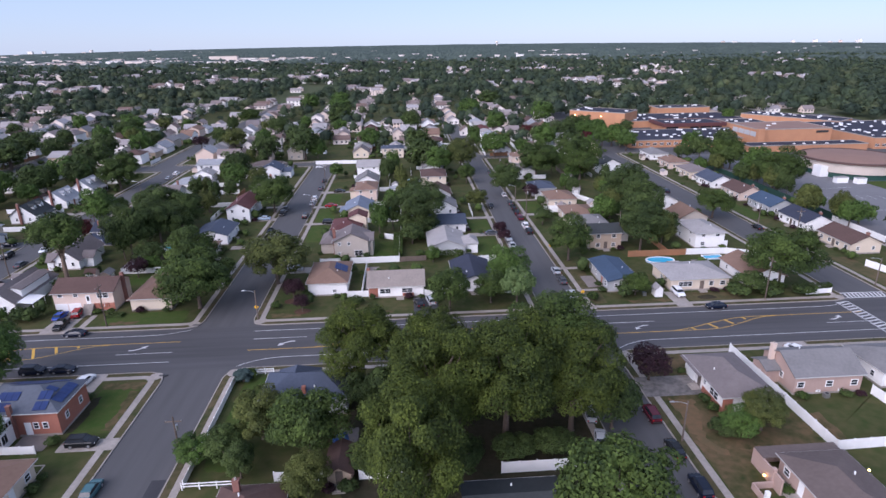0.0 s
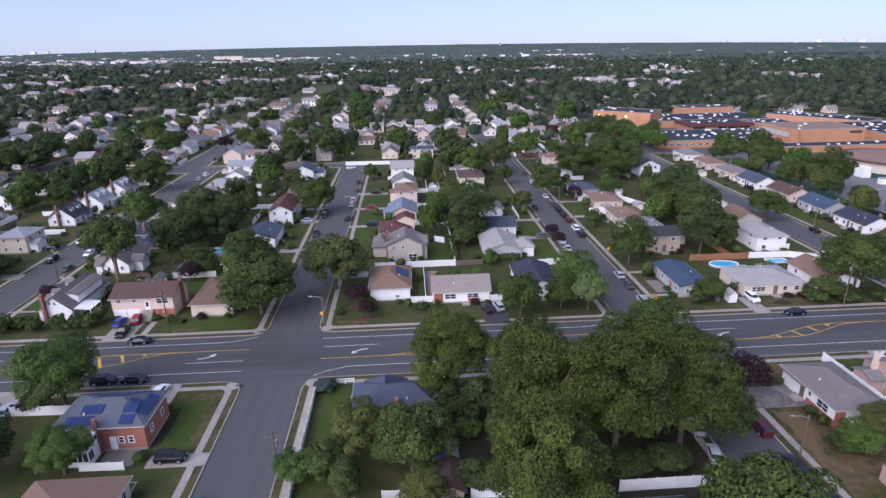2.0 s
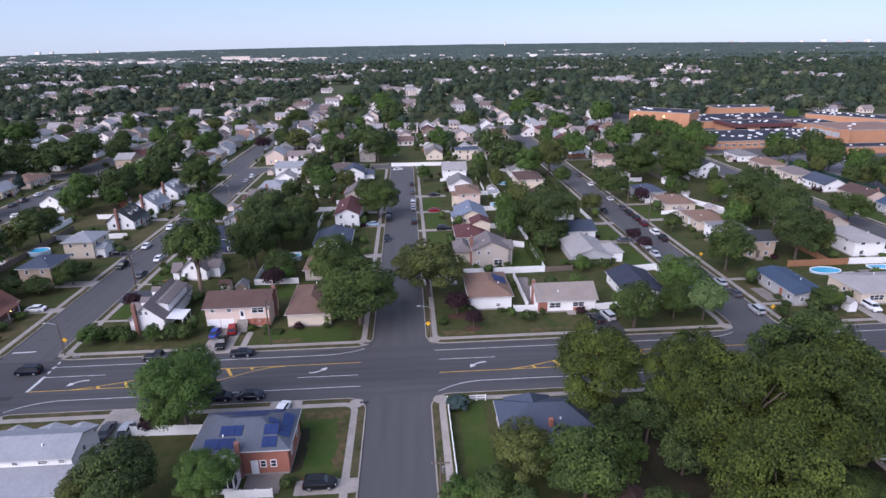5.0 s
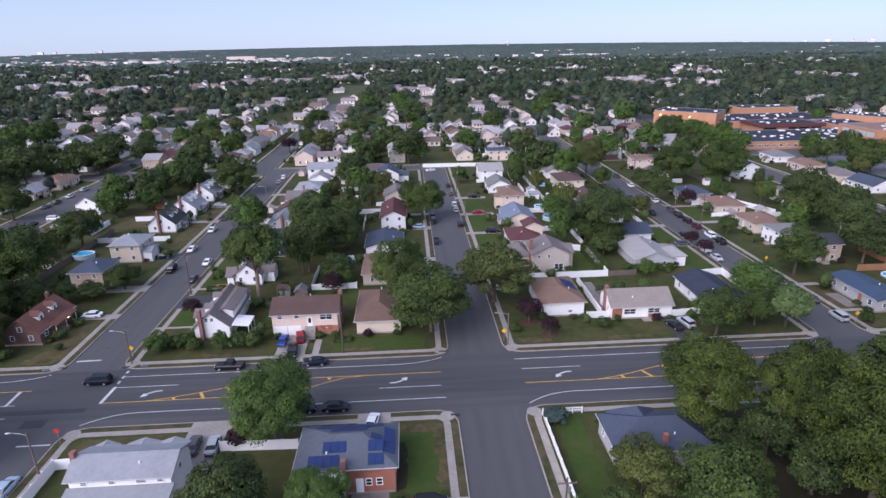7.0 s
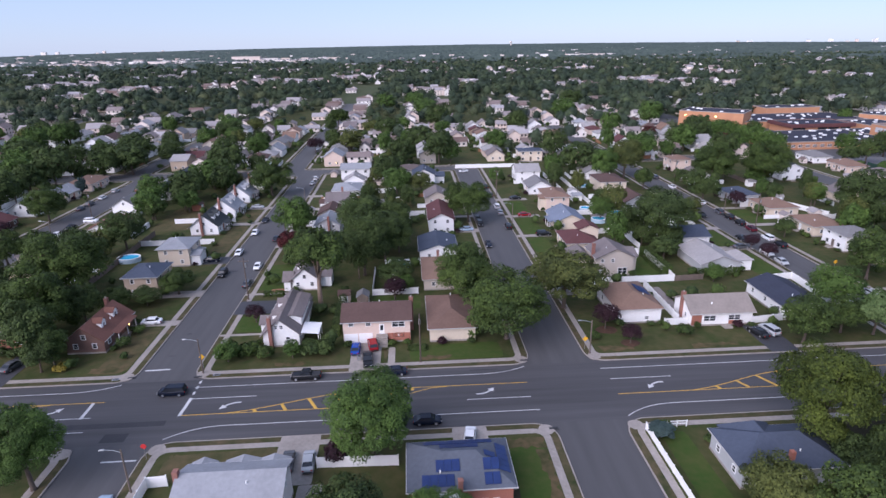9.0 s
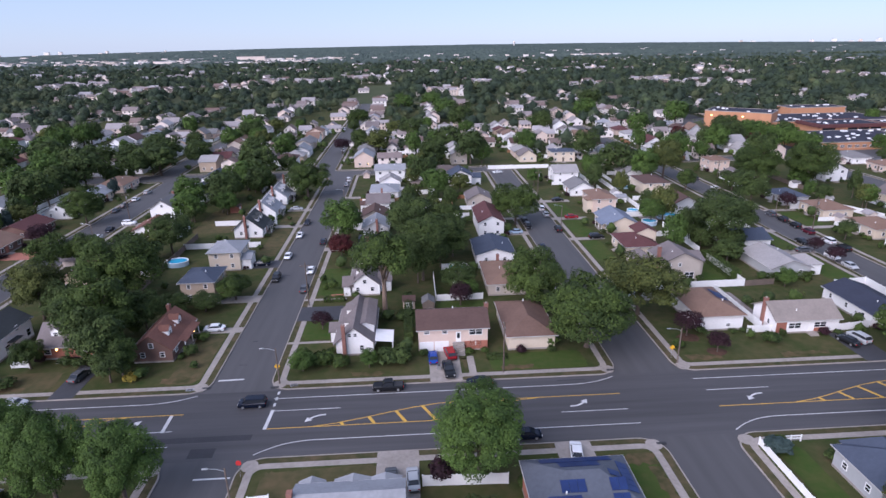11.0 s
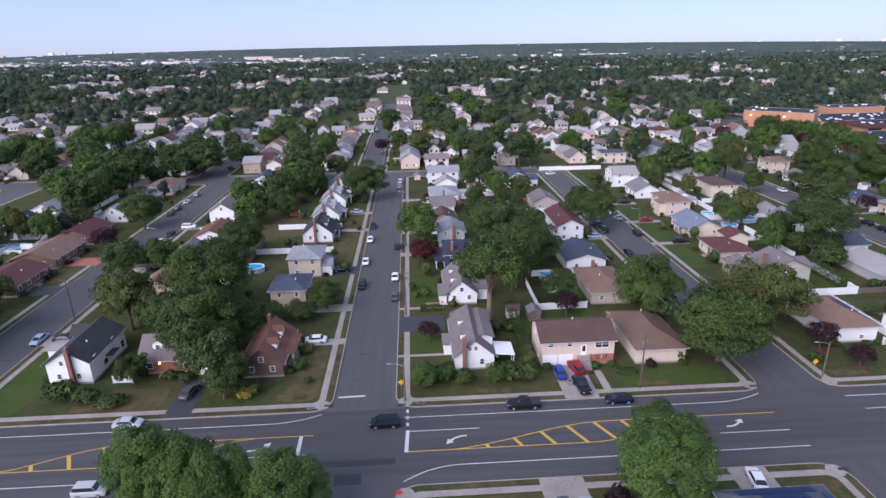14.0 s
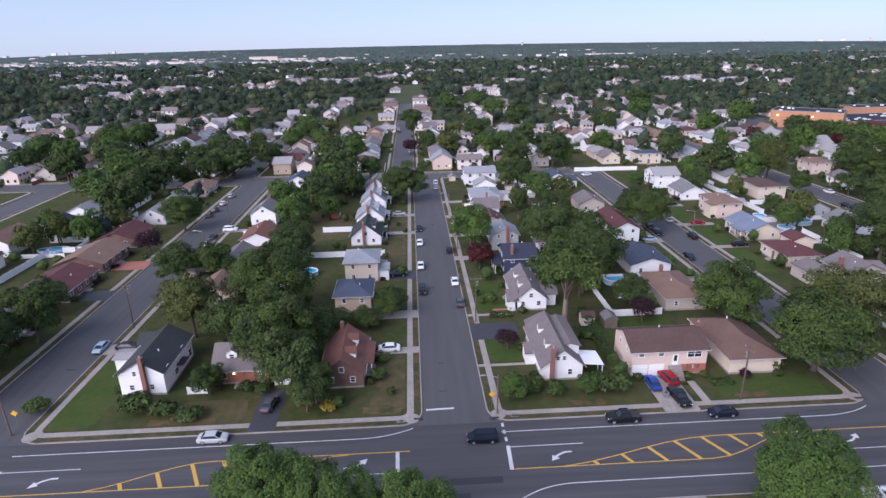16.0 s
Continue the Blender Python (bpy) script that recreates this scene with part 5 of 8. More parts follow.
# eastern streets
tree("big_green", 57.0, 246.0, 17.0, 9.0)
tree("big_green", 75.0, 241.0, 19.0, 9.5)
tree("green", 43.5, 145.0, 14.0, 6.6)
tree("dark", 38.2, 217.0, 12.5, 6.0)
tree("olive", 25.0, 260.0, 18.0, 9.0)
tree("lime", 15.0, 256.0, 15.0, 7.0)
tree("big_dark", 76.0, 190.0, 18.0, 9.5)
tree("big_dark", 66.0, 151.0, 16.0, 7.4)
tree("big_dark", 72.0, 167.0, 18.0, 8.0)
tree("green", 102.5, 180.0, 10.5, 7.0)
tree("big_green", 147.4, 214.7, 17.0, 10.5)
tree("big_green", 147.0, 255.0, 16.0, 8.0)
tree("plum", 47.0, 210.0, 6.5, 3.4)
tree("dark", 44.0, 178.0, 6.5, 3.4)
tree("green", 25.5, 240.0, 9.0, 4.5)
tree("dark", 42.5, 237.0, 9.0, 6.0)
tree("olive", 25.0, 199.0, 8.0, 4.4)
tree("mid_dark", 9.0, 271.0, 16.0, 10.0)
# western-most streets
tree("big_dark", -193.6, 146.5, 13.5, 6.0)
tree("big_dark", -194.5, 135.5, 13.0, 6.0)
tree("big_dark", -204.0, 141.0, 13.0, 6.6)
tree("big_dark", -196.0, 124.0, 13.0, 6.6)
tree("dark", -199.0, 160.0, 9.0, 4.8)
tree("plum", -192.6, 197.5, 7.5, 4.6)
tree("big_green", -190.8, 219.5, 13.5, 7.2)
tree("green", -175.5, 173.5, 11.5, 6.0)
tree("green", -168.0, 177.0, 10.5, 5.4)
tree("mid_dark", -214.0, 231.0, 18.0, 7.0)
tree("spruce", -212.0, 213.0, 8.0, 2.2)
tree("spruce", -199.5, 258.0, 8.0, 2.2)
tree("mid_green", -163.0, 238.0, 13.0, 6.0)
for x, y, h, r in ((-121.5, 342.5, 9.0, 5.0),):
    tree("plum", x + 3.5, y, h, r)
tree("big_green", -117.5, 453.0, 13.0, 9.0)
# large trees among the far blocks
for k, x, y, h, r in (("mid_dark", -45.8, 429.0, 19, 10), ("mid_dark", -52.0, 303.0, 18, 9), ("mid_dark", -70.5, 297.0, 15.5, 7.6), ("mid_dark", -229.6, 310.0, 15, 9), ("mid_dark", -213.4, 309.0, 15, 9),
                      ("mid_green", -236.0, 279.0, 15, 8), ("mid_green", -271.5, 304.0, 14, 8), ("mid_dark", -201.5, 300.0, 15, 8), ("mid_green", -275.0, 383.0, 16, 9),
                      ("mid_dark", -218.0, 246.0, 14, 6), ("mid_dark", -150.0, 245.0, 13, 6), ("mid_dark", -155.8, 309.5, 17, 8), ("mid_green", -177.5, 394.0, 17, 9), ("mid_green", -60.0, 566.0, 16, 10),
                      ("mid_olive", -98.0, 341.0, 14, 8), ("mid_green", -278.0, 364.0, 16, 8), ("mid_green", -85.0, 546.0, 16, 9), ("mid_green", 52.0, 465.0, 17, 11), ("mid_green", 117.0, 321.0, 14, 7), ("mid_green", 78.0, 318.0, 15, 8), ("mid_dark", -149.0, 353.0, 11, 6), ("mid_green", -267.0, 332.0, 16, 9), ("mid_dark", -311.0, 359.0, 15, 9), ("mid_green", -290.0, 337.0, 15, 8), ("mid_dark", -256.0, 317.0, 16, 9), ("mid_green", -183.0, 364.0, 14, 7), ("mid_dark", -203.5, 324.0, 16, 8.5), ("mid_dark", -186.0, 318.0, 14, 7.5), ("mid_dark", -148.0, 281.0, 17, 8.5), ("mid_dark", -196.5, 297.0, 15, 9.5), ("mid_dark", -222.0, 262.0, 14, 7), ("mid_dark", -233.0, 296.0, 16, 9), ("mid_green", -53.4, 490.0, 17, 10), ("mid_dark", 6.8, 310.0, 16, 8), ("mid_dark", -215.0, 341.0, 15, 8), ("mid_dark", -176.0, 380.0, 15, 8),
                      ("mid_dark", -60.3, 337.0, 16, 8), ("mid_dark", -109.0, 351.0, 13, 6), ("mid_green", 97.9, 411.0, 19, 10), ("mid_green", 112.0, 322.0, 13, 6), ("mid_green", 46.0, 297.0, 15, 8),
                      ("mid_green", 108.0, 345.0, 13, 7), ("mid_dark", 118.0, 352.0, 12, 6), ("mid_green", -246.0, 300.0, 14, 8), ("mid_dark", 84.0, 290.0, 15, 8)):
    tree(k, x, y, h, r)
# shrubs and hedges by the houses
for k, x, y, h, r in (("shrub", -99.0, 121.5, 2.8, 2.4), ("lime", -102.0, 119.5, 4.4, 2.8), ("shrub", -95.0, 119.8, 3.0, 2.0), ("lime", -90.0, 119.6, 4.0, 2.0), ("dark_shrub", -84.0, 120.5, 3.4, 2.2),
                      ("dark_shrub", -86.5, 120.5, 3.2, 2.8), ("plum", -24.6, 119.5, 4.6, 2.2), ("plum", -27.5, 126.0, 6.0, 2.8), ("shrub", -12.5, 122.0, 2.4, 2.0),
                      ("yellow_shrub", -132.2, 118.9, 1.4, 1.6), ("dark_shrub", -158.5, 119.5, 2.6, 2.4), ("dark_shrub", -163.0, 120.5, 3.6, 3.0), ("dark_shrub", -154.0, 118.0, 2.0, 2.6), ("dark_shrub", -144.0, 124.5, 1.8, 1.6),
                      ("dark_shrub", -147.0, 125.5, 1.8, 1.6), ("shrub", -179.5, 122.0, 2.4, 2.2), ("shrub", -124.0, 133.0, 1.8, 1.4), ("dark_shrub", -124.5, 127.0, 2.4, 1.6), ("shrub", -136.5, 122.5, 3.5, 2.4),
                      ("dark_shrub", 50.0, 120.0, 3.6, 2.2), ("shrub", 42.0, 119.0, 2.4, 1.6), ("dark_shrub", 76.5, 118.4, 3.0, 3.4), ("dark_shrub", 84.0, 117.8, 3.0, 3.2), ("dark_shrub", 92.0, 117.5, 2.6, 3.0),
                      ("spruce", -30.5, 91.5, 2.6, 1.9), ("shrub", -29.6, 92.5, 2.0, 1.6), ("shrub", -20.5, 78.4, 2.5, 2.0), ("plum_shrub", -78.5, 90.0, 3.2, 2.2), ("dark_shrub", -55.0, 76.0, 1.8, 1.2),
                      ("dark_shrub", -66.0, 77.0, 1.6, 1.2), ("shrub", -83.5, 139.5, 2.0, 2.0), ("shrub", -31.0, 122.0, 1.6, 1.4), ("dark_shrub", 7.0, 150.5, 2.0, 1.6), ("lime", 6.5, 147.5, 5.0, 2.4)):
    tree(k, x, y, h, r)


def hedge(x0, x1, y0, y1, h, seed, kind="dark"):
    rng = np.random.default_rng(seed)
    area = (x1 - x0) * (y1 - y0) + 2 * h * (x1 - x0 + y1 - y0)
    n = int(area * 40)
    p = rng.random((n, 3)) * np.array((x1 - x0, y1 - y0, h))
    side = rng.integers(0, 5, n)
    nor = np.zeros((n, 3))
    for k, (ax, val, sg) in enumerate(((0, 0, -1), (0, x1 - x0, 1), (1, 0, -1), (1, y1 - y0, 1), (2, h, 1))):
        sel = side == k
        p[sel, ax] = val + rng.normal(0, 0.12, sel.sum())
        nor[sel, ax] = sg
    p += np.array((x0, y0, GROUND))
    ob = put("hedge", quads_mesh("hedge", leaf_quads(rng, p, nor, 0.18), LEAF[kind]))
    return tagged(ob, "clipped dense green garden hedge", "hedge")


hedge(-83.5, -82.0, 128.0, 148.0, 2.2, 1)
hedge(-106.0 + 4.0, -97.5, 148.6, 149.8, 1.2, 2, "green")
hedge(-4.4, -2.0, 152.0, 167.0, 2.6, 3, "green")
hedge(-102.0, -97.0, 121.0, 122.2, 1.3, 4)
hedge(92.0, 100.0, 119.0, 120.6, 1.5, 5)
hedge(-68.0, -64.5, 120.2, 122.0, 0.6, 6)
hedge(3.0, 15.0, 150.6, 151.8, 1.8, 7, "green")

# low planting along the house fronts
bed_rng = random.Random(44)
for o in [o for o in scene.objects if o.parent is None and o.get("category") == "house"]:
    x, y, _ = o.matrix_basis.translation
    if y > 285:
        continue
    walls = [c for c in o.children if c.name.startswith("wall")][0]
    xs, ys = [v.co.x for v in walls.data.vertices], [v.co.y for v in walls.data.vertices]
    for u in (0.9, -0.86, 0.45) if bed_rng.random() < 0.7 else (-0.5, 0.8):
        p = o.matrix_basis @ Vector((u * max(xs), min(ys) - 1.1, 0))
        tree(bed_rng.choice(("shrub", "dark_shrub", "dark_shrub", "plum_shrub")), p.x, p.y, bed_rng.uniform(0.9, 2.0), bed_rng.uniform(0.8, 1.4))
# back gardens and far streets: random trees that keep clear of streets and houses
spots = [(o.matrix_basis.translation.x, o.matrix_basis.translation.y) for o in scene.objects if o.parent is None and o.get("category") == "house"]


def clear_of_all(x, y, r):
    if any(a - 2 < x < b + 2 for a, b in STREETS) and y < 300:
        return False
    return all((x - hx) ** 2 + (y - hy) ** 2 > (r + 5.5) ** 2 for hx, hy in spots)


def clear_far(x, y):
    edges = [b for a, b in FAR_X[:4]]
    return all(not (b + 0.5 < x < b + 9.5) for b in edges) and not (30 < x < 38.5)


yard_rng = random.Random(21)
made = 0
while made < 90:
    x, y = yard_rng.uniform(-260, 160), yard_rng.uniform(150, 290)
    mid = [(-223, 14), (-147, 9), (-76, 9), (-2, 9), (71, 9), (140, 10)]
    if not any(abs(x - c) < wd for c, wd in mid) or not clear_of_all(x, y, 3.5):
        continue
    tree(yard_rng.choice(("mid_green", "mid_dark", "mid_dark", "mid_olive")), x, y, yard_rng.uniform(7, 13), yard_rng.uniform(2.6, 4.8))
    made += 1
# large trees that stand out behind the houses
for k, x, y, r in (("mid_green", -309, 345, 8.5), ("mid_olive", -295, 385, 8), ("mid_dark", -273, 388, 10), ("mid_dark", -256, 400, 7), ("mid_dark", -218, 273, 9.5), ("mid_green", -230, 241, 8.5), ("mid_dark", -271, 301, 9),
                   ("mid_dark", -197, 302, 9.5), ("mid_dark", -146, 266, 8), ("mid_dark", -136, 288, 6), ("mid_green", -156, 219, 7), 
                   ("mid_dark", 92, 330, 9), ("red", 75, 356, 5), ("mid_green", 114, 340, 8), ("mid_dark", 78, 540, 13), ("mid_dark", 149, 253, 8),
                   ("mid_dark", 77, 325, 8), ("mid_green", -240, 262, 8), ("mid_dark", -205, 288, 8), ("mid_green", -146, 330, 8), ("mid_green", -20, 330, 8),
                   ("mid_dark", -80, 380, 9), ("mid_green", 60, 380, 9), ("mid_dark", 5, 400, 9), ("mid_dark", -300, 320, 8), ("red", 105, 330, 4.5), ("mid_green", 96, 300, 6), ("mid_dark", -76, 262, 8), ("mid_green", -72, 243, 7)):
    best = None
    for ring_ in range(0, 12):
        for turn in range(8):
            xx, yy = x + ring_ * math.cos(turn * 0.785), y + ring_ * math.sin(turn * 0.785)
            if best is None and clear_of_all(xx, yy, 2.0) and clear_far(xx, yy):
                best = (xx, yy)
    if best:
        tree(k, best[0], best[1], min(17, 1.75 * r), 0.88 * r)
made = 0
while made < 28:
    x, y = yard_rng.uniform(-410, 130), yard_rng.uniform(296, 430)
    if not clear_far(x, y) or not clear_of_all(x, y, 2.5):
        continue
    tree(yard_rng.choice(("mid_green", "mid_dark", "mid_green", "mid_olive")), x, y, yard_rng.uniform(8, 16), yard_rng.uniform(3.2, 7.0))
    made += 1

# ---- far woods and far houses: uncountable, so one object each ----
far_rng = np.random.default_rng(77)


def ico_ball(level):
    b = bmesh.new()
    bmesh.ops.create_icosphere(b, subdivisions=level, radius=1)
    v = np.array([tuple(p.co) for p in b.verts])
    f = np.array([[p.index for p in q.verts] for q in b.faces])
    b.free()
    return v, f[v[f].mean(1)[:, 2] > -0.62]


BALLS = {1: ico_ball(1), 2: ico_ball(2)}


def far_crowns(n, region, tufts, leaf, kind, name, label, keep=None, rmin=3.2, rmax=8.2, level=2):
    """Lumpy closed crowns with loose leaf sprays over them."""
    ball_v, ball_f = BALLS[level]
    xs, ys = region(n)
    if keep is not None:
        sel = keep(xs, ys)
        xs, ys = xs[sel], ys[sel]
    n = len(xs)
    rad = far_rng.uniform(rmin, rmax, n)
    hgt = np.clip(rad * far_rng.uniform(1.5, 2.6, n), 0.8, 18)
    lobes = far_rng.normal(0, 1, (n, 11, 3))
    lobes[:, :, 2] = np.abs(lobes[:, :, 2]) * 0.8
    lobes /= np.linalg.norm(lobes, axis=2)[:, :, None]
    size = np.stack([rad, rad, hgt * 0.52], 1)[:, None, :]
    foot = np.stack([xs, ys, hgt * 0.48], 1)[:, None, :]

    def swell(d):
        return 0.70 + 0.38 * np.exp(11 * (np.einsum("nld,nkd->nlk", d, lobes).max(2) - 1))

    d = np.broadcast_to(ball_v, (n,) + ball_v.shape)
    v = d * (swell(d) * far_rng.uniform(0.74, 0.92, d.shape[:2]))[:, :, None] * size + foot
    f = (ball_f[None] + (np.arange(n) * len(ball_v))[:, None, None]).reshape(-1, 3)
    t = far_rng.normal(0, 1, (n, tufts, 3))
    t[:, :, 2] = np.abs(t[:, :, 2]) - 0.35
    t /= np.linalg.norm(t, axis=2)[:, :, None]
    c = t * (swell(t) * far_rng.uniform(0.86, 1.08, t.shape[:2]))[:, :, None] * size + foot
    q = leaf_quads(far_rng, c.reshape(-1, 3), t.reshape(-1, 3), leaf, 0.45)
    nv = n * len(ball_v)
    verts = np.concatenate([v.reshape(-1, 3), q.reshape(-1, 3)])
    faces = np.concatenate([f, nv + np.arange(len(q) * 3).reshape(-1, 3)])
    me = bpy.data.meshes.new(name)
    me.vertices.add(len(verts))
    me.vertices.foreach_set("co", verts.astype(np.float32).ravel())
    me.loops.add(faces.size)
    me.loops.foreach_set("vertex_index", faces.astype(np.int32).ravel())
    me.polygons.add(len(faces))
    me.polygons.foreach_set("loop_start", np.arange(0, faces.size, 3, dtype=np.int32))
    me.materials.append(LEAF[kind])
    me.update(calc_edges=True)
    return tagged(put(name, me), label, "woods" if "woods" in name else "bushes", kind="stuff")


def fan(y0, y1, left=0.80, right=0.86):
    """Random places in the wedge of country ahead of the flight."""
    def pick(n):
        ys = np.sqrt(far_rng.uniform(y0 ** 2, y1 ** 2, n))
        xs = far_rng.uniform(-1, 1, n)
        return np.where(xs < 0, xs * (left * ys + 140), xs * (right * ys + 30)), ys
    return pick


CLEARINGS = ((-264, 973, 45), (-146, 1026, 50), (-90, 1172, 45), (-330, 890, 50), (131, 790, 40), (251, 824, 45), (260, 1155, 60), (-19, 1600, 70), (-420, 805, 60), (316, 782, 30), (88, 1070, 45), (-222, 935, 35),
             (-560, 960, 60), (-640, 760, 50), (-480, 1150, 60), (420, 1000, 50), (-700, 1200, 70), (540, 860, 40), (20, 880, 35), (-40, 760, 35))


def open_country(xs, ys):
    ok = np.ones(len(xs), bool)
    for cx, cy, r in CLEARINGS:
        ok &= ((xs - cx) / r / 0.8) ** 2 + ((ys - cy + 30) / (r * 1.5)) ** 2 > 1
    return ok & (far_rng.random(len(xs)) < 0.9)


def off_grid(xs, ys):
    ok = open_country(xs, ys)
    ok &= ~((xs > -520) & (xs < 101) & (ys < 640))
    ok &= ~((xs > 101) & (xs < 330) & (ys < 445))
    ok &= ~((np.abs(xs + 122.2) < 22) & (ys < 900))
    return ok


def in_yards(xs, ys):
    """Gardens of the far blocks, clear of their houses and streets."""
    ok = (xs > -520) & (xs < 101) & (ys > 300) & (ys < 640) & ~((xs > 28) & (xs < 40.5)) & (np.abs(xs + 122.2) > 24)
    for a, b in FAR_X[:4]:
        ok &= ~((xs > b - 3) & (xs < b + 13) & (ys < 440))
    for hx, hy in spots:
        ok &= (xs - hx) ** 2 + (ys - hy) ** 2 > 100
    p = np.where(ys > 520, np.where(xs < -190, 1.0, 0.62), 0.5)
    return ok & (far_rng.random(len(xs)) < p)


def thin_west(xs, ys):
    """Woods are thick to the east, thin among the houses to the west."""
    p = np.where((xs > 90) | (ys > 640), 1.0, 0.25)
    return off_grid(xs, ys) & (far_rng.random(len(xs)) < p)


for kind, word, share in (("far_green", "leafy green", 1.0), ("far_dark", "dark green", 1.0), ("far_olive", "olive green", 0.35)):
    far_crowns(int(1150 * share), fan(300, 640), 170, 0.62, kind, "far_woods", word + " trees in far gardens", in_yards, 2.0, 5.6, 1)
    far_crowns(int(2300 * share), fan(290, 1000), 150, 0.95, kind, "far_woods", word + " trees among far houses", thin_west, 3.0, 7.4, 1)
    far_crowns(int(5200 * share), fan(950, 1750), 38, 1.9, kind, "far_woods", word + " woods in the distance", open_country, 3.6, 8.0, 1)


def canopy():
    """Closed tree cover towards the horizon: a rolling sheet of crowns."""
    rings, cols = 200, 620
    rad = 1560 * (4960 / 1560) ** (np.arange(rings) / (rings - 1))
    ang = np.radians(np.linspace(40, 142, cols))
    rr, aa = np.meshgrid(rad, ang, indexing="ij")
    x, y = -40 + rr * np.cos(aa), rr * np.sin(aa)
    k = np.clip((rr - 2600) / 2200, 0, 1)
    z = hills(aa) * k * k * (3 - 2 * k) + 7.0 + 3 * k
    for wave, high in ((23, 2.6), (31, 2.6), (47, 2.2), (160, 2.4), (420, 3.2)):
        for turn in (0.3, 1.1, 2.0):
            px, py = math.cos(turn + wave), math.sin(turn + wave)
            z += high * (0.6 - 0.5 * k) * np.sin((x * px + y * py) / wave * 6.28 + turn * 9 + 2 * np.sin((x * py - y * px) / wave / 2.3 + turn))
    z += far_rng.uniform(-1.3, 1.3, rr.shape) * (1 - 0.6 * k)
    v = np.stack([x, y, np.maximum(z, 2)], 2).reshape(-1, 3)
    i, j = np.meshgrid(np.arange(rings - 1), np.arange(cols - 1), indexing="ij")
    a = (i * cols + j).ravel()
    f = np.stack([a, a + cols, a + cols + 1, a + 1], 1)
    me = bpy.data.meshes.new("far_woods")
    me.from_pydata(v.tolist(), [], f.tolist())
    me.materials.append(HAZED_CANOPY)
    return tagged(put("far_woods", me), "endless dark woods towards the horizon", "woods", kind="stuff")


# horizon haze is put into the base colour as a blue-grey cast
HAZED_CANOPY = material("hazed_canopy", (0.080, 0.104, 0.088), 0.9, (0.044, 0.060, 0.055), 0.045, 0.007, 1.0, gloss=0.1)
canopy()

FAR_WALL = material("far_walls", (0.84, 0.82, 0.80), 0.7, (0.66, 0.52, 0.43), 0.5, 0.05, 0.2, per_island=0.8)
FAR_ROOF = material("far_roofs", (0.36, 0.35, 0.36), 0.9, (0.13, 0.085, 0.07), 0.5, 0.05, 0.2, per_island=0.9)


def far_houses(places, name="far_houses", label="pale suburban houses among far trees"):
    v, f, mi = [], [], []
    for x, y, w, d, h, r, ang in places:
        ca, sa = math.cos(ang), math.sin(ang)
        k = len(v)
        loc = [(-w / 2, -d / 2, 0), (w / 2, -d / 2, 0), (w / 2, d / 2, 0), (-w / 2, d / 2, 0), (-w / 2, -d / 2, h), (w / 2, -d / 2, h), (w / 2, d / 2, h), (-w / 2, d / 2, h), (-w / 2, 0, h + r), (w / 2, 0, h + r)]
        v += [(x + ca * a - sa * b, y + sa * a + ca * b, c) for a, b, c in loc]
        f += [tuple(k + i for i in q) for q in ((0, 1, 5, 4), (1, 2, 6, 9, 5), (2, 3, 7, 6), (3, 0, 4, 8, 7))]
        mi += [0] * 4
        k2 = len(v)
        o = 0.5
        loc = [(-w / 2 - o, -d / 2 - o, h - 0.2), (w / 2 + o, -d / 2 - o, h - 0.2), (w / 2 + o, 0, h + r + 0.15), (-w / 2 - o, 0, h + r + 0.15), (-w / 2 - o, d / 2 + o, h - 0.2), (w / 2 + o, d / 2 + o, h - 0.2)]
        v += [(x + ca * a - sa * b, y + sa * a + ca * b, c) for a, b, c in loc]
        f += [tuple(k2 + i for i in q) for q in ((0, 1, 2, 3), (3, 2, 5, 4))]
        mi += [1] * 2
        if y < 900 and h > 2.5:   # windows on the two walls that face the streets
            k3 = len(v)
            n3 = 0
            for wx, wz in [(u * w, z) for z in ((1.6,) if h < 4 else (1.5, 4.0)) for u in (-0.3, 0.02, 0.3)]:
                v += [(x + ca * p - sa * q, y + sa * p + ca * q, c) for p, q, c in ((wx - 0.55, -d / 2 - 0.05, wz - 0.6), (wx + 0.55, -d / 2 - 0.05, wz - 0.6), (wx + 0.55, -d / 2 - 0.05, wz + 0.6), (wx - 0.55, -d / 2 - 0.05, wz + 0.6))]
                n3 += 1
            for wy in (-d / 4, d / 4):
                v += [(x + ca * p - sa * q, y + sa * p + ca * q, c) for p, q, c in ((-w / 2 - 0.05, wy + 0.5, 1.0), (-w / 2 - 0.05, wy - 0.5, 1.0), (-w / 2 - 0.05, wy - 0.5, 2.2), (-w / 2 - 0.05, wy + 0.5, 2.2))]
                n3 += 1
            f += [tuple(k3 + 4 * i + e for e in range(4)) for i in range(n3)]
            mi += [2] * n3
    me = bpy.data.meshes.new(name)
    me.from_pydata(v, [], f)
    me.materials.append(FAR_WALL)
    me.materials.append(FAR_ROOF)
    me.materials.append(GLASS)
    me.polygons.foreach_set("material_index", mi)
    return tagged(put(name, me), label, "houses", kind="stuff")


hr = random.Random(9)
places = []
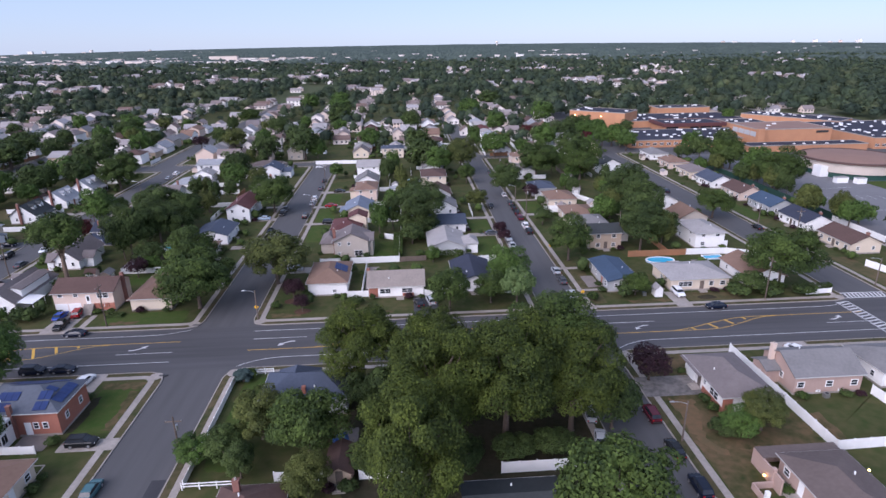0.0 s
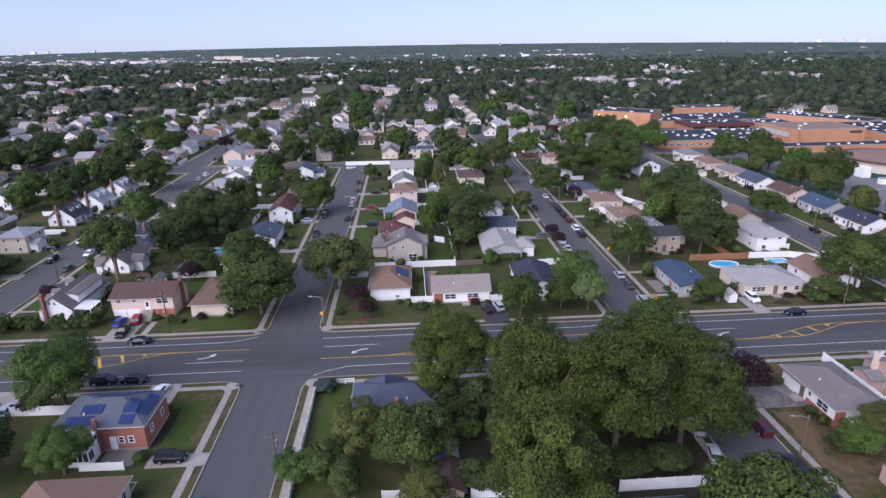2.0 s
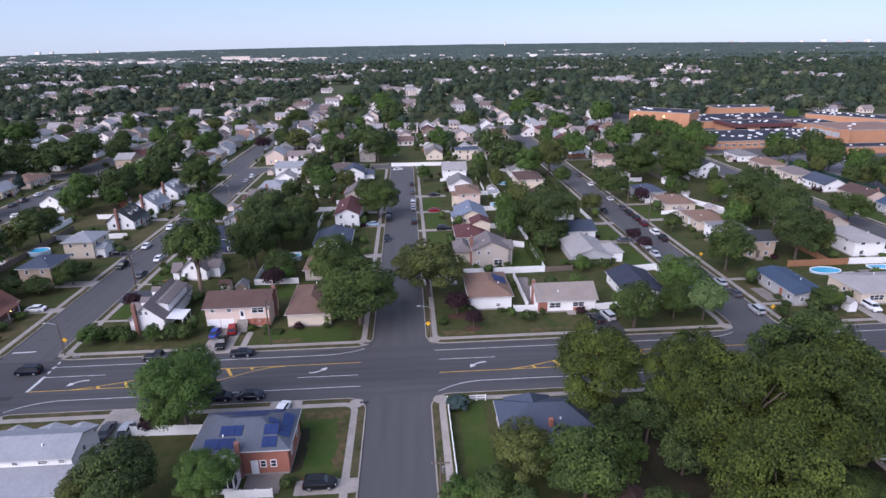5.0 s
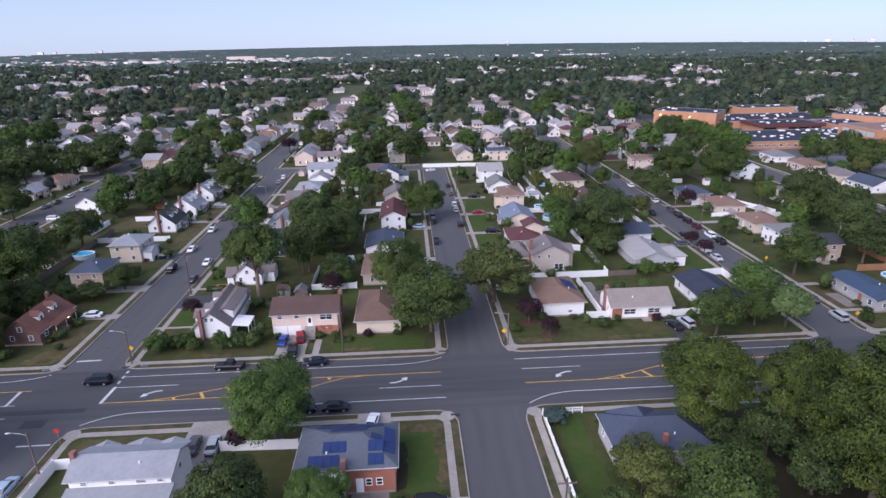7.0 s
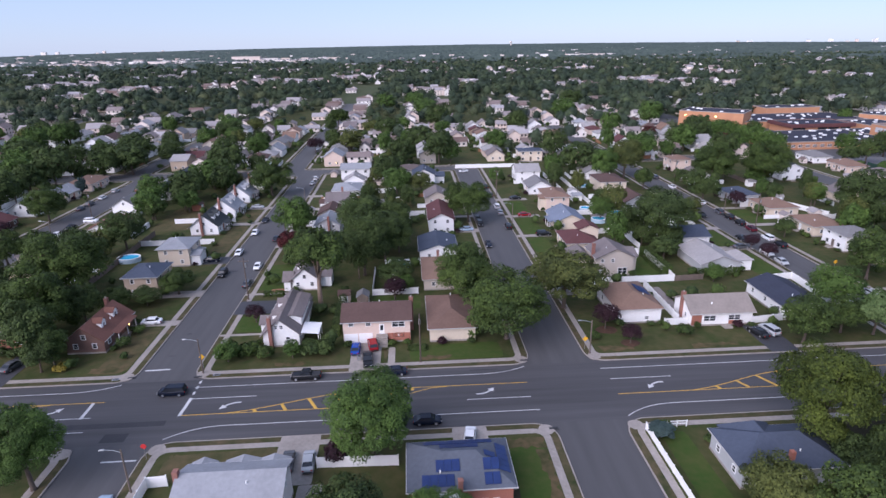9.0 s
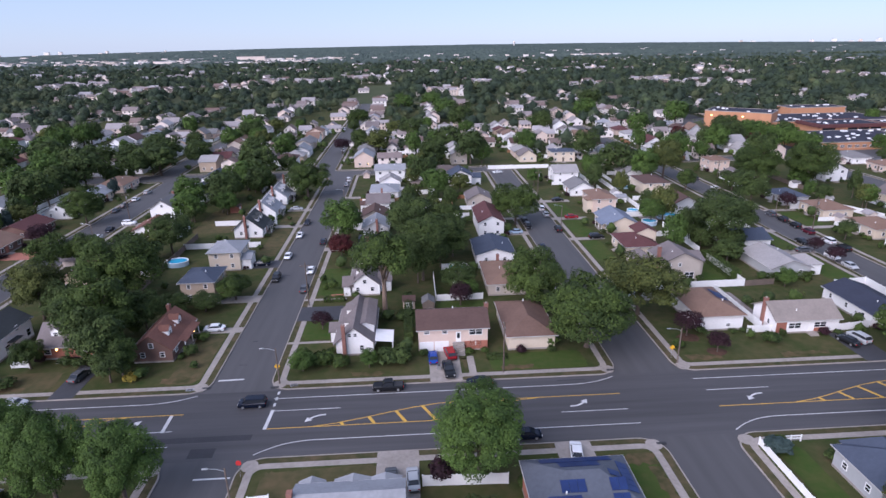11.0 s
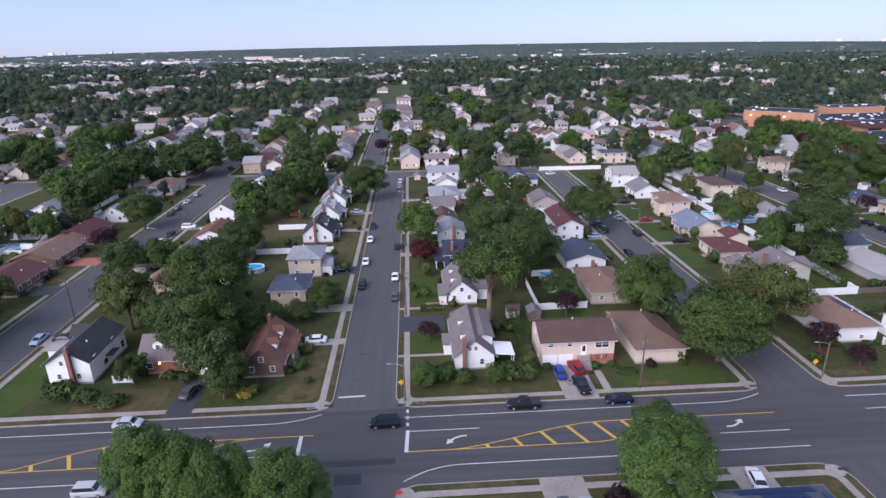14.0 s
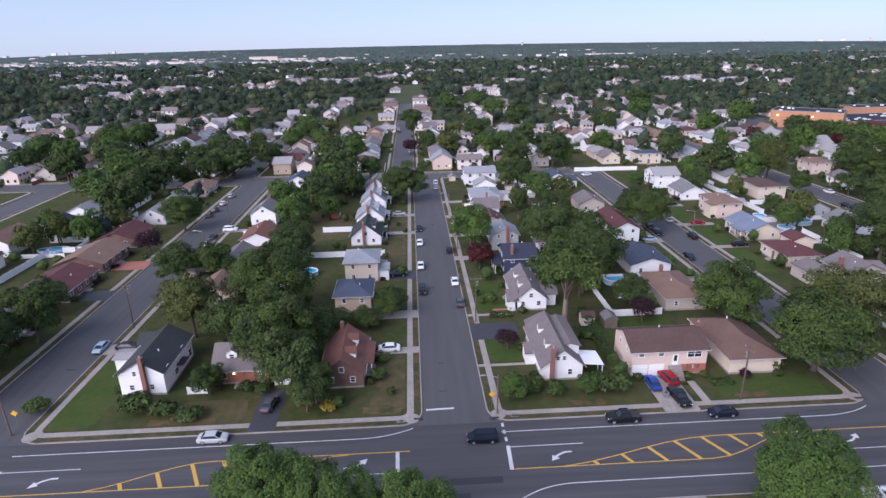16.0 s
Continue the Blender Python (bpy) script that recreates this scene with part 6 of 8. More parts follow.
# rows that carry on the street grid to the north and west
for sx in range(-9, 7):
    for side in (-14, 14):
        cx = -122 + 72 * sx + side
        yy = 434.0 if -411 < cx < 110 else 300.0
        while yy < 1150:
            p = 0.8 if cx < 110 else (0.3 if yy > 480 else 0.0)
            if yy > 450 and (cx < -190 or cx > -60):
                p = (0.55 if yy < 540 else 0.3) if cx < -190 else 0.55
            if yy > 625:
                p *= 0.22
            if hr.random() < p:
                places.append((cx + hr.uniform(-2, 2), yy, hr.uniform(8, 13), hr.uniform(7, 9), hr.choice((3, 3, 5.2)), hr.uniform(1.8, 3.2), hr.choice((0, math.pi / 2))))
            yy += hr.uniform(13, 17)
# back houses and garages between the rows
taken = list(spots)
for i in range(2600):
    xx, yy = hr.uniform(-405, 98), hr.uniform(300, 436)
    if -52 < xx < -28 and yy < 345 or any(a - 5 < xx < a + 15 for a in (-341, -269, -199, -127.2, 24.4)) or any((xx - hx) ** 2 + (yy - hy) ** 2 < 150 for hx, hy in taken):
        continue
    taken.append((xx, yy))
    places.append((xx, yy, hr.uniform(6, 11), hr.uniform(5, 8), hr.choice((2.6, 3, 3, 4.8)), hr.uniform(1.4, 2.6), hr.choice((0, math.pi / 2))))
for i in range(420):
    yy = hr.uniform(1000, 2000)
    xx = hr.uniform(-0.85, 0.75) * yy
    places.append((xx, yy, hr.uniform(9, 18), hr.uniform(8, 12), hr.uniform(6, 10), hr.uniform(2, 4), hr.uniform(0, 3)))
for cx, cy, r in CLEARINGS:
    for i in range(int(r * 0.55)):
        places.append((cx + hr.uniform(-0.9, 0.9) * r, cy - 30 + hr.uniform(-1.2, 1.6) * r, hr.uniform(9, 13), hr.uniform(7, 10), hr.choice((3.5, 5.5, 6)), hr.uniform(2, 3.2), hr.choice((0, 1.57, 0.1))))
far_houses(places)


def garden_spots(n):
    xs, ys = [], []
    near = [p for p in taken if 116 < p[1] < 436]
    while len(xs) < n:
        hx, hy = hr.choice(near)
        turn, away = hr.uniform(0, 6.283), hr.uniform(7.6, 13)
        x, y = hx + away * math.cos(turn), hy + away * math.sin(turn)
        if y < 119 or any(a - 1.5 < x < b + 1.5 for a, b in STREETS) and y < 300 or any((x - a) ** 2 + (y - b) ** 2 < 52 for a, b in near if abs(y - b) < 8):
            continue
        xs.append(x)
        ys.append(y)
    return np.array(xs), np.array(ys)


far_crowns(420, garden_spots, 60, 0.28, "green", "garden_planting", "low green bushes in back gardens", None, 0.7, 2.0)
far_crowns(420, garden_spots, 60, 0.28, "dark", "garden_planting", "low dark bushes in back gardens", None, 0.7, 2.2)


def far_fences(name, mat, count, label):
    s = Shape()
    k = 0
    while k < count:
        hx, hy = hr.choice(taken)
        if hy < 178 or hx > 100:
            continue
        hx, hy = hx + hr.uniform(-0.5, 0.5), hy + hr.uniform(-0.5, 0.5)
        if hr.random() < 0.5:
            x0, x1, y0 = hx - 7, hx + hr.uniform(2, 9), hy + hr.choice((-7.3, 7.3))
            if not any(a - 3 < q < b + 3 for a, b in list(STREETS) + [(c, c + 10) for c in (-341, -269, -199, -127.2)] for q in (x0, x1, (x0 + x1) / 2)):
                s.box(x0, x1, y0, y0 + 0.08, 0, hr.uniform(1.4, 2.0))
        else:
            x0, y0 = hx + hr.choice((-9.5, 9.5)), hy - 7
            if not any(a - 3 < x0 < b + 3 for a, b in list(STREETS) + [(c, c + 10) for c in (-341, -269, -199, -127.2)]):
                s.box(x0, x0 + 0.08, y0, y0 + 13, 0, hr.uniform(1.4, 2.0))
        k += 1
    return tagged(put(name, s.mesh(name, mat)), label, "fences", kind="stuff")


far_fences("garden_fences", VINYL, 270, "white vinyl fences between far gardens")
far_fences("garden_fences", WOOD_FENCE, 70, "cedar board fences between far gardens")
shed_x, shed_y = garden_spots(90)
far_houses([(x, y, hr.uniform(2.2, 3.4), hr.uniform(2.0, 2.8), 2.0, hr.uniform(0.5, 0.9), hr.choice((0, math.pi / 2))) for x, y in zip(shed_x, shed_y) if y > 150], "garden_sheds", "small pale sheds in back gardens")
# pale shops and sheds near the western horizon
shops = []
for i in range(170):
    yy = hr.uniform(1750, 2350)
    xx = hr.uniform(-0.80, -0.14) * yy
    shops.append((xx, yy, hr.uniform(12, 48), hr.uniform(10, 26), hr.uniform(11, 16), 0.5, hr.uniform(-0.2, 0.2)))
shops.append((-600, 2090, 90, 40, 24, 0.5, 0.1))
shops.append((-535, 2110, 70, 40, 17, 0.5, 0.1))
for i in range(14):
    shops.append((545 + hr.uniform(-70, 90), 2000 + hr.uniform(-20, 20), 25, 15, 15, 0.5, 0))
for i in range(150):   # scattered large buildings that rise over the trees
    yy = hr.uniform(1900, 4600)
    xx = hr.uniform(-0.84, 0.8) * yy
    shops.append((xx, yy, hr.uniform(8, 34), hr.uniform(10, 24), 12 + 30 * min(1, max(0, (yy - 2600) / 2200)) ** 2 + hr.uniform(0, 4), 0.5, hr.uniform(-0.2, 0.2)))
far_houses(shops, "far_shops", "pale shop buildings near the horizon")

# ---- driveways, paths and yards ----
PALE = CONCRETE
STAINED = material("stained_driveway", (0.235, 0.215, 0.20), 0.9, (0.075, 0.070, 0.068), 1.2, 0.35, 1.0, 0.2, 20)
for x0, x1, y0, y1, mat, lab in (
        (-79.0, -73.3, 113.9, 124.2, PALE, "wide pale concrete driveway"), (-71.9, -70.6, 115.8, 122.0, PALE, "curved concrete front path"),
        (0.6, 6.2, 113.9, 124.6, DRIVE_DARK, "dark sealed driveway"), (60.2, 63.8, 113.9, 122.0, PALE, "concrete driveway"),
        (-106.8, -97.2, 139.6, 146.6, DRIVE_DARK, "dark sealed driveway"), (-106.8, -97.0, 150.0, 151.0, PALE, "concrete garden path"),
        (-106.8, -97.6, 129.6, 130.4, PALE, "narrow concrete front path"), (-126.4, -117.4, 135.6, 138.0, PALE, "pale concrete driveway"),
        (-127.0, -117.4, 150.4, 154.2, PALE, "concrete driveway"), (-126.0, -117.4, 172.2, 177.8, DRIVE_DARK, "dark sealed driveway"),
        (-144.0, -139.8, 113.9, 125.0, DRIVE_DARK, "dark sealed driveway"), (-199.0, -189.7, 166.0, 171.8, DRIVE_DARK, "dark sealed driveway"),
        (-198.5, -189.7, 185.6, 192.0, BRICK_RED, "red paved driveway"), (39.2, 49.1, 80.4, 86.4, STAINED, "stained grey driveway in front of a garage"), (71.4, 77.4, 88.0, 96.1, PALE, "wide concrete driveway"), (40.0, 46.0, 124.4, 125.5, PALE, "concrete garden path"),
        (-54.0, -45.6, 74.2, 77.0, PALE, "concrete driveway"), (-61.5, -56.2, 89.6, 96.1, PALE, "concrete driveway"),
        (-87.4, -81.4, 85.6, 96.1, PALE, "wide pale concrete driveway"), (-83.1, -79.8, 72.0, 85.5, PALE, "pale concrete side drive"), (-34.4, -26.0, 143.0, 147.0, PALE, "concrete driveway"),
        (-34.6, -24.0, 186.0, 188.2, PALE, "concrete driveway"), (-34.6, -23.0, 207.0, 209.6, PALE, "concrete driveway"), (-34.6, -23.0, 229.0, 232.0, PALE, "concrete driveway"),
        (-53.0, -45.6, 192.6, 195.8, PALE, "concrete driveway"), (-54.6, -45.6, 209.0, 211.2, PALE, "concrete driveway"),
        (-53.0, -45.6, 164.0, 167.0, PALE, "concrete driveway"), (18.6, 29.2, 168.5, 171.5, PALE, "concrete driveway"), (18.0, 29.2, 187.0, 189.5, PALE, "concrete driveway"),
        (39.2, 50.0, 189.0, 191.4, PALE, "concrete driveway"), (39.2, 50.0, 208.5, 210.6, PALE, "concrete driveway"), (39.2, 46.0, 138.6, 140.0, PALE, "concrete garden path"),
        (-126.5, -117.4, 208.0, 211.0, PALE, "concrete driveway"), (-126.5, -117.4, 227.5, 230.5, PALE, "concrete driveway"), (-106.8, -97.0, 184.0, 187.0, PALE, "concrete driveway"),
        (-106.8, -97.0, 204.0, 207.0, PALE, "concrete driveway"), (-106.8, -97.0, 224.0, 227.0, PALE, "concrete driveway"), (-106.8, -97.0, 243.0, 246.0, PALE, "concrete driveway"),
        (-178.1, -168.0, 140.0, 144.0, PALE, "concrete driveway"), (-178.1, -166.0, 190.0, 198.0, CONCRETE, "grey concrete driveway"), (-178.1, -168.0, 216.0, 219.0, PALE, "concrete driveway")):
    slab(x0, x1, y0, y1, mat, lab)
for x0, x1, y0, y1, mat, lab in (
        (-157.0, -145.4, 116.6, 122.8, DRY_LAWN, "patchy dry front lawn"), (-125.6, -120.0, 117.0, 135.0, DRY_LAWN, "dry browned front lawn"),
        (-125.8, -120.0, 181.0, 207.0, DRY_LAWN, "dry browned front lawn"), (-125.8, -120.0, 212.0, 226.0, DRY_LAWN, "dry browned front lawn"), (-152.0, -137.5, 205.0, 232.0, DRY_LAWN, "dry browned back yard"),
        (41.8, 45.5, 117.0, 138.0, DRY_LAWN, "dry browned front yard"), (64.0, 77.0, 116.6, 120.8, DRY_LAWN, "dry browned front lawn"),
        (-104.4, -97.4, 152.6, 170.0, GREEN_LAWN, "mown green front lawn"), (-104.4, -98.0, 131.0, 139.0, GREEN_LAWN, "mown green front lawn"),
        (-11.0, -3.2, 149.6, 166.0, GREEN_LAWN, "fenced mown green lawn"), (-68.0, -50.0, 116.6, 122.4, GREEN_LAWN, "mown green front lawn"),
        (-54.8, -48.2, 78.0, 92.8, GREEN_LAWN, "mown green side lawn"), (-30.6, -26.2, 68.0, 92.6, GREEN_LAWN, "mown green side lawn"), (-31.8, -10.0, 116.6, 123.0, LAWN, "patchy front lawn"),
        (-103.0, -86.5, 87.4, 93.4, DRY_LAWN, "dry browned front lawn"), (62.8, 78.0, 66.5, 78.0, LAWN, "patchy back lawn"), (51.0, 60.0, 65.0, 74.5, LAWN, "patchy back lawn"),
        (-31.8, -25.5, 188.6, 206.0, GREEN_LAWN, "mown green front lawn"), (-31.8, -25.5, 210.0, 228.0, GREEN_LAWN, "mown green front lawn"), (-31.8, -26.0, 168.0, 185.0, GREEN_LAWN, "mown green front lawn"),
        (20.0, 26.5, 172.0, 186.0, GREEN_LAWN, "mown green front lawn"), (20.0, 26.5, 150.0, 166.0, GREEN_LAWN, "mown green front lawn"), (42.0, 49.0, 192.0, 207.0, GREEN_LAWN, "mown green front lawn"),
        (114.5, 120.0, 176.0, 200.0, GREEN_LAWN, "mown green front lawn"), (114.5, 120.0, 120.0, 140.0, DRY_LAWN, "dry browned front lawn"), (-197.0, -192.5, 173.5, 184.5, DRY_LAWN, "dry browned front lawn"),
        (-176.0, -168.5, 117.0, 138.0, GREEN_LAWN, "mown green front lawn"), (-72.9, -71.95, 116.6, 121.5, DRY_LAWN, "small dry lawn strip"), (-82.0, -77.5, 136.0, 146.5, GREEN_LAWN, "mown green back lawn"),
        (-76.0, -65.0, 139.0, 146.6, GREEN_LAWN, "mown green back lawn"), (77.5, 84.0, 158.0, 172.0, LAWN, "patchy back lawn")):
    yard = random.Random(int(x0 * 31 + y0 * 17))
    edge = [(px + yard.uniform(-0.35, 0.35), py + yard.uniform(-0.35, 0.35)) for px, py in rounded(x0, x1, y0, y1, min(1.6, (x1 - x0) / 2.2, (y1 - y0) / 2.2), 6)]
    structure("lawn", Shape().prism(edge, GROUND - 0.1, GROUND + 0.006), mat, lab, "lawn")


def oval(cx, cy, a, b, n=28):
    return [(cx + a * math.cos(2 * math.pi * i / n), cy + b * math.sin(2 * math.pi * i / n)) for i in range(n)]


def ragged(points, seed, amp=0.6):
    """An outline with uneven, worn edges."""
    rng, out = random.Random(seed), []
    for (xa, ya), (xb, yb) in zip(points, points[1:] + points[:1]):
        n = max(1, int(math.hypot(xb - xa, yb - ya) / 0.9))
        out += [(xa + (xb - xa) * i / n + rng.uniform(-amp, amp), ya + (yb - ya) * i / n + rng.uniform(-amp, amp)) for i in range(n)]
    return out


for seed, points in enumerate((((42.2, 79.6), (46.4, 79.2), (46.0, 76.5), (44.6, 73.0), (43.8, 69.0), (45.4, 66.6), (45.0, 65.0), (43.4, 66.4), (42.4, 70.0)),
                               ((47.6, 66.4), (55.4, 67.4), (55.4, 66.2), (50.0, 65.4)))):
    structure("bare_ground", Shape().prism(ragged(list(points), seed), GROUND - 0.1, GROUND + 0.019 + 0.003 * seed), DIRT, "worn brown earth in a front yard", "bare ground")
structure("bare_ground", Shape().prism(ragged([(41.7, 80.4), (48.4, 80.4), (48.6, 74.6), (60.8, 74.4), (60.8, 64.4), (47.4, 64.4), (47.2, 57.0), (41.7, 57.0)], 9, 0.2), GROUND - 0.1, GROUND + 0.012), WORN, "patchy worn yard with brown earth", "bare ground")
structure("bare_ground", Shape().prism(ragged([(41.7, 86.6), (48.4, 86.6), (60.4, 89.0), (60.4, 93.4), (41.7, 93.4)], 10, 0.2), GROUND - 0.1, GROUND + 0.012), WORN, "patchy worn yard with brown earth", "bare ground")
for seed, (x0, x1, y0, y1) in enumerate(((-55.0, -48.0, 90.6, 92.9), (-49.4, -48.0, 79.0, 90.0), (62.0, 64.6, 67.0, 74.0), (50.0, 60.0, 116.8, 118.4), (-127.0, -121.0, 116.8, 119.0), (-66.0, -60.0, 116.8, 118.2), (-31.0, -25.0, 117.0, 118.6),
                                         (-93.0, -87.0, 116.8, 118.0), (-13.0, -4.0, 116.8, 118.4), (-160.0, -150.0, 116.8, 118.2))):
    structure("bare_ground", Shape().prism(ragged([(x0, y0), (x1, y0), (x1, y1), (x0, y1)], seed + 20, 0.45), GROUND - 0.1, GROUND + 0.0125), WORN, "browned grass at a lawn's edge", "bare ground")
MULCH = material("reddish_mulch", (0.105, 0.060, 0.042), 0.95, (0.055, 0.036, 0.026), 2.5, 0.4, 1.0, 0.7, 8, gloss=0.1)
# colour of real mulch beds, used also for painted tree shade
MULCH_AND_SHADE = material("mulch_and_oak_shade", (0.050, 0.042, 0.028), 0.95, (0.026, 0.028, 0.016), 1.4, 0.25, 1.0, 0.7, 6, gloss=0.1)
# dark sheet over the lawn: the oaks' shade put into the ground colour
structure("ground_cover", Shape().prism(rounded(-10.5, 27.5, 57.5, 92.5, 6.0, 6), GROUND - 0.1, GROUND + 0.011), MULCH_AND_SHADE, "dark ground sheet painted as shade under old oaks", "ground cover")
structure("ground_cover", Shape().prism(ragged([(-55.2, 78.6), (-53.7, 78.8), (-53.6, 88.6), (-55.2, 88.6)], 41, 0.3), GROUND - 0.1, GROUND + 0.014), MULCH_AND_SHADE, "dark mulch bed beside a brick house", "ground cover")
structure("ground_cover", Shape().prism(ragged(oval(69.1, 118.3, 2.2, 1.2, 10), 42, 0.15), GROUND - 0.1, GROUND + 0.018), MULCH_AND_SHADE, "round mulched flower bed in a lawn", "ground cover")
for x, y, r in ((-24.6, 119.5, 1.9), (-27.5, 125.4, 2.2)):
    structure("ground_cover", Shape().prism(ragged(oval(x, y, r, r * 0.8, 12), int(x), 0.15), GROUND - 0.1, GROUND + 0.018), MULCH, "reddish brown mulch round a small tree", "ground cover")
PATIO = material("grey_paving", (0.23, 0.195, 0.178), 0.9, (0.16, 0.145, 0.135), 3, 0.4, 0.9, 0.2, 12)
for x0, x1, y0, y1, lab in ((-61.0, -56.0, 74.8, 79.0, "grey paved patio"), (-11.6, -8.8, 69.6, 76.4, "brown paved garden patio"), (-11.2, -8.0, 128.0, 145.5, "grey paved side yard"), (-6.0, 2.0, 203.0, 215.0, "paved patio round a pool"), (76.6, 81.0, 136.0, 142.0, "paved patio"), (43.4, 46.6, 126.4, 133.6, "worn reddish paved patio")):
    slab(x0, x1, y0, y1, PATIO, lab, "patio", 0.03, "patio")
slab(-97.4, -95.6, 152.6, 158.0, BRICK_RED, "red brick garden path", "path", 0.03, "path")
slab(-101.0, -97.4, 152.0, 153.2, BRICK_RED, "red brick garden path", "path", 0.034, "path")
for x0, x1, y0, y1 in ((-57.2, -53.7, 71.4, 71.6), (-53.9, -53.7, 65.2, 71.4)):
    slab(x0, x1, y0, y1, PALE, "pale concrete edging of a lawn", "edging", 0.06, "edging", 0.05)
# concrete corner pads
for (xa, xb) in STREETS:
    for x, s in ((xa, -1), (xb, 1)):
        for y, q in ((ROAD_N, 1), (ROAD_S, -1)):
            cx0, cx1 = sorted((x + s * 0.5, x + s * 2.9))
            cy0, cy1 = sorted((y + q * 0.5, y + q * 2.9))
            slab(cx0, cx1, cy0, cy1, CONCRETE, "concrete corner of the pavement", "pavement", 0.017, "pavement", 1.1)


# ---- fences ----
def fence(points, h=1.8, mat=None, label="white vinyl privacy fence", step=2.4):
    mat = mat or VINYL
    base = thing("fence", label, "fence")
    for (xa, ya), (xb, yb) in zip(points, points[1:]):
        n = max(1, round(math.hypot(xb - xa, yb - ya) / step))
        ang = math.atan2(yb - ya, xb - xa)
        seg = math.hypot(xb - xa, yb - ya) / n
        key = (round(seg, 2), h, mat.name)
        if key not in _panels:
            k = max(2, int(seg / 0.3))
            front, back = [], []
            for i in range(k):
                xa_, xb_ = 0.06 + (seg - 0.12) * i / k, 0.06 + (seg - 0.12) * (i + 1) / k - 0.015
                front += [(xa_, -0.025), (xb_, -0.025), (xb_ + 0.004, -0.012), (xb_ + 0.011, -0.012)]
            p = Shape().prism(front + [(seg - 0.06, 0.025), (0.06, 0.025)], 0.05, h)
            q = Shape().box(-0.065, 0.065, -0.065, 0.065, -0.1, h + 0.06).box(-0.085, 0.085, -0.085, 0.085, h + 0.06, h + 0.11)
            _panels[key] = (p.mesh("fence_panel", mat), q.mesh("fence_post", mat))
        pm, qm = _panels[key]
        for i in range(n):
            m = pose(xa + (xb - xa) * i / n, ya + (yb - ya) * i / n, GROUND, 0, 0, math.degrees(ang))
            put("fence_panel", pm, base, m)
            put("fence_post", qm, base, m)
        put("fence_post", qm, base, pose(xb, yb, GROUND))
    return base


_panels = {}
fence([(-24.3, 148.4), (-2.8, 148.7), (-2.8, 166.8), (-7.4, 169.2)])
fence([(-11.6, 127.2), (-11.5, 146.0)])
fence([(-15.0, 126.2), (-11.7, 126.2), (-10.1, 126.2)], 1.6)
fence([(3.3, 125.4), (10.4, 126.2)], 1.6)
fence([(17.5, 146.2), (26.0, 147.2), (25.0, 125.0), (20.2, 125.2)])
fence([(-76.4, 161.3), (-76.4, 147.1), (-65.6, 147.3)], 1.6)
fence([(-32.0, 93.4), (-31.9, 65.2)], 1.2)
fence([(60.8, 93.6), (61.1, 65.0), (74.0, 65.4)])
fence([(76.9, 78.0), (78.0, 66.0)])
fence([(77.2, 146.0), (88.4, 145.6), (95.0, 142.4)])
fence([(60.6, 145.8), (77.0, 145.8)], 1.8, WOOD_FENCE, "reddish cedar board fence")
fence([(-103.4, 72.0), (-103.4, 86.6), (-100.8, 86.8)])
fence([(-81.0, 88.8), (-69.6, 88.4)])
fence([(-62.8, 74.4), (-56.6, 74.2)], 1.4)
fence([(-45.2, 290.0), (-17.0, 289.4)])
fence([(-89.0, 245.4), (-72.0, 247.0), (-74.0, 256.0)])
fence([(-79.0, 271.0), (-74.5, 271.0), (-74.5, 262.0), (-69.0, 262.0)])
fence([(51.4, 213.3), (64.0, 211.0), (70.5, 196.0)])
fence([(-2.6, 148.6), (4.6, 149.0)], 1.5, GREY_WOOD, "weathered brown board fence")
fence([(5.0, 90.4), (13.5, 88.0)], 1.8)
fence([(11.8, 64.4), (24.2, 64.4)], 1.9)
fence([(-19.7, 65.4), (-13.0, 65.0)], 1.6)
fence([(-8.0, 64.8), (-2.0, 64.6)], 1.6)
fence([(-228.0, 211.0), (-215.0, 211.0), (-215.0, 200.5)])
fence([(-156.6, 125.0), (-153.4, 125.0)], 1.4)
fence([(-142.4, 126.6), (-139.4, 126.6)], 1.4)
fence([(-228.5, 197.6), (-216.5, 197.6)], 1.2)
fence([(-222.0, 176.0), (-222.0, 200.0)], 1.8)
fence([(92.5, 117.2), (99.0, 117.8)], 1.2)
fence([(119.5, 133.0), (121.0, 128.0)], 1.8)
fence([(139.0, 150.0), (139.0, 172.0)], 1.8)
GREEN_MESH = material("green_windscreen_mesh", (0.012, 0.05, 0.035), 0.8, (0.01, 0.035, 0.025), 2, 0.3, 0.8)
fence([(140.0, 172.0), (140.5, 268.0)], 2.2, GREEN_MESH, "dark green screened fence of a school lot", 3.2)
for xa, xb, y in ((-30.2, -25.6, 93.6), (-32.0, -25.0, 64.8)):
    rail = thing("rail_fence", "white two-rail ranch fence", "fence")
    for i in range(4):
        px = xa + (xb - xa) * i / 3
        part("fence_post", Shape().box(px - 0.07, px + 0.07, y - 0.07, y + 0.07, 0, GROUND + 1.2), VINYL, rail)
    for z in (0.5, 0.95):
        part("fence_rail", Shape().box(xa, xb, y - 0.03, y + 0.03, GROUND + z, GROUND + z + 0.16), VINYL, rail)
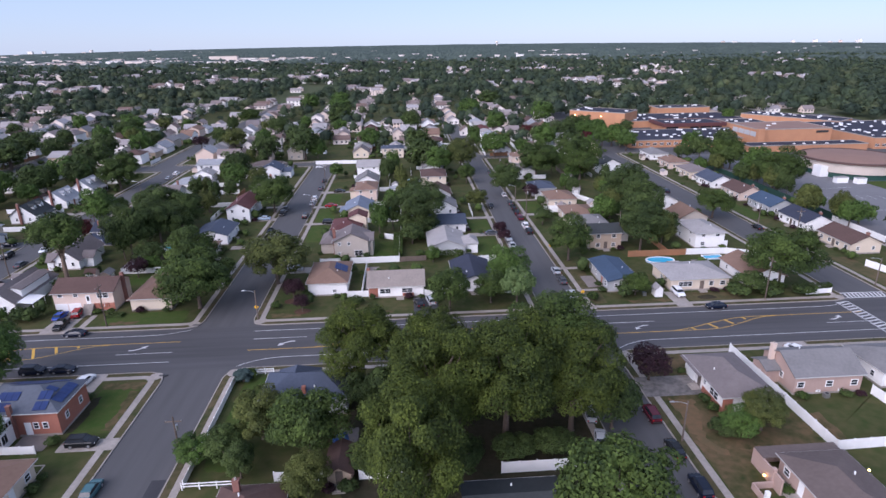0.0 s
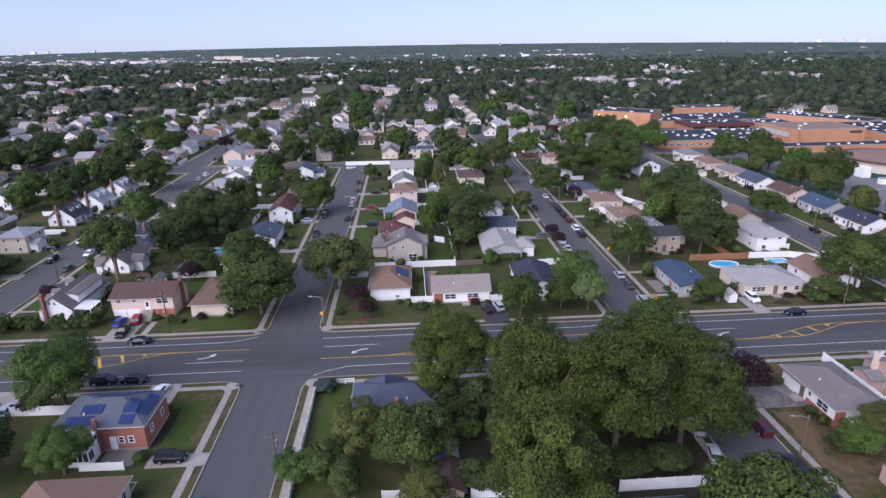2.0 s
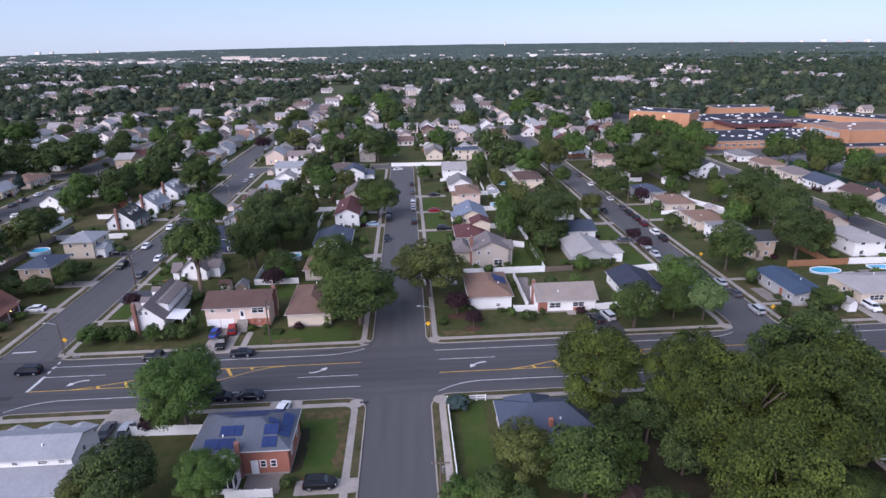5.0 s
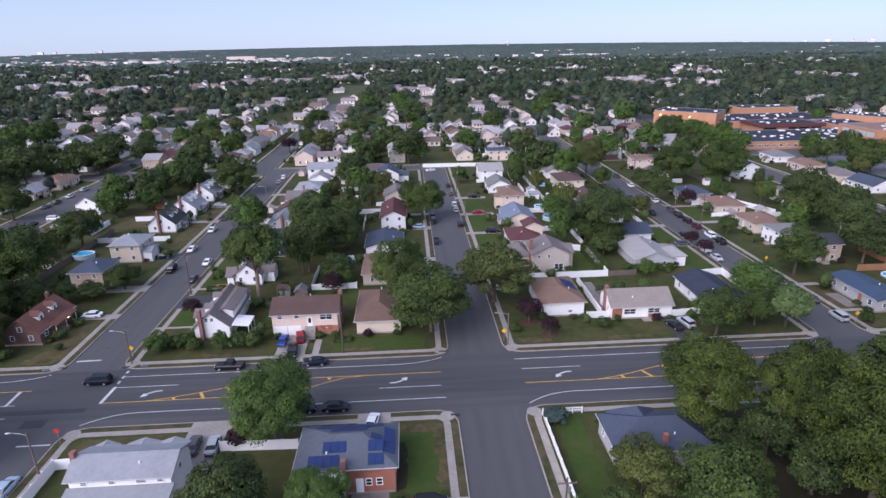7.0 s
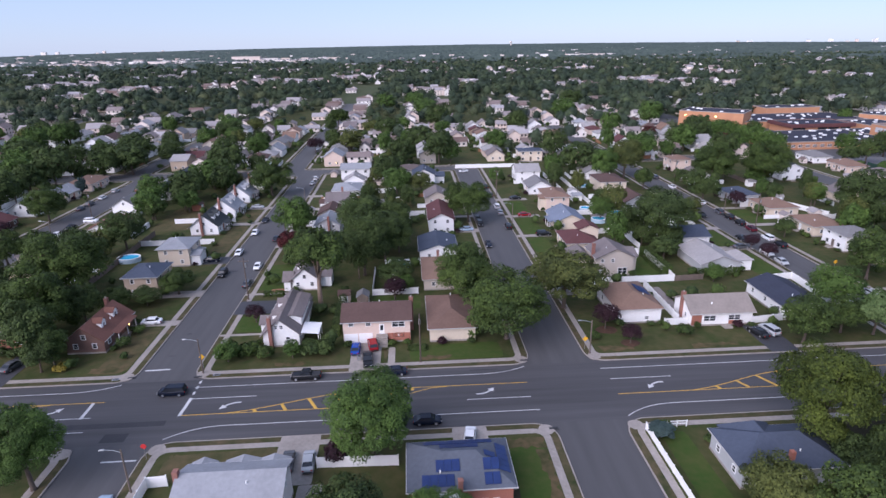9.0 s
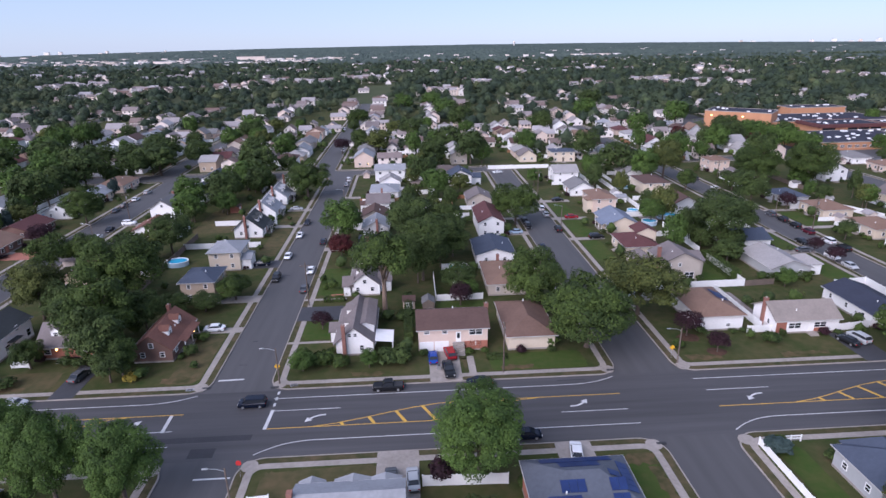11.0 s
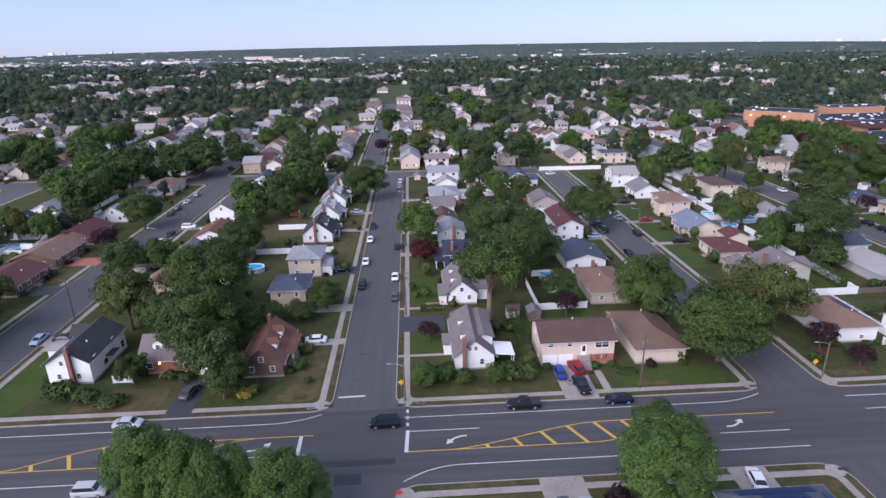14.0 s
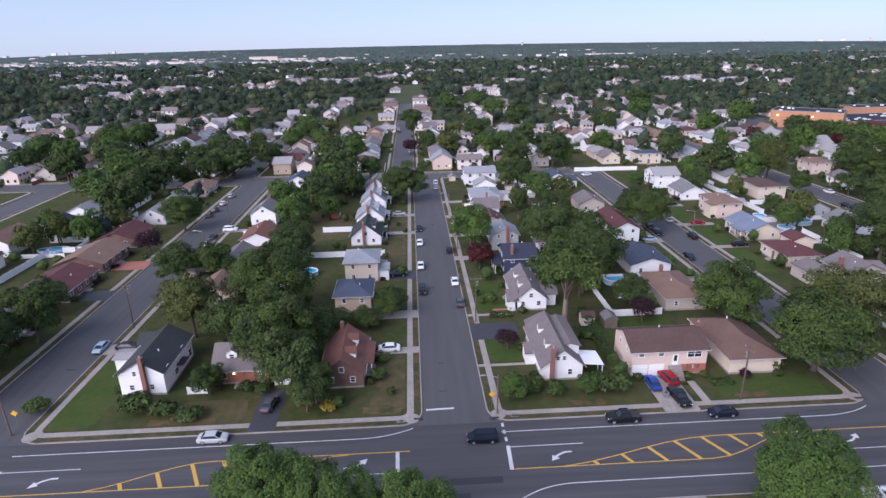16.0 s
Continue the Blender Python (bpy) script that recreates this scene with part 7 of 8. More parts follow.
# back-yard fences between the gardens behind the houses
for x, ya, yb, mt, lb in ((-147.6, 160, 200, GREY_WOOD, "weathered board garden fence"), (-76.2, 196, 240, GREY_WOOD, "weathered board garden fence"), (-2.4, 172, 196, VINYL, "white vinyl privacy fence"),
                          (-2.2, 216, 262, VINYL, "white vinyl privacy fence"), (72.0, 146, 160, WOOD_FENCE, "reddish cedar board fence"), (70.0, 222, 262, GREY_WOOD, "weathered board garden fence"), (-219.0, 214, 262, VINYL, "white vinyl privacy fence")):
    fence([(x, ya), (x, yb)], 1.7, mt, lb, 3.0)
for xa, xb, y in ((-126, -148, 189.6), (-126, -146, 212.4), (-14, -3, 186.8), (-14, -3, 207.6), (-11, -2.5, 230.0), (-62, -74, 166.2), (-62, -75, 213.0), (0, 8, 187.5), (0, 7, 228.0), (62, 71, 193.5), (80, 86, 165.0), (-210, -219, 201.5), (-68, -76, 233.0)):
    fence([(xa, y), (xb, y)], 1.7, VINYL, "white vinyl privacy fence", 3.0)


# ---- solar panels, pools, sheds ----
def solar_array(house_ob, x, y, z, cols, rows, tilt, turn=0):
    base = thing("solar_array", "dark blue solar panels on a roof", "solar panel", house_ob.matrix_basis @ pose(x, y, z, 0, 0, turn) @ pose(0, 0, 0, tilt))
    for i in range(cols):
        for j in range(rows):
            part("panel", Shape().box(i * 1.02, i * 1.02 + 0.98, j * 1.62, j * 1.62 + 1.58, 0, 0.05), SOLAR, base)
    return base


HIP_TILT = math.degrees(math.atan2(2.3 - 0.2, 8.5 / 2 + 0.45))


def on_hip(v):
    """Height of the brick house's roof at a distance v in from the eave, with room for the panels' rails."""
    return 4.2 + 0.2 + (2.3 - 0.2) / (8.5 / 2 + 0.45) * v + 0.07


for u, v, cols in ((3.1, 2.15, 3), (4.9, 0.4, 4), (-2.9, 2.15, 2), (-2.9, 0.4, 2)):
    solar_array(bk, u, 4.7 - v, on_hip(v), cols, 1, HIP_TILT, 180)
for w, v, cols in ((2.5, 0.5, 5), (0.5, 2.2, 1)):
    solar_array(bk, -6.85 + v, w, on_hip(v), cols, 1, HIP_TILT, -90)
for u, v, cols in ((-4.6, 0.4, 9), (-2.6, 2.1, 5)):
    solar_array(bk, u, -4.7 + v, on_hip(v), cols, 1, HIP_TILT)
TILT3 = math.degrees(math.atan2(2.1, 4.6 + 0.45))
solar_array(tan_n, 4.3, -1.5, 3.2 + 0.62, 4, 2, TILT3, 90)


POOL_WALL = material("pale_blue_pool_wall", (0.42, 0.55, 0.65), 0.5, (0.33, 0.43, 0.52), 2, 0.3, 0.7)


def pool(x, y, a, b, h=1.25, square=False):
    base = thing("pool", "above-ground swimming pool with bright blue water", "pool")
    shape = (lambda k: rounded(x - a + k, x + a - k, y - b + k, y + b - k, 0.6, 4)) if square else (lambda k: oval(x, y, a - k, b - k))
    part("pool_wall", ring(shape(0), shape(0.18), 0, GROUND + h), POOL_WALL, base)
    part("water", Shape().prism(shape(0.19), 0.05, GROUND + h - 0.16), POOL_WATER, base)
    part("pool_rim", ring(shape(-0.06), shape(0.24), GROUND + h, GROUND + h + 0.06), VINYL, base)
    return base


pool(68.0, 141.8, 3.9, 2.3, 0.45)
pool(83.4, 143.0, 2.8, 1.5, 0.25, True)
pool(3.1, 205.0, 3.4, 2.4)
pool(3.0, 247.0, 2.8, 1.8, 0.5, True)
pool(-223.0, 204.0, 4.6, 2.6, 0.4)
pool(-145.4, 177.0, 3.0, 2.4)
pool(-70.0, 165.0, 2.3, 2.3)
pool(-5.5, 199.0, 2.4, 2.4)
pool(-209.0, 229.0, 2.6, 2.0)
pool(-6.0, 212.0, 2.0, 2.0)


def shed(x, y, w, d, turn, wall, tiles, label, h=2.0):
    base = thing("shed", label, "shed", pose(x, y, GROUND, 0, 0, turn))
    s = Shape().box(-w / 2, w / 2, -d / 2, d / 2, 0, h)
    s.add([(-w / 2, -d / 2, h), (-w / 2, d / 2, h), (-w / 2, 0, h + 0.8), (w / 2, -d / 2, h), (w / 2, d / 2, h), (w / 2, 0, h + 0.8)], [(2, 1, 0), (3, 4, 5)])
    part("wall", s, SIDE[wall] if wall in SIDE else wall, base)
    part("roof", gable_roof(Shape(), w, d, h, 0.82, 0.2, 0.1), ROOF[tiles], base)
    for sx in (-0.45, 0.45):
        part("door", Shape().box(sx - 0.42, sx + 0.42, -d / 2 - 0.05, -d / 2, 0.1, 1.85), VINYL, base)


shed(-82.6, 144.6, 2.6, 2.2, 0, "pink", "brown", "small pinkish garden shed")
shed(-78.3, 143.6, 3.0, 2.6, 90, GREY_WOOD, "grey", "weathered grey wooden shed")
shed(58.0, 120.4, 2.2, 1.8, 90, "white", "light", "white garden shed by a driveway")
shed(-144.2, 230.2, 4.2, 3.0, 90, "brick", "brown", "brick garden shed with a brown roof")
shed(66.0, 216.5, 3.0, 2.4, 0, "grey", "light", "grey garden shed behind a house")
shed(-5.0, 227.0, 3.6, 3.0, 0, "white", "silver", "white garden shed behind a house")
shed(-4.6, 234.0, 3.0, 3.0, 90, "white", "light", "white garden shed behind a house")
shed(-71.0, 157.0, 2.6, 2.2, 0, GREY_WOOD, "tan", "small open wooden garden shed")
shed(68.0, 131.5 + 3, 2.6, 2.2, 0, "white", "light", "white garden shed behind a house")
shed(1.0, 184.0, 3.0, 2.6, 0, "white", "grey", "white garden shed behind a house")
shed(-150.5, 170.0, 3.0, 2.6, 0, "tan", "brown", "tan garden shed behind a house")
shed(69.5, 240.0, 3.0, 2.6, 0, "white", "grey", "white garden shed behind a house")
shed(-76.0, 226.0, 3.0, 2.4, 0, "white", "grey", "white garden shed behind a house")

# ---- cars ----
RIM = material("alloy_rim", (0.5, 0.5, 0.52), 0.35, (0.38, 0.38, 0.4), 6, 1, 0.7, metal=0.7)
LAMP_CLEAR = material("clear_headlight", (0.75, 0.76, 0.78), 0.15, (0.6, 0.6, 0.62), 5, 1, 0.6)
LAMP_RED = material("red_tail_light", (0.35, 0.015, 0.015), 0.25, (0.25, 0.01, 0.01), 5, 1, 0.6)
TRIM = material("black_trim", (0.025, 0.025, 0.027), 0.6, (0.04, 0.04, 0.042), 5, 1, 0.7)
PAINT = {k: material(k + "_car_paint", c, 0.22, tuple(q * 0.9 for q in c), 1.5, 0.4, 0.6, gloss=0.3) for k, c in
         {"black": (0.012, 0.013, 0.015), "white": (0.75, 0.76, 0.77), "silver": (0.42, 0.44, 0.46), "grey": (0.085, 0.09, 0.10), "blue": (0.014, 0.055, 0.28),
          "navy": (0.007, 0.011, 0.024), "red": (0.25, 0.012, 0.018), "maroon": (0.085, 0.012, 0.022), "teal": (0.06, 0.13, 0.15), "paleblue": (0.33, 0.42, 0.52)}.items()}
CAR_SHAPES = {  # length, half width, hood, belt, roof heights, windscreen foot, roof start, roof end, rear window foot
    "sedan": (4.5, 0.87, 0.86, 0.93, 1.40, 1.28, 0.52, -1.0, -1.66), "suv": (4.5, 0.90, 1.0, 1.05, 1.66, 1.18, 0.62, -1.75, -2.12),
    "van": (4.6, 0.91, 1.0, 1.03, 1.68, 1.55, 0.85, -1.95, -2.2), "pickup": (5.3, 0.94, 1.06, 1.08, 1.76, 1.05, 0.52, -0.72, -0.92)}
CAR_WORDS = {"sedan": "sedan car", "suv": "sport utility car", "van": "minivan", "pickup": "pickup truck"}
_cars = {}
_wheel = None


def wheel_meshes():
    global _wheel
    if not _wheel:
        t, r = Shape(), Shape()
        t.tube([(0, -0.11, 0), (0, -0.09, 0), (0, 0.09, 0), (0, 0.11, 0)], [0.28, 0.33, 0.33, 0.28], 14)
        r.tube([(0, -0.118, 0), (0, 0.118, 0)], [0.21, 0.21], 10)
        _wheel = (t.mesh("tyre", BLACK, True), r.mesh("rim", RIM))
    return _wheel


def car(kind, colour, x, y, turn, where="parked at the kerb"):
    label = f"{colour.replace('pale', 'pale ')} {CAR_WORDS[kind]} {where}"
    m = pose(x, y, 0.0 if "drive" not in where else GROUND + 0.03, 0, 0, turn)
    if (kind, colour) in _cars:
        return tagged(copy_thing(_cars[kind, colour], m), label)
    L, hw, hood, belt, roof_z, wf, rs, re, rw = CAR_SHAPES[kind]
    base = thing("car", label, "car", m, "parked cars")
    h = L / 2
    deck = belt + 0.02 if kind != "pickup" else belt - 0.05
    stations = [(h, 0.72, 0.35, hood - 0.28), (h - 0.10, 0.86, 0.26, hood - 0.12), (h - 0.45, 0.97, 0.22, hood), (wf, 1.0, 0.2, belt), (0, 1.0, 0.2, belt),
                (rw, 1.0, 0.2, deck), (-h + 0.35, 0.97, 0.22, deck - 0.02), (-h + 0.08, 0.9, 0.28, deck - 0.1), (-h, 0.78, 0.38, deck - 0.28)]
    vs, fs = [], []
    for sx, k, zb, zt in stations:
        w = hw * k
        vs += [(sx, -w * 0.93, zb), (sx, -w, zb + 0.18), (sx, -w, zt - 0.16), (sx, -w * 0.90, zt), (sx, w * 0.90, zt), (sx, w, zt - 0.16), (sx, w, zb + 0.18), (sx, w * 0.93, zb)]
    for i in range(len(stations) - 1):
        for j in range(8):
            fs.append((i * 8 + j, (i + 1) * 8 + j, (i + 1) * 8 + (j + 1) % 8, i * 8 + (j + 1) % 8))
    fs += [tuple(range(8)), tuple((len(stations) - 1) * 8 + j for j in range(7, -1, -1))]
    part("body", Shape().add(vs, fs), PAINT[colour], base)
    a, b = hw * 0.88, hw * 0.70
    glass = Shape().add([(wf, -a, belt - 0.02), (wf, a, belt - 0.02), (rw, a, belt - 0.02), (rw, -a, belt - 0.02), (rs, -b, roof_z - 0.05), (rs, b, roof_z - 0.05), (re, b, roof_z - 0.05), (re, -b, roof_z - 0.05)],
                        [(0, 1, 5, 4), (1, 2, 6, 5), (2, 3, 7, 6), (3, 0, 4, 7), (4, 5, 6, 7)])
    part("window_glass", glass, GLASS, base)
    top = Shape().add([(rs + 0.08, -b - 0.03, roof_z - 0.06), (rs + 0.08, b + 0.03, roof_z - 0.06), (re - 0.08, b + 0.03, roof_z - 0.06), (re - 0.08, -b - 0.03, roof_z - 0.06),
                       (rs - 0.1, -b + 0.1, roof_z), (rs - 0.1, b - 0.1, roof_z), (re + 0.1, b - 0.1, roof_z), (re + 0.1, -b + 0.1, roof_z)], [(0, 1, 5, 4), (1, 2, 6, 5), (2, 3, 7, 6), (3, 0, 4, 7), (4, 5, 6, 7), (3, 2, 1, 0)])
    part("car_roof", top, PAINT[colour], base)
    half = [(wf, a + 0.012, belt - 0.03), (rs, b + 0.012, roof_z - 0.05), (re, b + 0.012, roof_z - 0.05), (rw, a + 0.012, belt - 0.03)]
    frame_ = Shape().tube(half + [(x, -y, z) for x, y, z in reversed(half)], [0.055] * 8, 4)
    for s in (-1, 1):
        part("headlight", Shape().box(h - 0.14, h - 0.02, s * hw * 0.62 - 0.16, s * hw * 0.62 + 0.16, hood - 0.34, hood - 0.2), LAMP_CLEAR, base)
        part("tail_light", Shape().box(-h + 0.0, -h + 0.12, s * hw * 0.68 - 0.14, s * hw * 0.68 + 0.14, deck - 0.34, deck - 0.14), LAMP_RED, base)
    part("cabin_frame", frame_, PAINT[colour], base)
    part("bumper", Shape().box(h - 0.06, h + 0.04, -hw * 0.7, hw * 0.7, 0.36, 0.54), TRIM, base)
    part("bumper", Shape().box(-h - 0.04, -h + 0.06, -hw * 0.72, hw * 0.72, 0.38, 0.56), TRIM, base)
    if kind == "pickup":
        part("cargo_bed", Shape().box(-h + 0.18, re - 0.35, -hw * 0.8, hw * 0.8, deck - 0.02, deck + 0.012), TRIM, base)
    tm, rm = wheel_meshes()
    for wx in (h - 0.92, -h + 0.95):
        for s in (-1, 1):
            wh = put("wheel", tm, base, pose(wx, s * (hw - 0.10), 0.33))
            put("rim", rm, wh)
    _cars[kind, colour] = base
    return base


CARS = (
    ("van", "navy", -108.5, 109.4, 180, "on the main road"), ("pickup", "black", -86.3, 112.5, 180, ""), ("sedan", "navy", -70.6, 112.6, 180, ""), ("sedan", "navy", -65.2, 97.9, 0, ""),
    ("suv", "navy", -70.6, 97.9, 0, ""), ("sedan", "silver", -148.5, 112.5, 0, ""), ("sedan", "navy", 68.3, 112.7, 180, ""),
    ("suv", "red", -75.0, 122.4, 100, "d"), ("pickup", "black", -75.6, 116.8, 275, "d"), ("sedan", "blue", -78.2, 121.2, 90, "d"), ("sedan", "black", 1.8, 120.6, 105, "d"), ("suv", "silver", 4.6, 121.4, 100, "d"),
    ("suv", "white", 63.0, 120.2, 270, "d"), ("sedan", "grey", -85.2, 89.8, 94, "d"), ("sedan", "silver", -82.3, 89.6, 94, "d"), ("sedan", "grey", -141.9, 120.4, 80, "d"),
    ("suv", "black", -50.6, 75.7, 0, "d"), ("sedan", "teal", -44.2, 65.2, 90, ""), ("sedan", "white", -59.0, 93.2, 80, "d"),
    ("sedan", "white", -116.2, 180.0, 270, ""), ("suv", "black", -116.1, 164.0, 270, ""), ("sedan", "white", -108.1, 168.5, 270, ""), ("sedan", "grey", -107.9, 156.6, 90, ""), ("sedan", "white", -116.1, 198.5, 270, ""),
    ("sedan", "navy", -116.0, 212.0, 270, ""), ("sedan", "navy", -108.0, 191.6, 90, ""), ("suv", "white", -108.1, 274.6, 90, ""), ("sedan", "silver", -108.3, 265.5, 90, ""), ("sedan", "white", -123.2, 136.9, 180, "d"),
    ("sedan", "navy", -122.0, 174.4, 0, "d"), ("sedan", "silver", -122.6, 229.2, 0, "d"), ("sedan", "black", -99.5, 185.6, 0, "d"),
    ("sedan", "navy", -44.4, 179.6, 270, ""), ("sedan", "black", -44.4, 206.0, 270, ""), ("suv", "black", -44.4, 200.0, 270, ""), ("suv", "black", -35.8, 196.0, 90, ""), ("sedan", "silver", -35.8, 212.6, 90, ""),
    ("suv", "white", -35.8, 219.8, 90, ""), ("sedan", "grey", -35.8, 236.6, 90, ""), ("sedan", "black", -35.9, 250.5, 90, ""), ("sedan", "paleblue", -49.5, 194.2, 180, "d"), ("sedan", "red", -28.2, 208.3, 0, "d"),
    ("sedan", "black", -27.4, 230.4, 0, "d"), ("suv", "black", -26.5, 187.0, 0, "d"), ("sedan", "silver", -30.5, 145.0, 180, "d"), ("sedan", "white", -42.0, 282.0, 200, ""),
    ("sedan", "black", 30.4, 201.2, 270, ""), ("sedan", "black", 30.4, 177.0, 270, ""), ("suv", "grey", 38.0, 204.5, 90, ""), ("suv", "black", 38.0, 198.0, 90, ""), ("suv", "black", 38.0, 191.6, 90, ""), ("suv", "maroon", 38.0, 185.4, 90, ""),
    ("suv", "white", 38.0, 176.5, 90, ""), ("suv", "black", 38.0, 170.4, 90, ""), ("sedan", "white", 38.0, 217.0, 90, ""), ("sedan", "white", 38.0, 241.0, 90, ""), ("suv", "grey", 38.0, 258.0, 90, ""), ("suv", "white", 30.4, 164.4, 270, ""),
    ("sedan", "silver", 30.3, 157.8, 270, ""), ("sedan", "silver", 38.0, 137.0, 90, ""), ("sedan", "grey", 38.0, 130.6, 90, ""), ("suv", "silver", 37.9, 121.6, 90, ""), ("suv", "white", 30.2, 133.5, 270, ""), ("sedan", "black", 30.4, 222.0, 270, ""),
    ("suv", "maroon", 37.8, 75.4, 90, ""), ("sedan", "black", 37.8, 66.9, 90, ""), ("suv", "navy", 37.8, 59.3, 90, ""), ("sedan", "silver", 27.6, 69.8, 75, "d"), ("sedan", "silver", 28.0, 76.0, 80, "d"), ("sedan", "grey", 26.0, 169.6, 0, "d"),
    ("sedan", "black", 110.3, 166.6, 90, ""), ("sedan", "navy", 102.2, 215.0, 90, ""), ("suv", "white", 99.0, 145.0, 0, ""), ("sedan", "paleblue", -179.3, 142.3, 270, ""), ("sedan", "white", -179.4, 203.0, 270, ""), ("sedan", "navy", -179.4, 211.0, 270, ""),
    ("suv", "white", -176.0, 217.5, 0, "d"), ("sedan", "grey", -188.4, 235.0, 90, ""), ("suv", "grey", -188.4, 241.5, 90, ""), ("sedan", "white", -188.4, 251.0, 90, ""), ("suv", "silver", -188.4, 262.0, 90, ""),
    ("sedan", "black", -174.0, 142.0, 0, "d"), ("sedan", "black", -172.0, 194.0, 30, "d"), ("sedan", "black", -267.0, 243.0, 90, ""), ("sedan", "silver", -264.0, 222.0, 90, ""), ("sedan", "white", 84.0, 74.5, 90, "d"),
    ("sedan", "white", 73.4, 92.2, 300, "d"), ("suv", "black", -186.0, 112.4, 200, ""), ("suv", "silver", -146.9, 98.0, 0, ""), ("sedan", "paleblue", -107.9, 83.0, 90, ""), ("sedan", "white", -191.0, 124.0, 60, "d"),
)
for kind, colour, x, y, turn, where in CARS:
    car(kind, colour, x, y, turn, {"": "parked at the kerb", "d": "parked on a driveway"}.get(where, where))
far_cars = random.Random(31)
for i in range(22):
    x0, x1 = far_cars.choice([(b, b + 10) for a, b in FAR_X[:5]] + [(29.4, 39.0)])
    car(far_cars.choice(("sedan", "suv")), far_cars.choice(("black", "white", "silver", "grey", "navy")), far_cars.choice((x0 + 1.1, x1 - 1.1)), far_cars.uniform(300, 470), far_cars.choice((90, 270)))

# ---- street lamps, poles, signs ----
LIT = bpy.data.materials.new("lit_lamp")
LIT.use_nodes = True
LIT.node_tree.nodes["Principled BSDF"].inputs["Emission Color"].default_value = (1.0, 0.55, 0.12, 1)
LIT.node_tree.nodes["Principled BSDF"].inputs["Emission Strength"].default_value = 6.0


def street_lamp(x, y, turn, h=7.0):
    base = thing("street_lamp", "wooden pole with a metal street lamp arm", "street lamp", pose(x, y, GROUND, 0, 0, turn), "street lamps")
    part("pole", Shape().tube([(0, 0, -0.2), (0, 0, h)], [0.15, 0.11], 8), GREY_WOOD, base)
    arm = part("arm", Shape().tube([(0, 0, h - 0.5), (0.9, 0, h - 0.1), (2.2, 0, h + 0.05)], [0.05, 0.05, 0.04], 6), METAL, base)
    part("lamp_head", Shape().add([(2.0, -0.14, h - 0.02), (2.75, -0.12, h + 0.02), (2.75, 0.12, h + 0.02), (2.0, 0.14, h - 0.02), (2.05, -0.1, h + 0.14), (2.65, -0.08, h + 0.13), (2.65, 0.08, h + 0.13), (2.05, 0.1, h + 0.14)],
                                  [(3, 2, 1, 0), (4, 5, 6, 7), (0, 1, 5, 4), (1, 2, 6, 5), (2, 3, 7, 6), (3, 0, 4, 7)]), METAL, arm)


def utility_pole(x, y, turn, h=10.5):
    base = thing("utility_pole", "weathered wooden utility pole with a crossarm", "utility pole", pose(x, y, GROUND, 0, 0, turn), "utility poles")
    part("pole", Shape().tube([(0, 0, -0.2), (0, 0, h)], [0.16, 0.11], 8), BARK, base)
    ca = part("crossarm", Shape().box(-1.2, 1.2, -0.06, 0.06, h - 0.9, h - 0.75), GREY_WOOD, base)
    for px in (-1.1, 1.1):
        part("insulator", Shape().tube([(px, 0, h - 0.75), (px, 0, h - 0.55)], [0.05, 0.035], 6), METAL, ca)
    part("transformer", Shape().tube([(0.32, 0, h - 2.3), (0.32, 0, h - 1.4)], [0.2, 0.2], 10), METAL, base)


for x, y, t in ((-105.4, 115.6, 180), (-33.7, 116.4, 180), (39.9, 69.0, 180), (-180.0, 116.2, 180), (-105.3, 86.0, 180), (-33.8, 200.0, 180), (40.0, 205.0, 180), (-105.4, 230.0, 180), (-176.6, 196.0, 180), (112.6, 170.0, 180), (112.6, 121.0, 180)):
    street_lamp(x, y, t)
for x, y, t in ((-105.3, 147.5, 0), (-176.8, 150.8, 0), (61.0, 155.0, 0), (113.0, 152.0, 0), (40.4, 187.0, 0), (-105.4, 193.0, 0), (-33.6, 236.0, 0), (-176.8, 220.0, 0), (81.5, 115.6, 90), (40.4, 245.0, 0)):
    utility_pole(x, y, t)
utility_pole(-34.4, 71.2, 0, 7.4)
utility_pole(-65.8, 116.0, 90, 10.0)


def warning_sign(x, y, turn):
    base = thing("road_sign", "yellow diamond warning sign on a post", "road sign", pose(x, y, GROUND, 0, 0, turn))
    part("post", Shape().tube([(0, 0, -0.1), (0, 0, 2.6)], [0.035, 0.035], 6), METAL, base)
    part("sign_plate", Shape().prism([(0, -0.55), (0.55, 0), (0, 0.55), (-0.55, 0)], -0.015, 0.015, pose(0, -0.05, 2.3, 90)), SIGN_YELLOW, base)


for x, y in ((-106.0, 117.6), (-34.2, 118.0), (39.6, 119.0), (-180.4, 118.5), (40.0, 151.5)):
    warning_sign(x, y, 0)
stop = thing("stop_sign", "red octagonal stop sign on a post", "road sign", pose(-106.0, 92.6, GROUND))
part("post", Shape().tube([(0, 0, -0.1), (0, 0, 2.5)], [0.035, 0.035], 6), METAL, stop)
part("sign_plate", Shape().prism(oval(0, 0, 0.42, 0.42, 8), -0.015, 0.015, pose(0, -0.05, 2.3, 90)), SIGN_RED, stop)
for x, y in ((-117.9, 115.2), (-106.0, 114.5), (-46.6, 115.0), (-45.9, 94.8)):
    tagged(part("storm_drain", Shape().box(x - 0.7, x + 0.7, y - 0.25, y + 0.25, GROUND - 0.02, GROUND + 0.035), TRIM), "dark iron storm drain inlet", "drain", kind="structure")
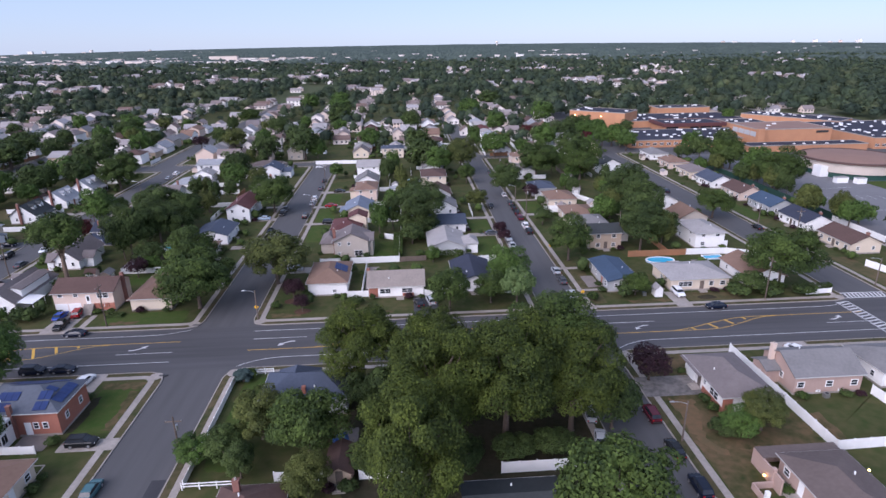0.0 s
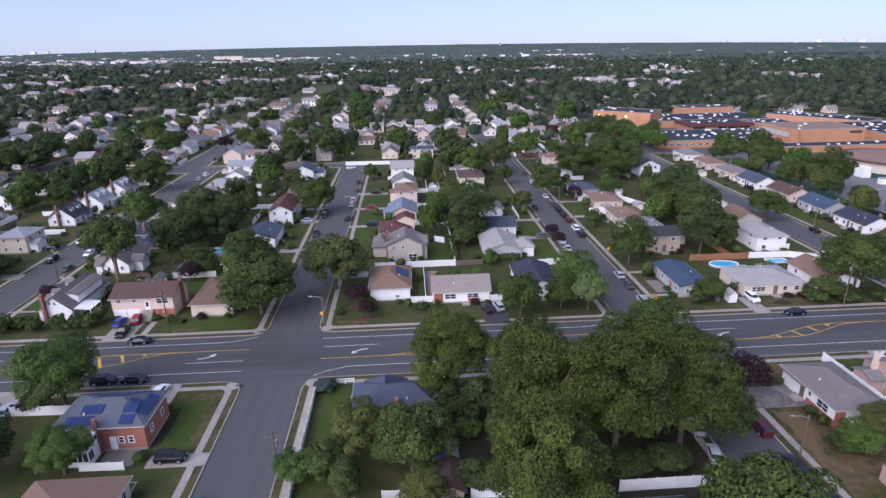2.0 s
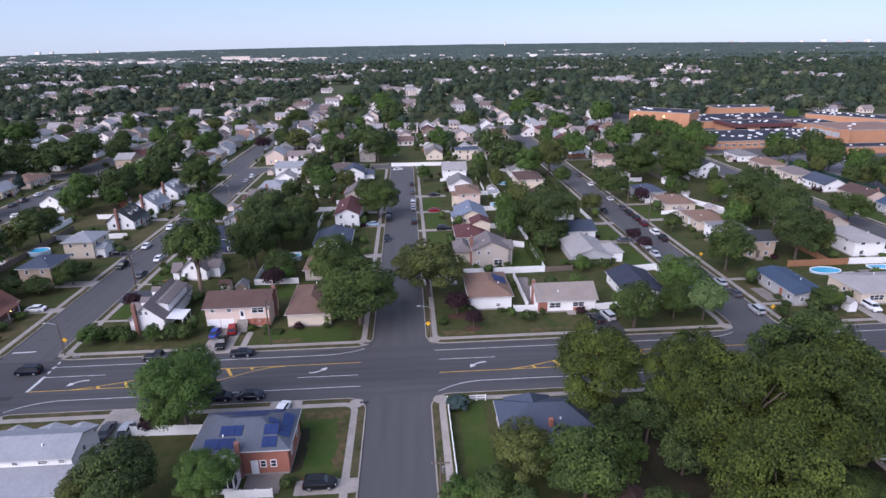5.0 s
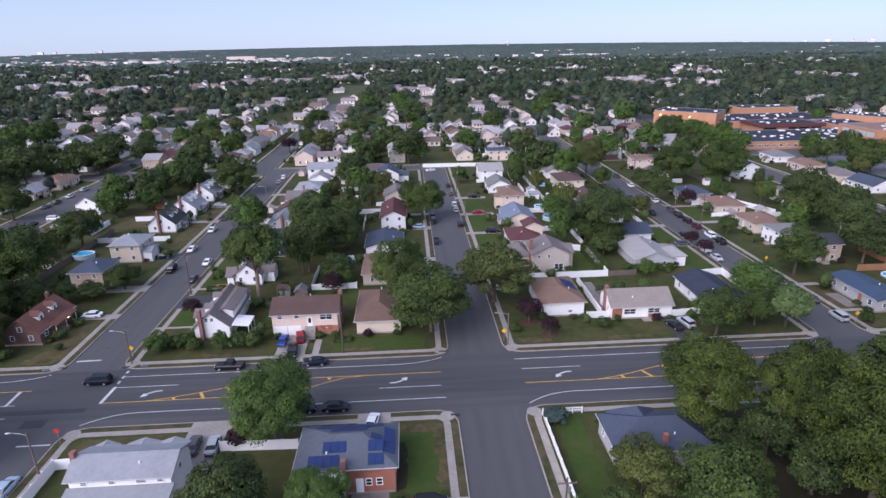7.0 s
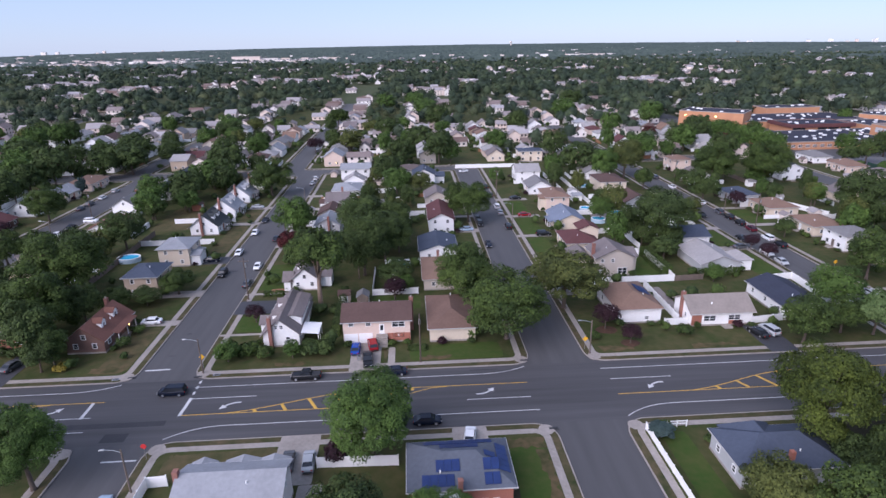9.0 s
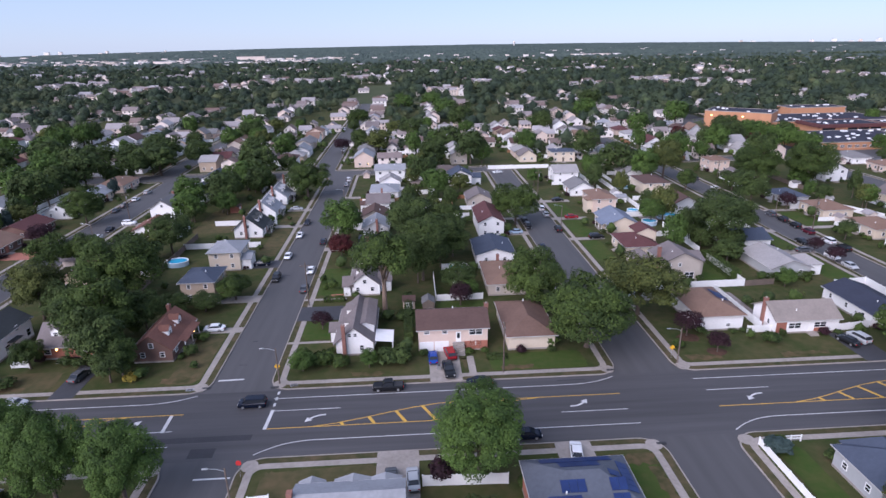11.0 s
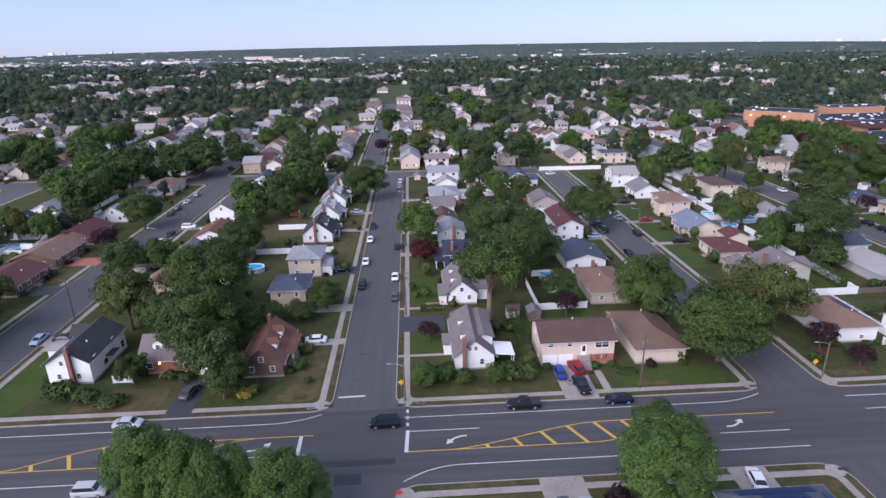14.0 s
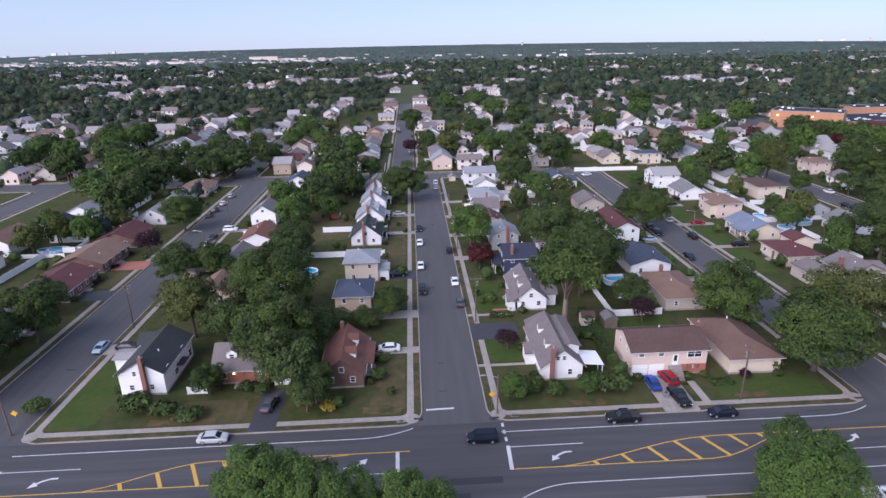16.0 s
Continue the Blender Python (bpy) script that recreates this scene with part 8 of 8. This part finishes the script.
# porch lamps that are already lit
for x, y, z in ((-125.6, 132.5, 2.4), (-149.4, 127.5, 2.2), (-22.0, 80.6, 2.3), (-203.0, 182.4, 2.4), (-101.0, 294.0, 3.4), (-45.0, 312.0, 5.0), (66.4, 88.4, 2.2), (47.2, 60.2, 0.8), (61.5, 59.5, 1.2)):
    b = thing("porch_lamp", "small lit warm porch lamp", "lamp", pose(x, y, z + GROUND))
    part("bracket", Shape().box(-0.05, 0.05, -0.1, 0.3, 0.12, 0.18), METAL, b)
    part("bulb", Shape().tube([(0, 0, -0.16), (0, 0, -0.1), (0, 0, 0.06), (0, 0, 0.12)], [0.08, 0.15, 0.15, 0.06], 8), LIT, b)

# wheelie bins, air-conditioning units, garden things
BIN_BLUE = material("blue_bin_plastic", (0.02, 0.08, 0.30), 0.5, (0.02, 0.06, 0.22), 3, 0.5, 0.7)
tarp = thing("tarpaulin", "crumpled blue tarpaulin on the ground", "tarpaulin", pose(-11.6, 74.0, GROUND, 0, 0, 20))
part("sheet", Shape().add([(-1.3, -1.1, 0.0), (1.2, -1.0, 0.05), (1.4, 1.1, 0.0), (-1.1, 1.2, 0.02), (0.0, 0.0, 0.9), (0.6, 0.4, 0.6)], [(0, 1, 4), (1, 5, 4), (1, 2, 5), (2, 3, 4, 5), (3, 0, 4)]), BIN_BLUE, tarp)
for x, y in ((-77.3, 117.9), (68.8, 77.8), (-56.4, 85.0), (55.0, 120.6)):
    b = thing("air_conditioner", "grey outdoor air-conditioning unit", "air conditioner", pose(x, y, GROUND))
    part("case", Shape().box(-0.4, 0.4, -0.4, 0.4, 0, 0.8), METAL, b)
    part("fan_grille", Shape().tube([(0, 0, 0.8), (0, 0, 0.84)], [0.3, 0.28], 12), TRIM, b)

# ---- the school and its lot ----
SCHOOL_BRICK = banded(material("orange_brick", (0.46, 0.235, 0.125), 0.9, (0.36, 0.18, 0.10), 4, 0.2, 0.9), "Z", 0.3, 0.01)
MEMBRANE = material("dark_roof_membrane", (0.034, 0.036, 0.052), 0.95, (0.055, 0.056, 0.072), 1, 0.05, 0.9, gloss=0.08)
BROWN_ROOF = material("brown_gravel_roof", (0.23, 0.14, 0.105), 0.9, (0.18, 0.11, 0.085), 2, 0.1, 0.9)
GREEN_PANEL = material("dark_green_panel", (0.015, 0.06, 0.045), 0.6, (0.012, 0.045, 0.035), 2, 0.2, 0.8)
unit_rng = random.Random(3)


def school_block(x0, x1, y0, y1, h, roof=None, units=10, windows=True, label="flat-roofed orange brick school building", m=None):
    base = thing("school_building", label, "school", m)
    part("wall", Shape().box(x0, x1, y0, y1, 0, h - 0.3), SCHOOL_BRICK, base)
    part("roof", Shape().box(x0 + 0.35, x1 - 0.35, y0 + 0.35, y1 - 0.35, h - 0.3, h - 0.05), roof or MEMBRANE, base)
    part("parapet", ring([(x0 - 0.1, y0 - 0.1), (x1 + 0.1, y0 - 0.1), (x1 + 0.1, y1 + 0.1), (x0 - 0.1, y1 + 0.1)], [(x0 + 0.35, y0 + 0.35), (x1 - 0.35, y0 + 0.35), (x1 - 0.35, y1 - 0.35), (x0 + 0.35, y1 - 0.35)], h - 0.3, h + 0.15),
         CONCRETE, base)
    for i in range(units):
        ux, uy = unit_rng.uniform(x0 + 2, x1 - 4), unit_rng.uniform(y0 + 2, y1 - 3)
        part("rooftop_unit", Shape().box(ux, ux + unit_rng.uniform(0.8, 2.0), uy, uy + unit_rng.uniform(0.8, 1.8), h - 0.06, h + unit_rng.uniform(0.3, 0.8)), VINYL, base)
    if windows:
        n = int((x1 - x0) / 4)
        for i in range(n):
            fm, pm = window_mesh(2.4, 1.5)
            w = put("window", fm, base, Matrix.Translation((x0 + 2 + 4 * i, y0, min(2.0, h / 2))))
            put("pane", pm, w)
    return base


school_block(0.0, 40.0, 0.0, 24.0, 10.6, units=6, windows=False, m=pose(117.5, 410.5, 0.0, 0, 0, -41))
school_block(125.0, 190.0, 313.0, 352.0, 4.2, units=34)
school_block(166.0, 176.0, 305.0, 312.9, 3.6, units=2, windows=False)
school_block(212.0, 236.0, 358.0, 384.0, 5.2, units=6)
pav = school_block(167.0, 206.0, 364.0, 386.0, 5.6, units=8, windows=False, label="school pavilion with a dark brown fascia over glass")
part("fascia", ring([(165.8, 362.8), (207.2, 362.8), (207.2, 387.0), (165.8, 387.0)], [(167.2, 364.2), (205.8, 364.2), (205.8, 385.8), (167.2, 385.8)], 3.9, 6.0), ROOF["maroon"], pav, "dark brown fascia")
for i, (a, b) in enumerate(((168.0, 176.0), (184.0, 190.0), (190.6, 197.6), (198.2, 205.0))):
    part("window_band", Shape().box(a, b, 363.86, 363.97, 0.7, 3.7), GLASS, pav)
school_block(190.3, 212.0, 336.0, 356.0, 3.8, units=8)
school_block(0.0, 62.0, 0.0, 22.0, 6.6, units=14, windows=False, m=pose(239.0, 402.0, 0.0, 0, 0, -55))
school_block(150.0, 236.0, 390.0, 428.0, 4.6, units=30, windows=False)
school_block(190.0, 230.0, 429.0, 446.0, 8.6, units=6)
aud = school_block(193.0, 235.0, 305.0, 334.0, 9.8, BROWN_ROOF, 3, False, "tall orange brick auditorium with a brown roof")
part("stair_tower", Shape().box(191.6, 195.2, 302.4, 304.95, 0, 10.2), SCHOOL_BRICK, aud)
for y0 in (307.0, 313.0, 319.0, 325.0):
    part("window_band", Shape().box(192.88, 192.97, y0, y0 + 5.4, 5.6, 8.2), SIDE["grey"], aud, "pale grey wall panel")
part("wall_sign", Shape().box(226.0, 233.0, 304.86, 304.97, 7.4, 8.6), TRIM, aud, "dark lettering strip on brick")
school_block(181.0, 246.0, 291.0, 302.0, 3.4, units=6, windows=False)
school_block(250.0, 330.0, 292.0, 356.0, 6.0, units=40)
gym = thing("round_gym", "round gymnasium with a brown roof and pale walls", "gymnasium")
GX, GY, GR = 198.8, 242.6, 20.0
part("lower_wall", Shape().prism(oval(GX, GY, GR - 0.5, GR - 0.5, 40), 0, 2.2), GREEN_PANEL, gym)
part("upper_wall", Shape().prism(oval(GX, GY, GR, GR, 40), 2.2, 6.2), SIDE["beige"], gym)
part("roof_edge", ring(oval(GX, GY, GR + 0.9, GR + 0.9, 40), oval(GX, GY, GR - 0.5, GR - 0.5, 40), 6.2, 6.9), ROOF["brown"], gym)
dome = Shape()
rings_ = [(GR - 0.4, 6.7), (GR * 0.7, 7.4), (GR * 0.4, 7.9), (0.3, 8.1)]
dv = [(px, py, z) for r, z in rings_ for px, py in oval(GX, GY, r, r, 40)]
dome.add(dv, [(i * 40 + j, i * 40 + (j + 1) % 40, (i + 1) * 40 + (j + 1) % 40, (i + 1) * 40 + j) for i in range(3) for j in range(40)] + [tuple(3 * 40 + j for j in range(40))])
part("roof", dome, BROWN_ROOF, gym)
part("entrance", Shape().box(178.2, 183.6, 233.0, 238.0, 0, 4.6), VINYL, gym)
for i in range(14):
    a = 2 * math.pi * (i + 0.5) / 14
    part("roof_light", Shape().tube([(GX + (GR + 0.95) * math.cos(a), GY + (GR + 0.95) * math.sin(a), 6.3), (GX + (GR + 0.95) * math.cos(a), GY + (GR + 0.95) * math.sin(a), 6.0)], [0.2, 0.2], 6), METAL, gym)
for x0, x1, y in ((177.0, 182.0, 221.0), (184.0, 188.0, 218.5)):
    b = thing("site_container", "low white storage container", "container")
    part("case", Shape().box(x0, x1, y, y + 2.4, 0, 2.3), VINYL, b)
    part("lid", Shape().box(x0 - 0.06, x1 + 0.06, y - 0.06, y + 2.46, 2.3, 2.42), METAL, b)
OLD_ASPHALT = material("bleached_asphalt", (0.17, 0.168, 0.175), 0.9, (0.12, 0.118, 0.125), 0.5, 0.06, 0.9, 0.15, 30)
structure("parking_lot", Shape().box(141.5, 188.8, 150.0, 290.0, -0.03, 0.004), OLD_ASPHALT, "wide bleached asphalt lot of a school", "parking lot")
structure("sports_field", Shape().box(189.0, 330.0, 150.0, 222.0, -0.03, 0.06), GREEN_LAWN, "green school sports field", "field")
for i in range(9):
    stripe([(146 + 4 * i, 196.0), (146 + 4 * i, 201.0)], 0.15, LINE_WHITE)
stripe([(142.0, 212.0), (178.0, 214.0)], 0.2, LINE_WHITE)
stripe([(142.0, 182.0), (186.0, 182.0)], 0.2, LINE_WHITE)
for x, y in ((135.0, 394.6), (120.5, 407.4), (160.0, 313.6), (176.0, 313.6), (214.0, 357.6)):
    b = thing("wall_lamp", "lit warm wall lamp of a school", "lamp", pose(x, y, 7.6 if y > 390 else 4.0))
    part("bracket", Shape().box(-0.3, 0.3, 0.0, 0.4, 0.0, 0.2), METAL, b)
    part("bulb", Shape().box(-0.5, 0.5, -0.3, 0.0, -0.1, 0.25), LIT, b)
# water tower on the horizon
wt = thing("water_tower", "pale water tower far on the horizon", "water tower", pose(640.0, 4080.0, 20.0))
part("shaft", Shape().tube([(0, 0, 0), (0, 0, 32)], [3.6, 3.0], 10), FAR_WALL, wt)
part("tank", Shape().tube([(0, 0, 28), (0, 0, 31), (0, 0, 37), (0, 0, 40)], [3, 8, 8, 2.5], 14), FAR_WALL, wt)
for x, y, h, r in ((152.0, 298.0, 12, 5.5), (166.0, 290.0, 14, 7.0), (138.0, 356.0, 11, 5), (126.0, 372.0, 10, 5), (118.0, 380.0, 12, 6), (146.0, 276.0, 13, 6), (160.0, 250.0, 12, 6),
                   (148.0, 236.0, 11, 5), (144.0, 192.0, 8, 3.5), (143.0, 184.0, 6, 2.2), (145.0, 168.0, 8, 5.0), (121.0, 318.0, 12, 6), (120.0, 306.0, 12, 6), (231.0, 405.0, 11, 5), (108.0, 372.0, 13, 6)):
    tree(yard_rng.choice(("mid_green", "mid_dark")), x, y, h, r)
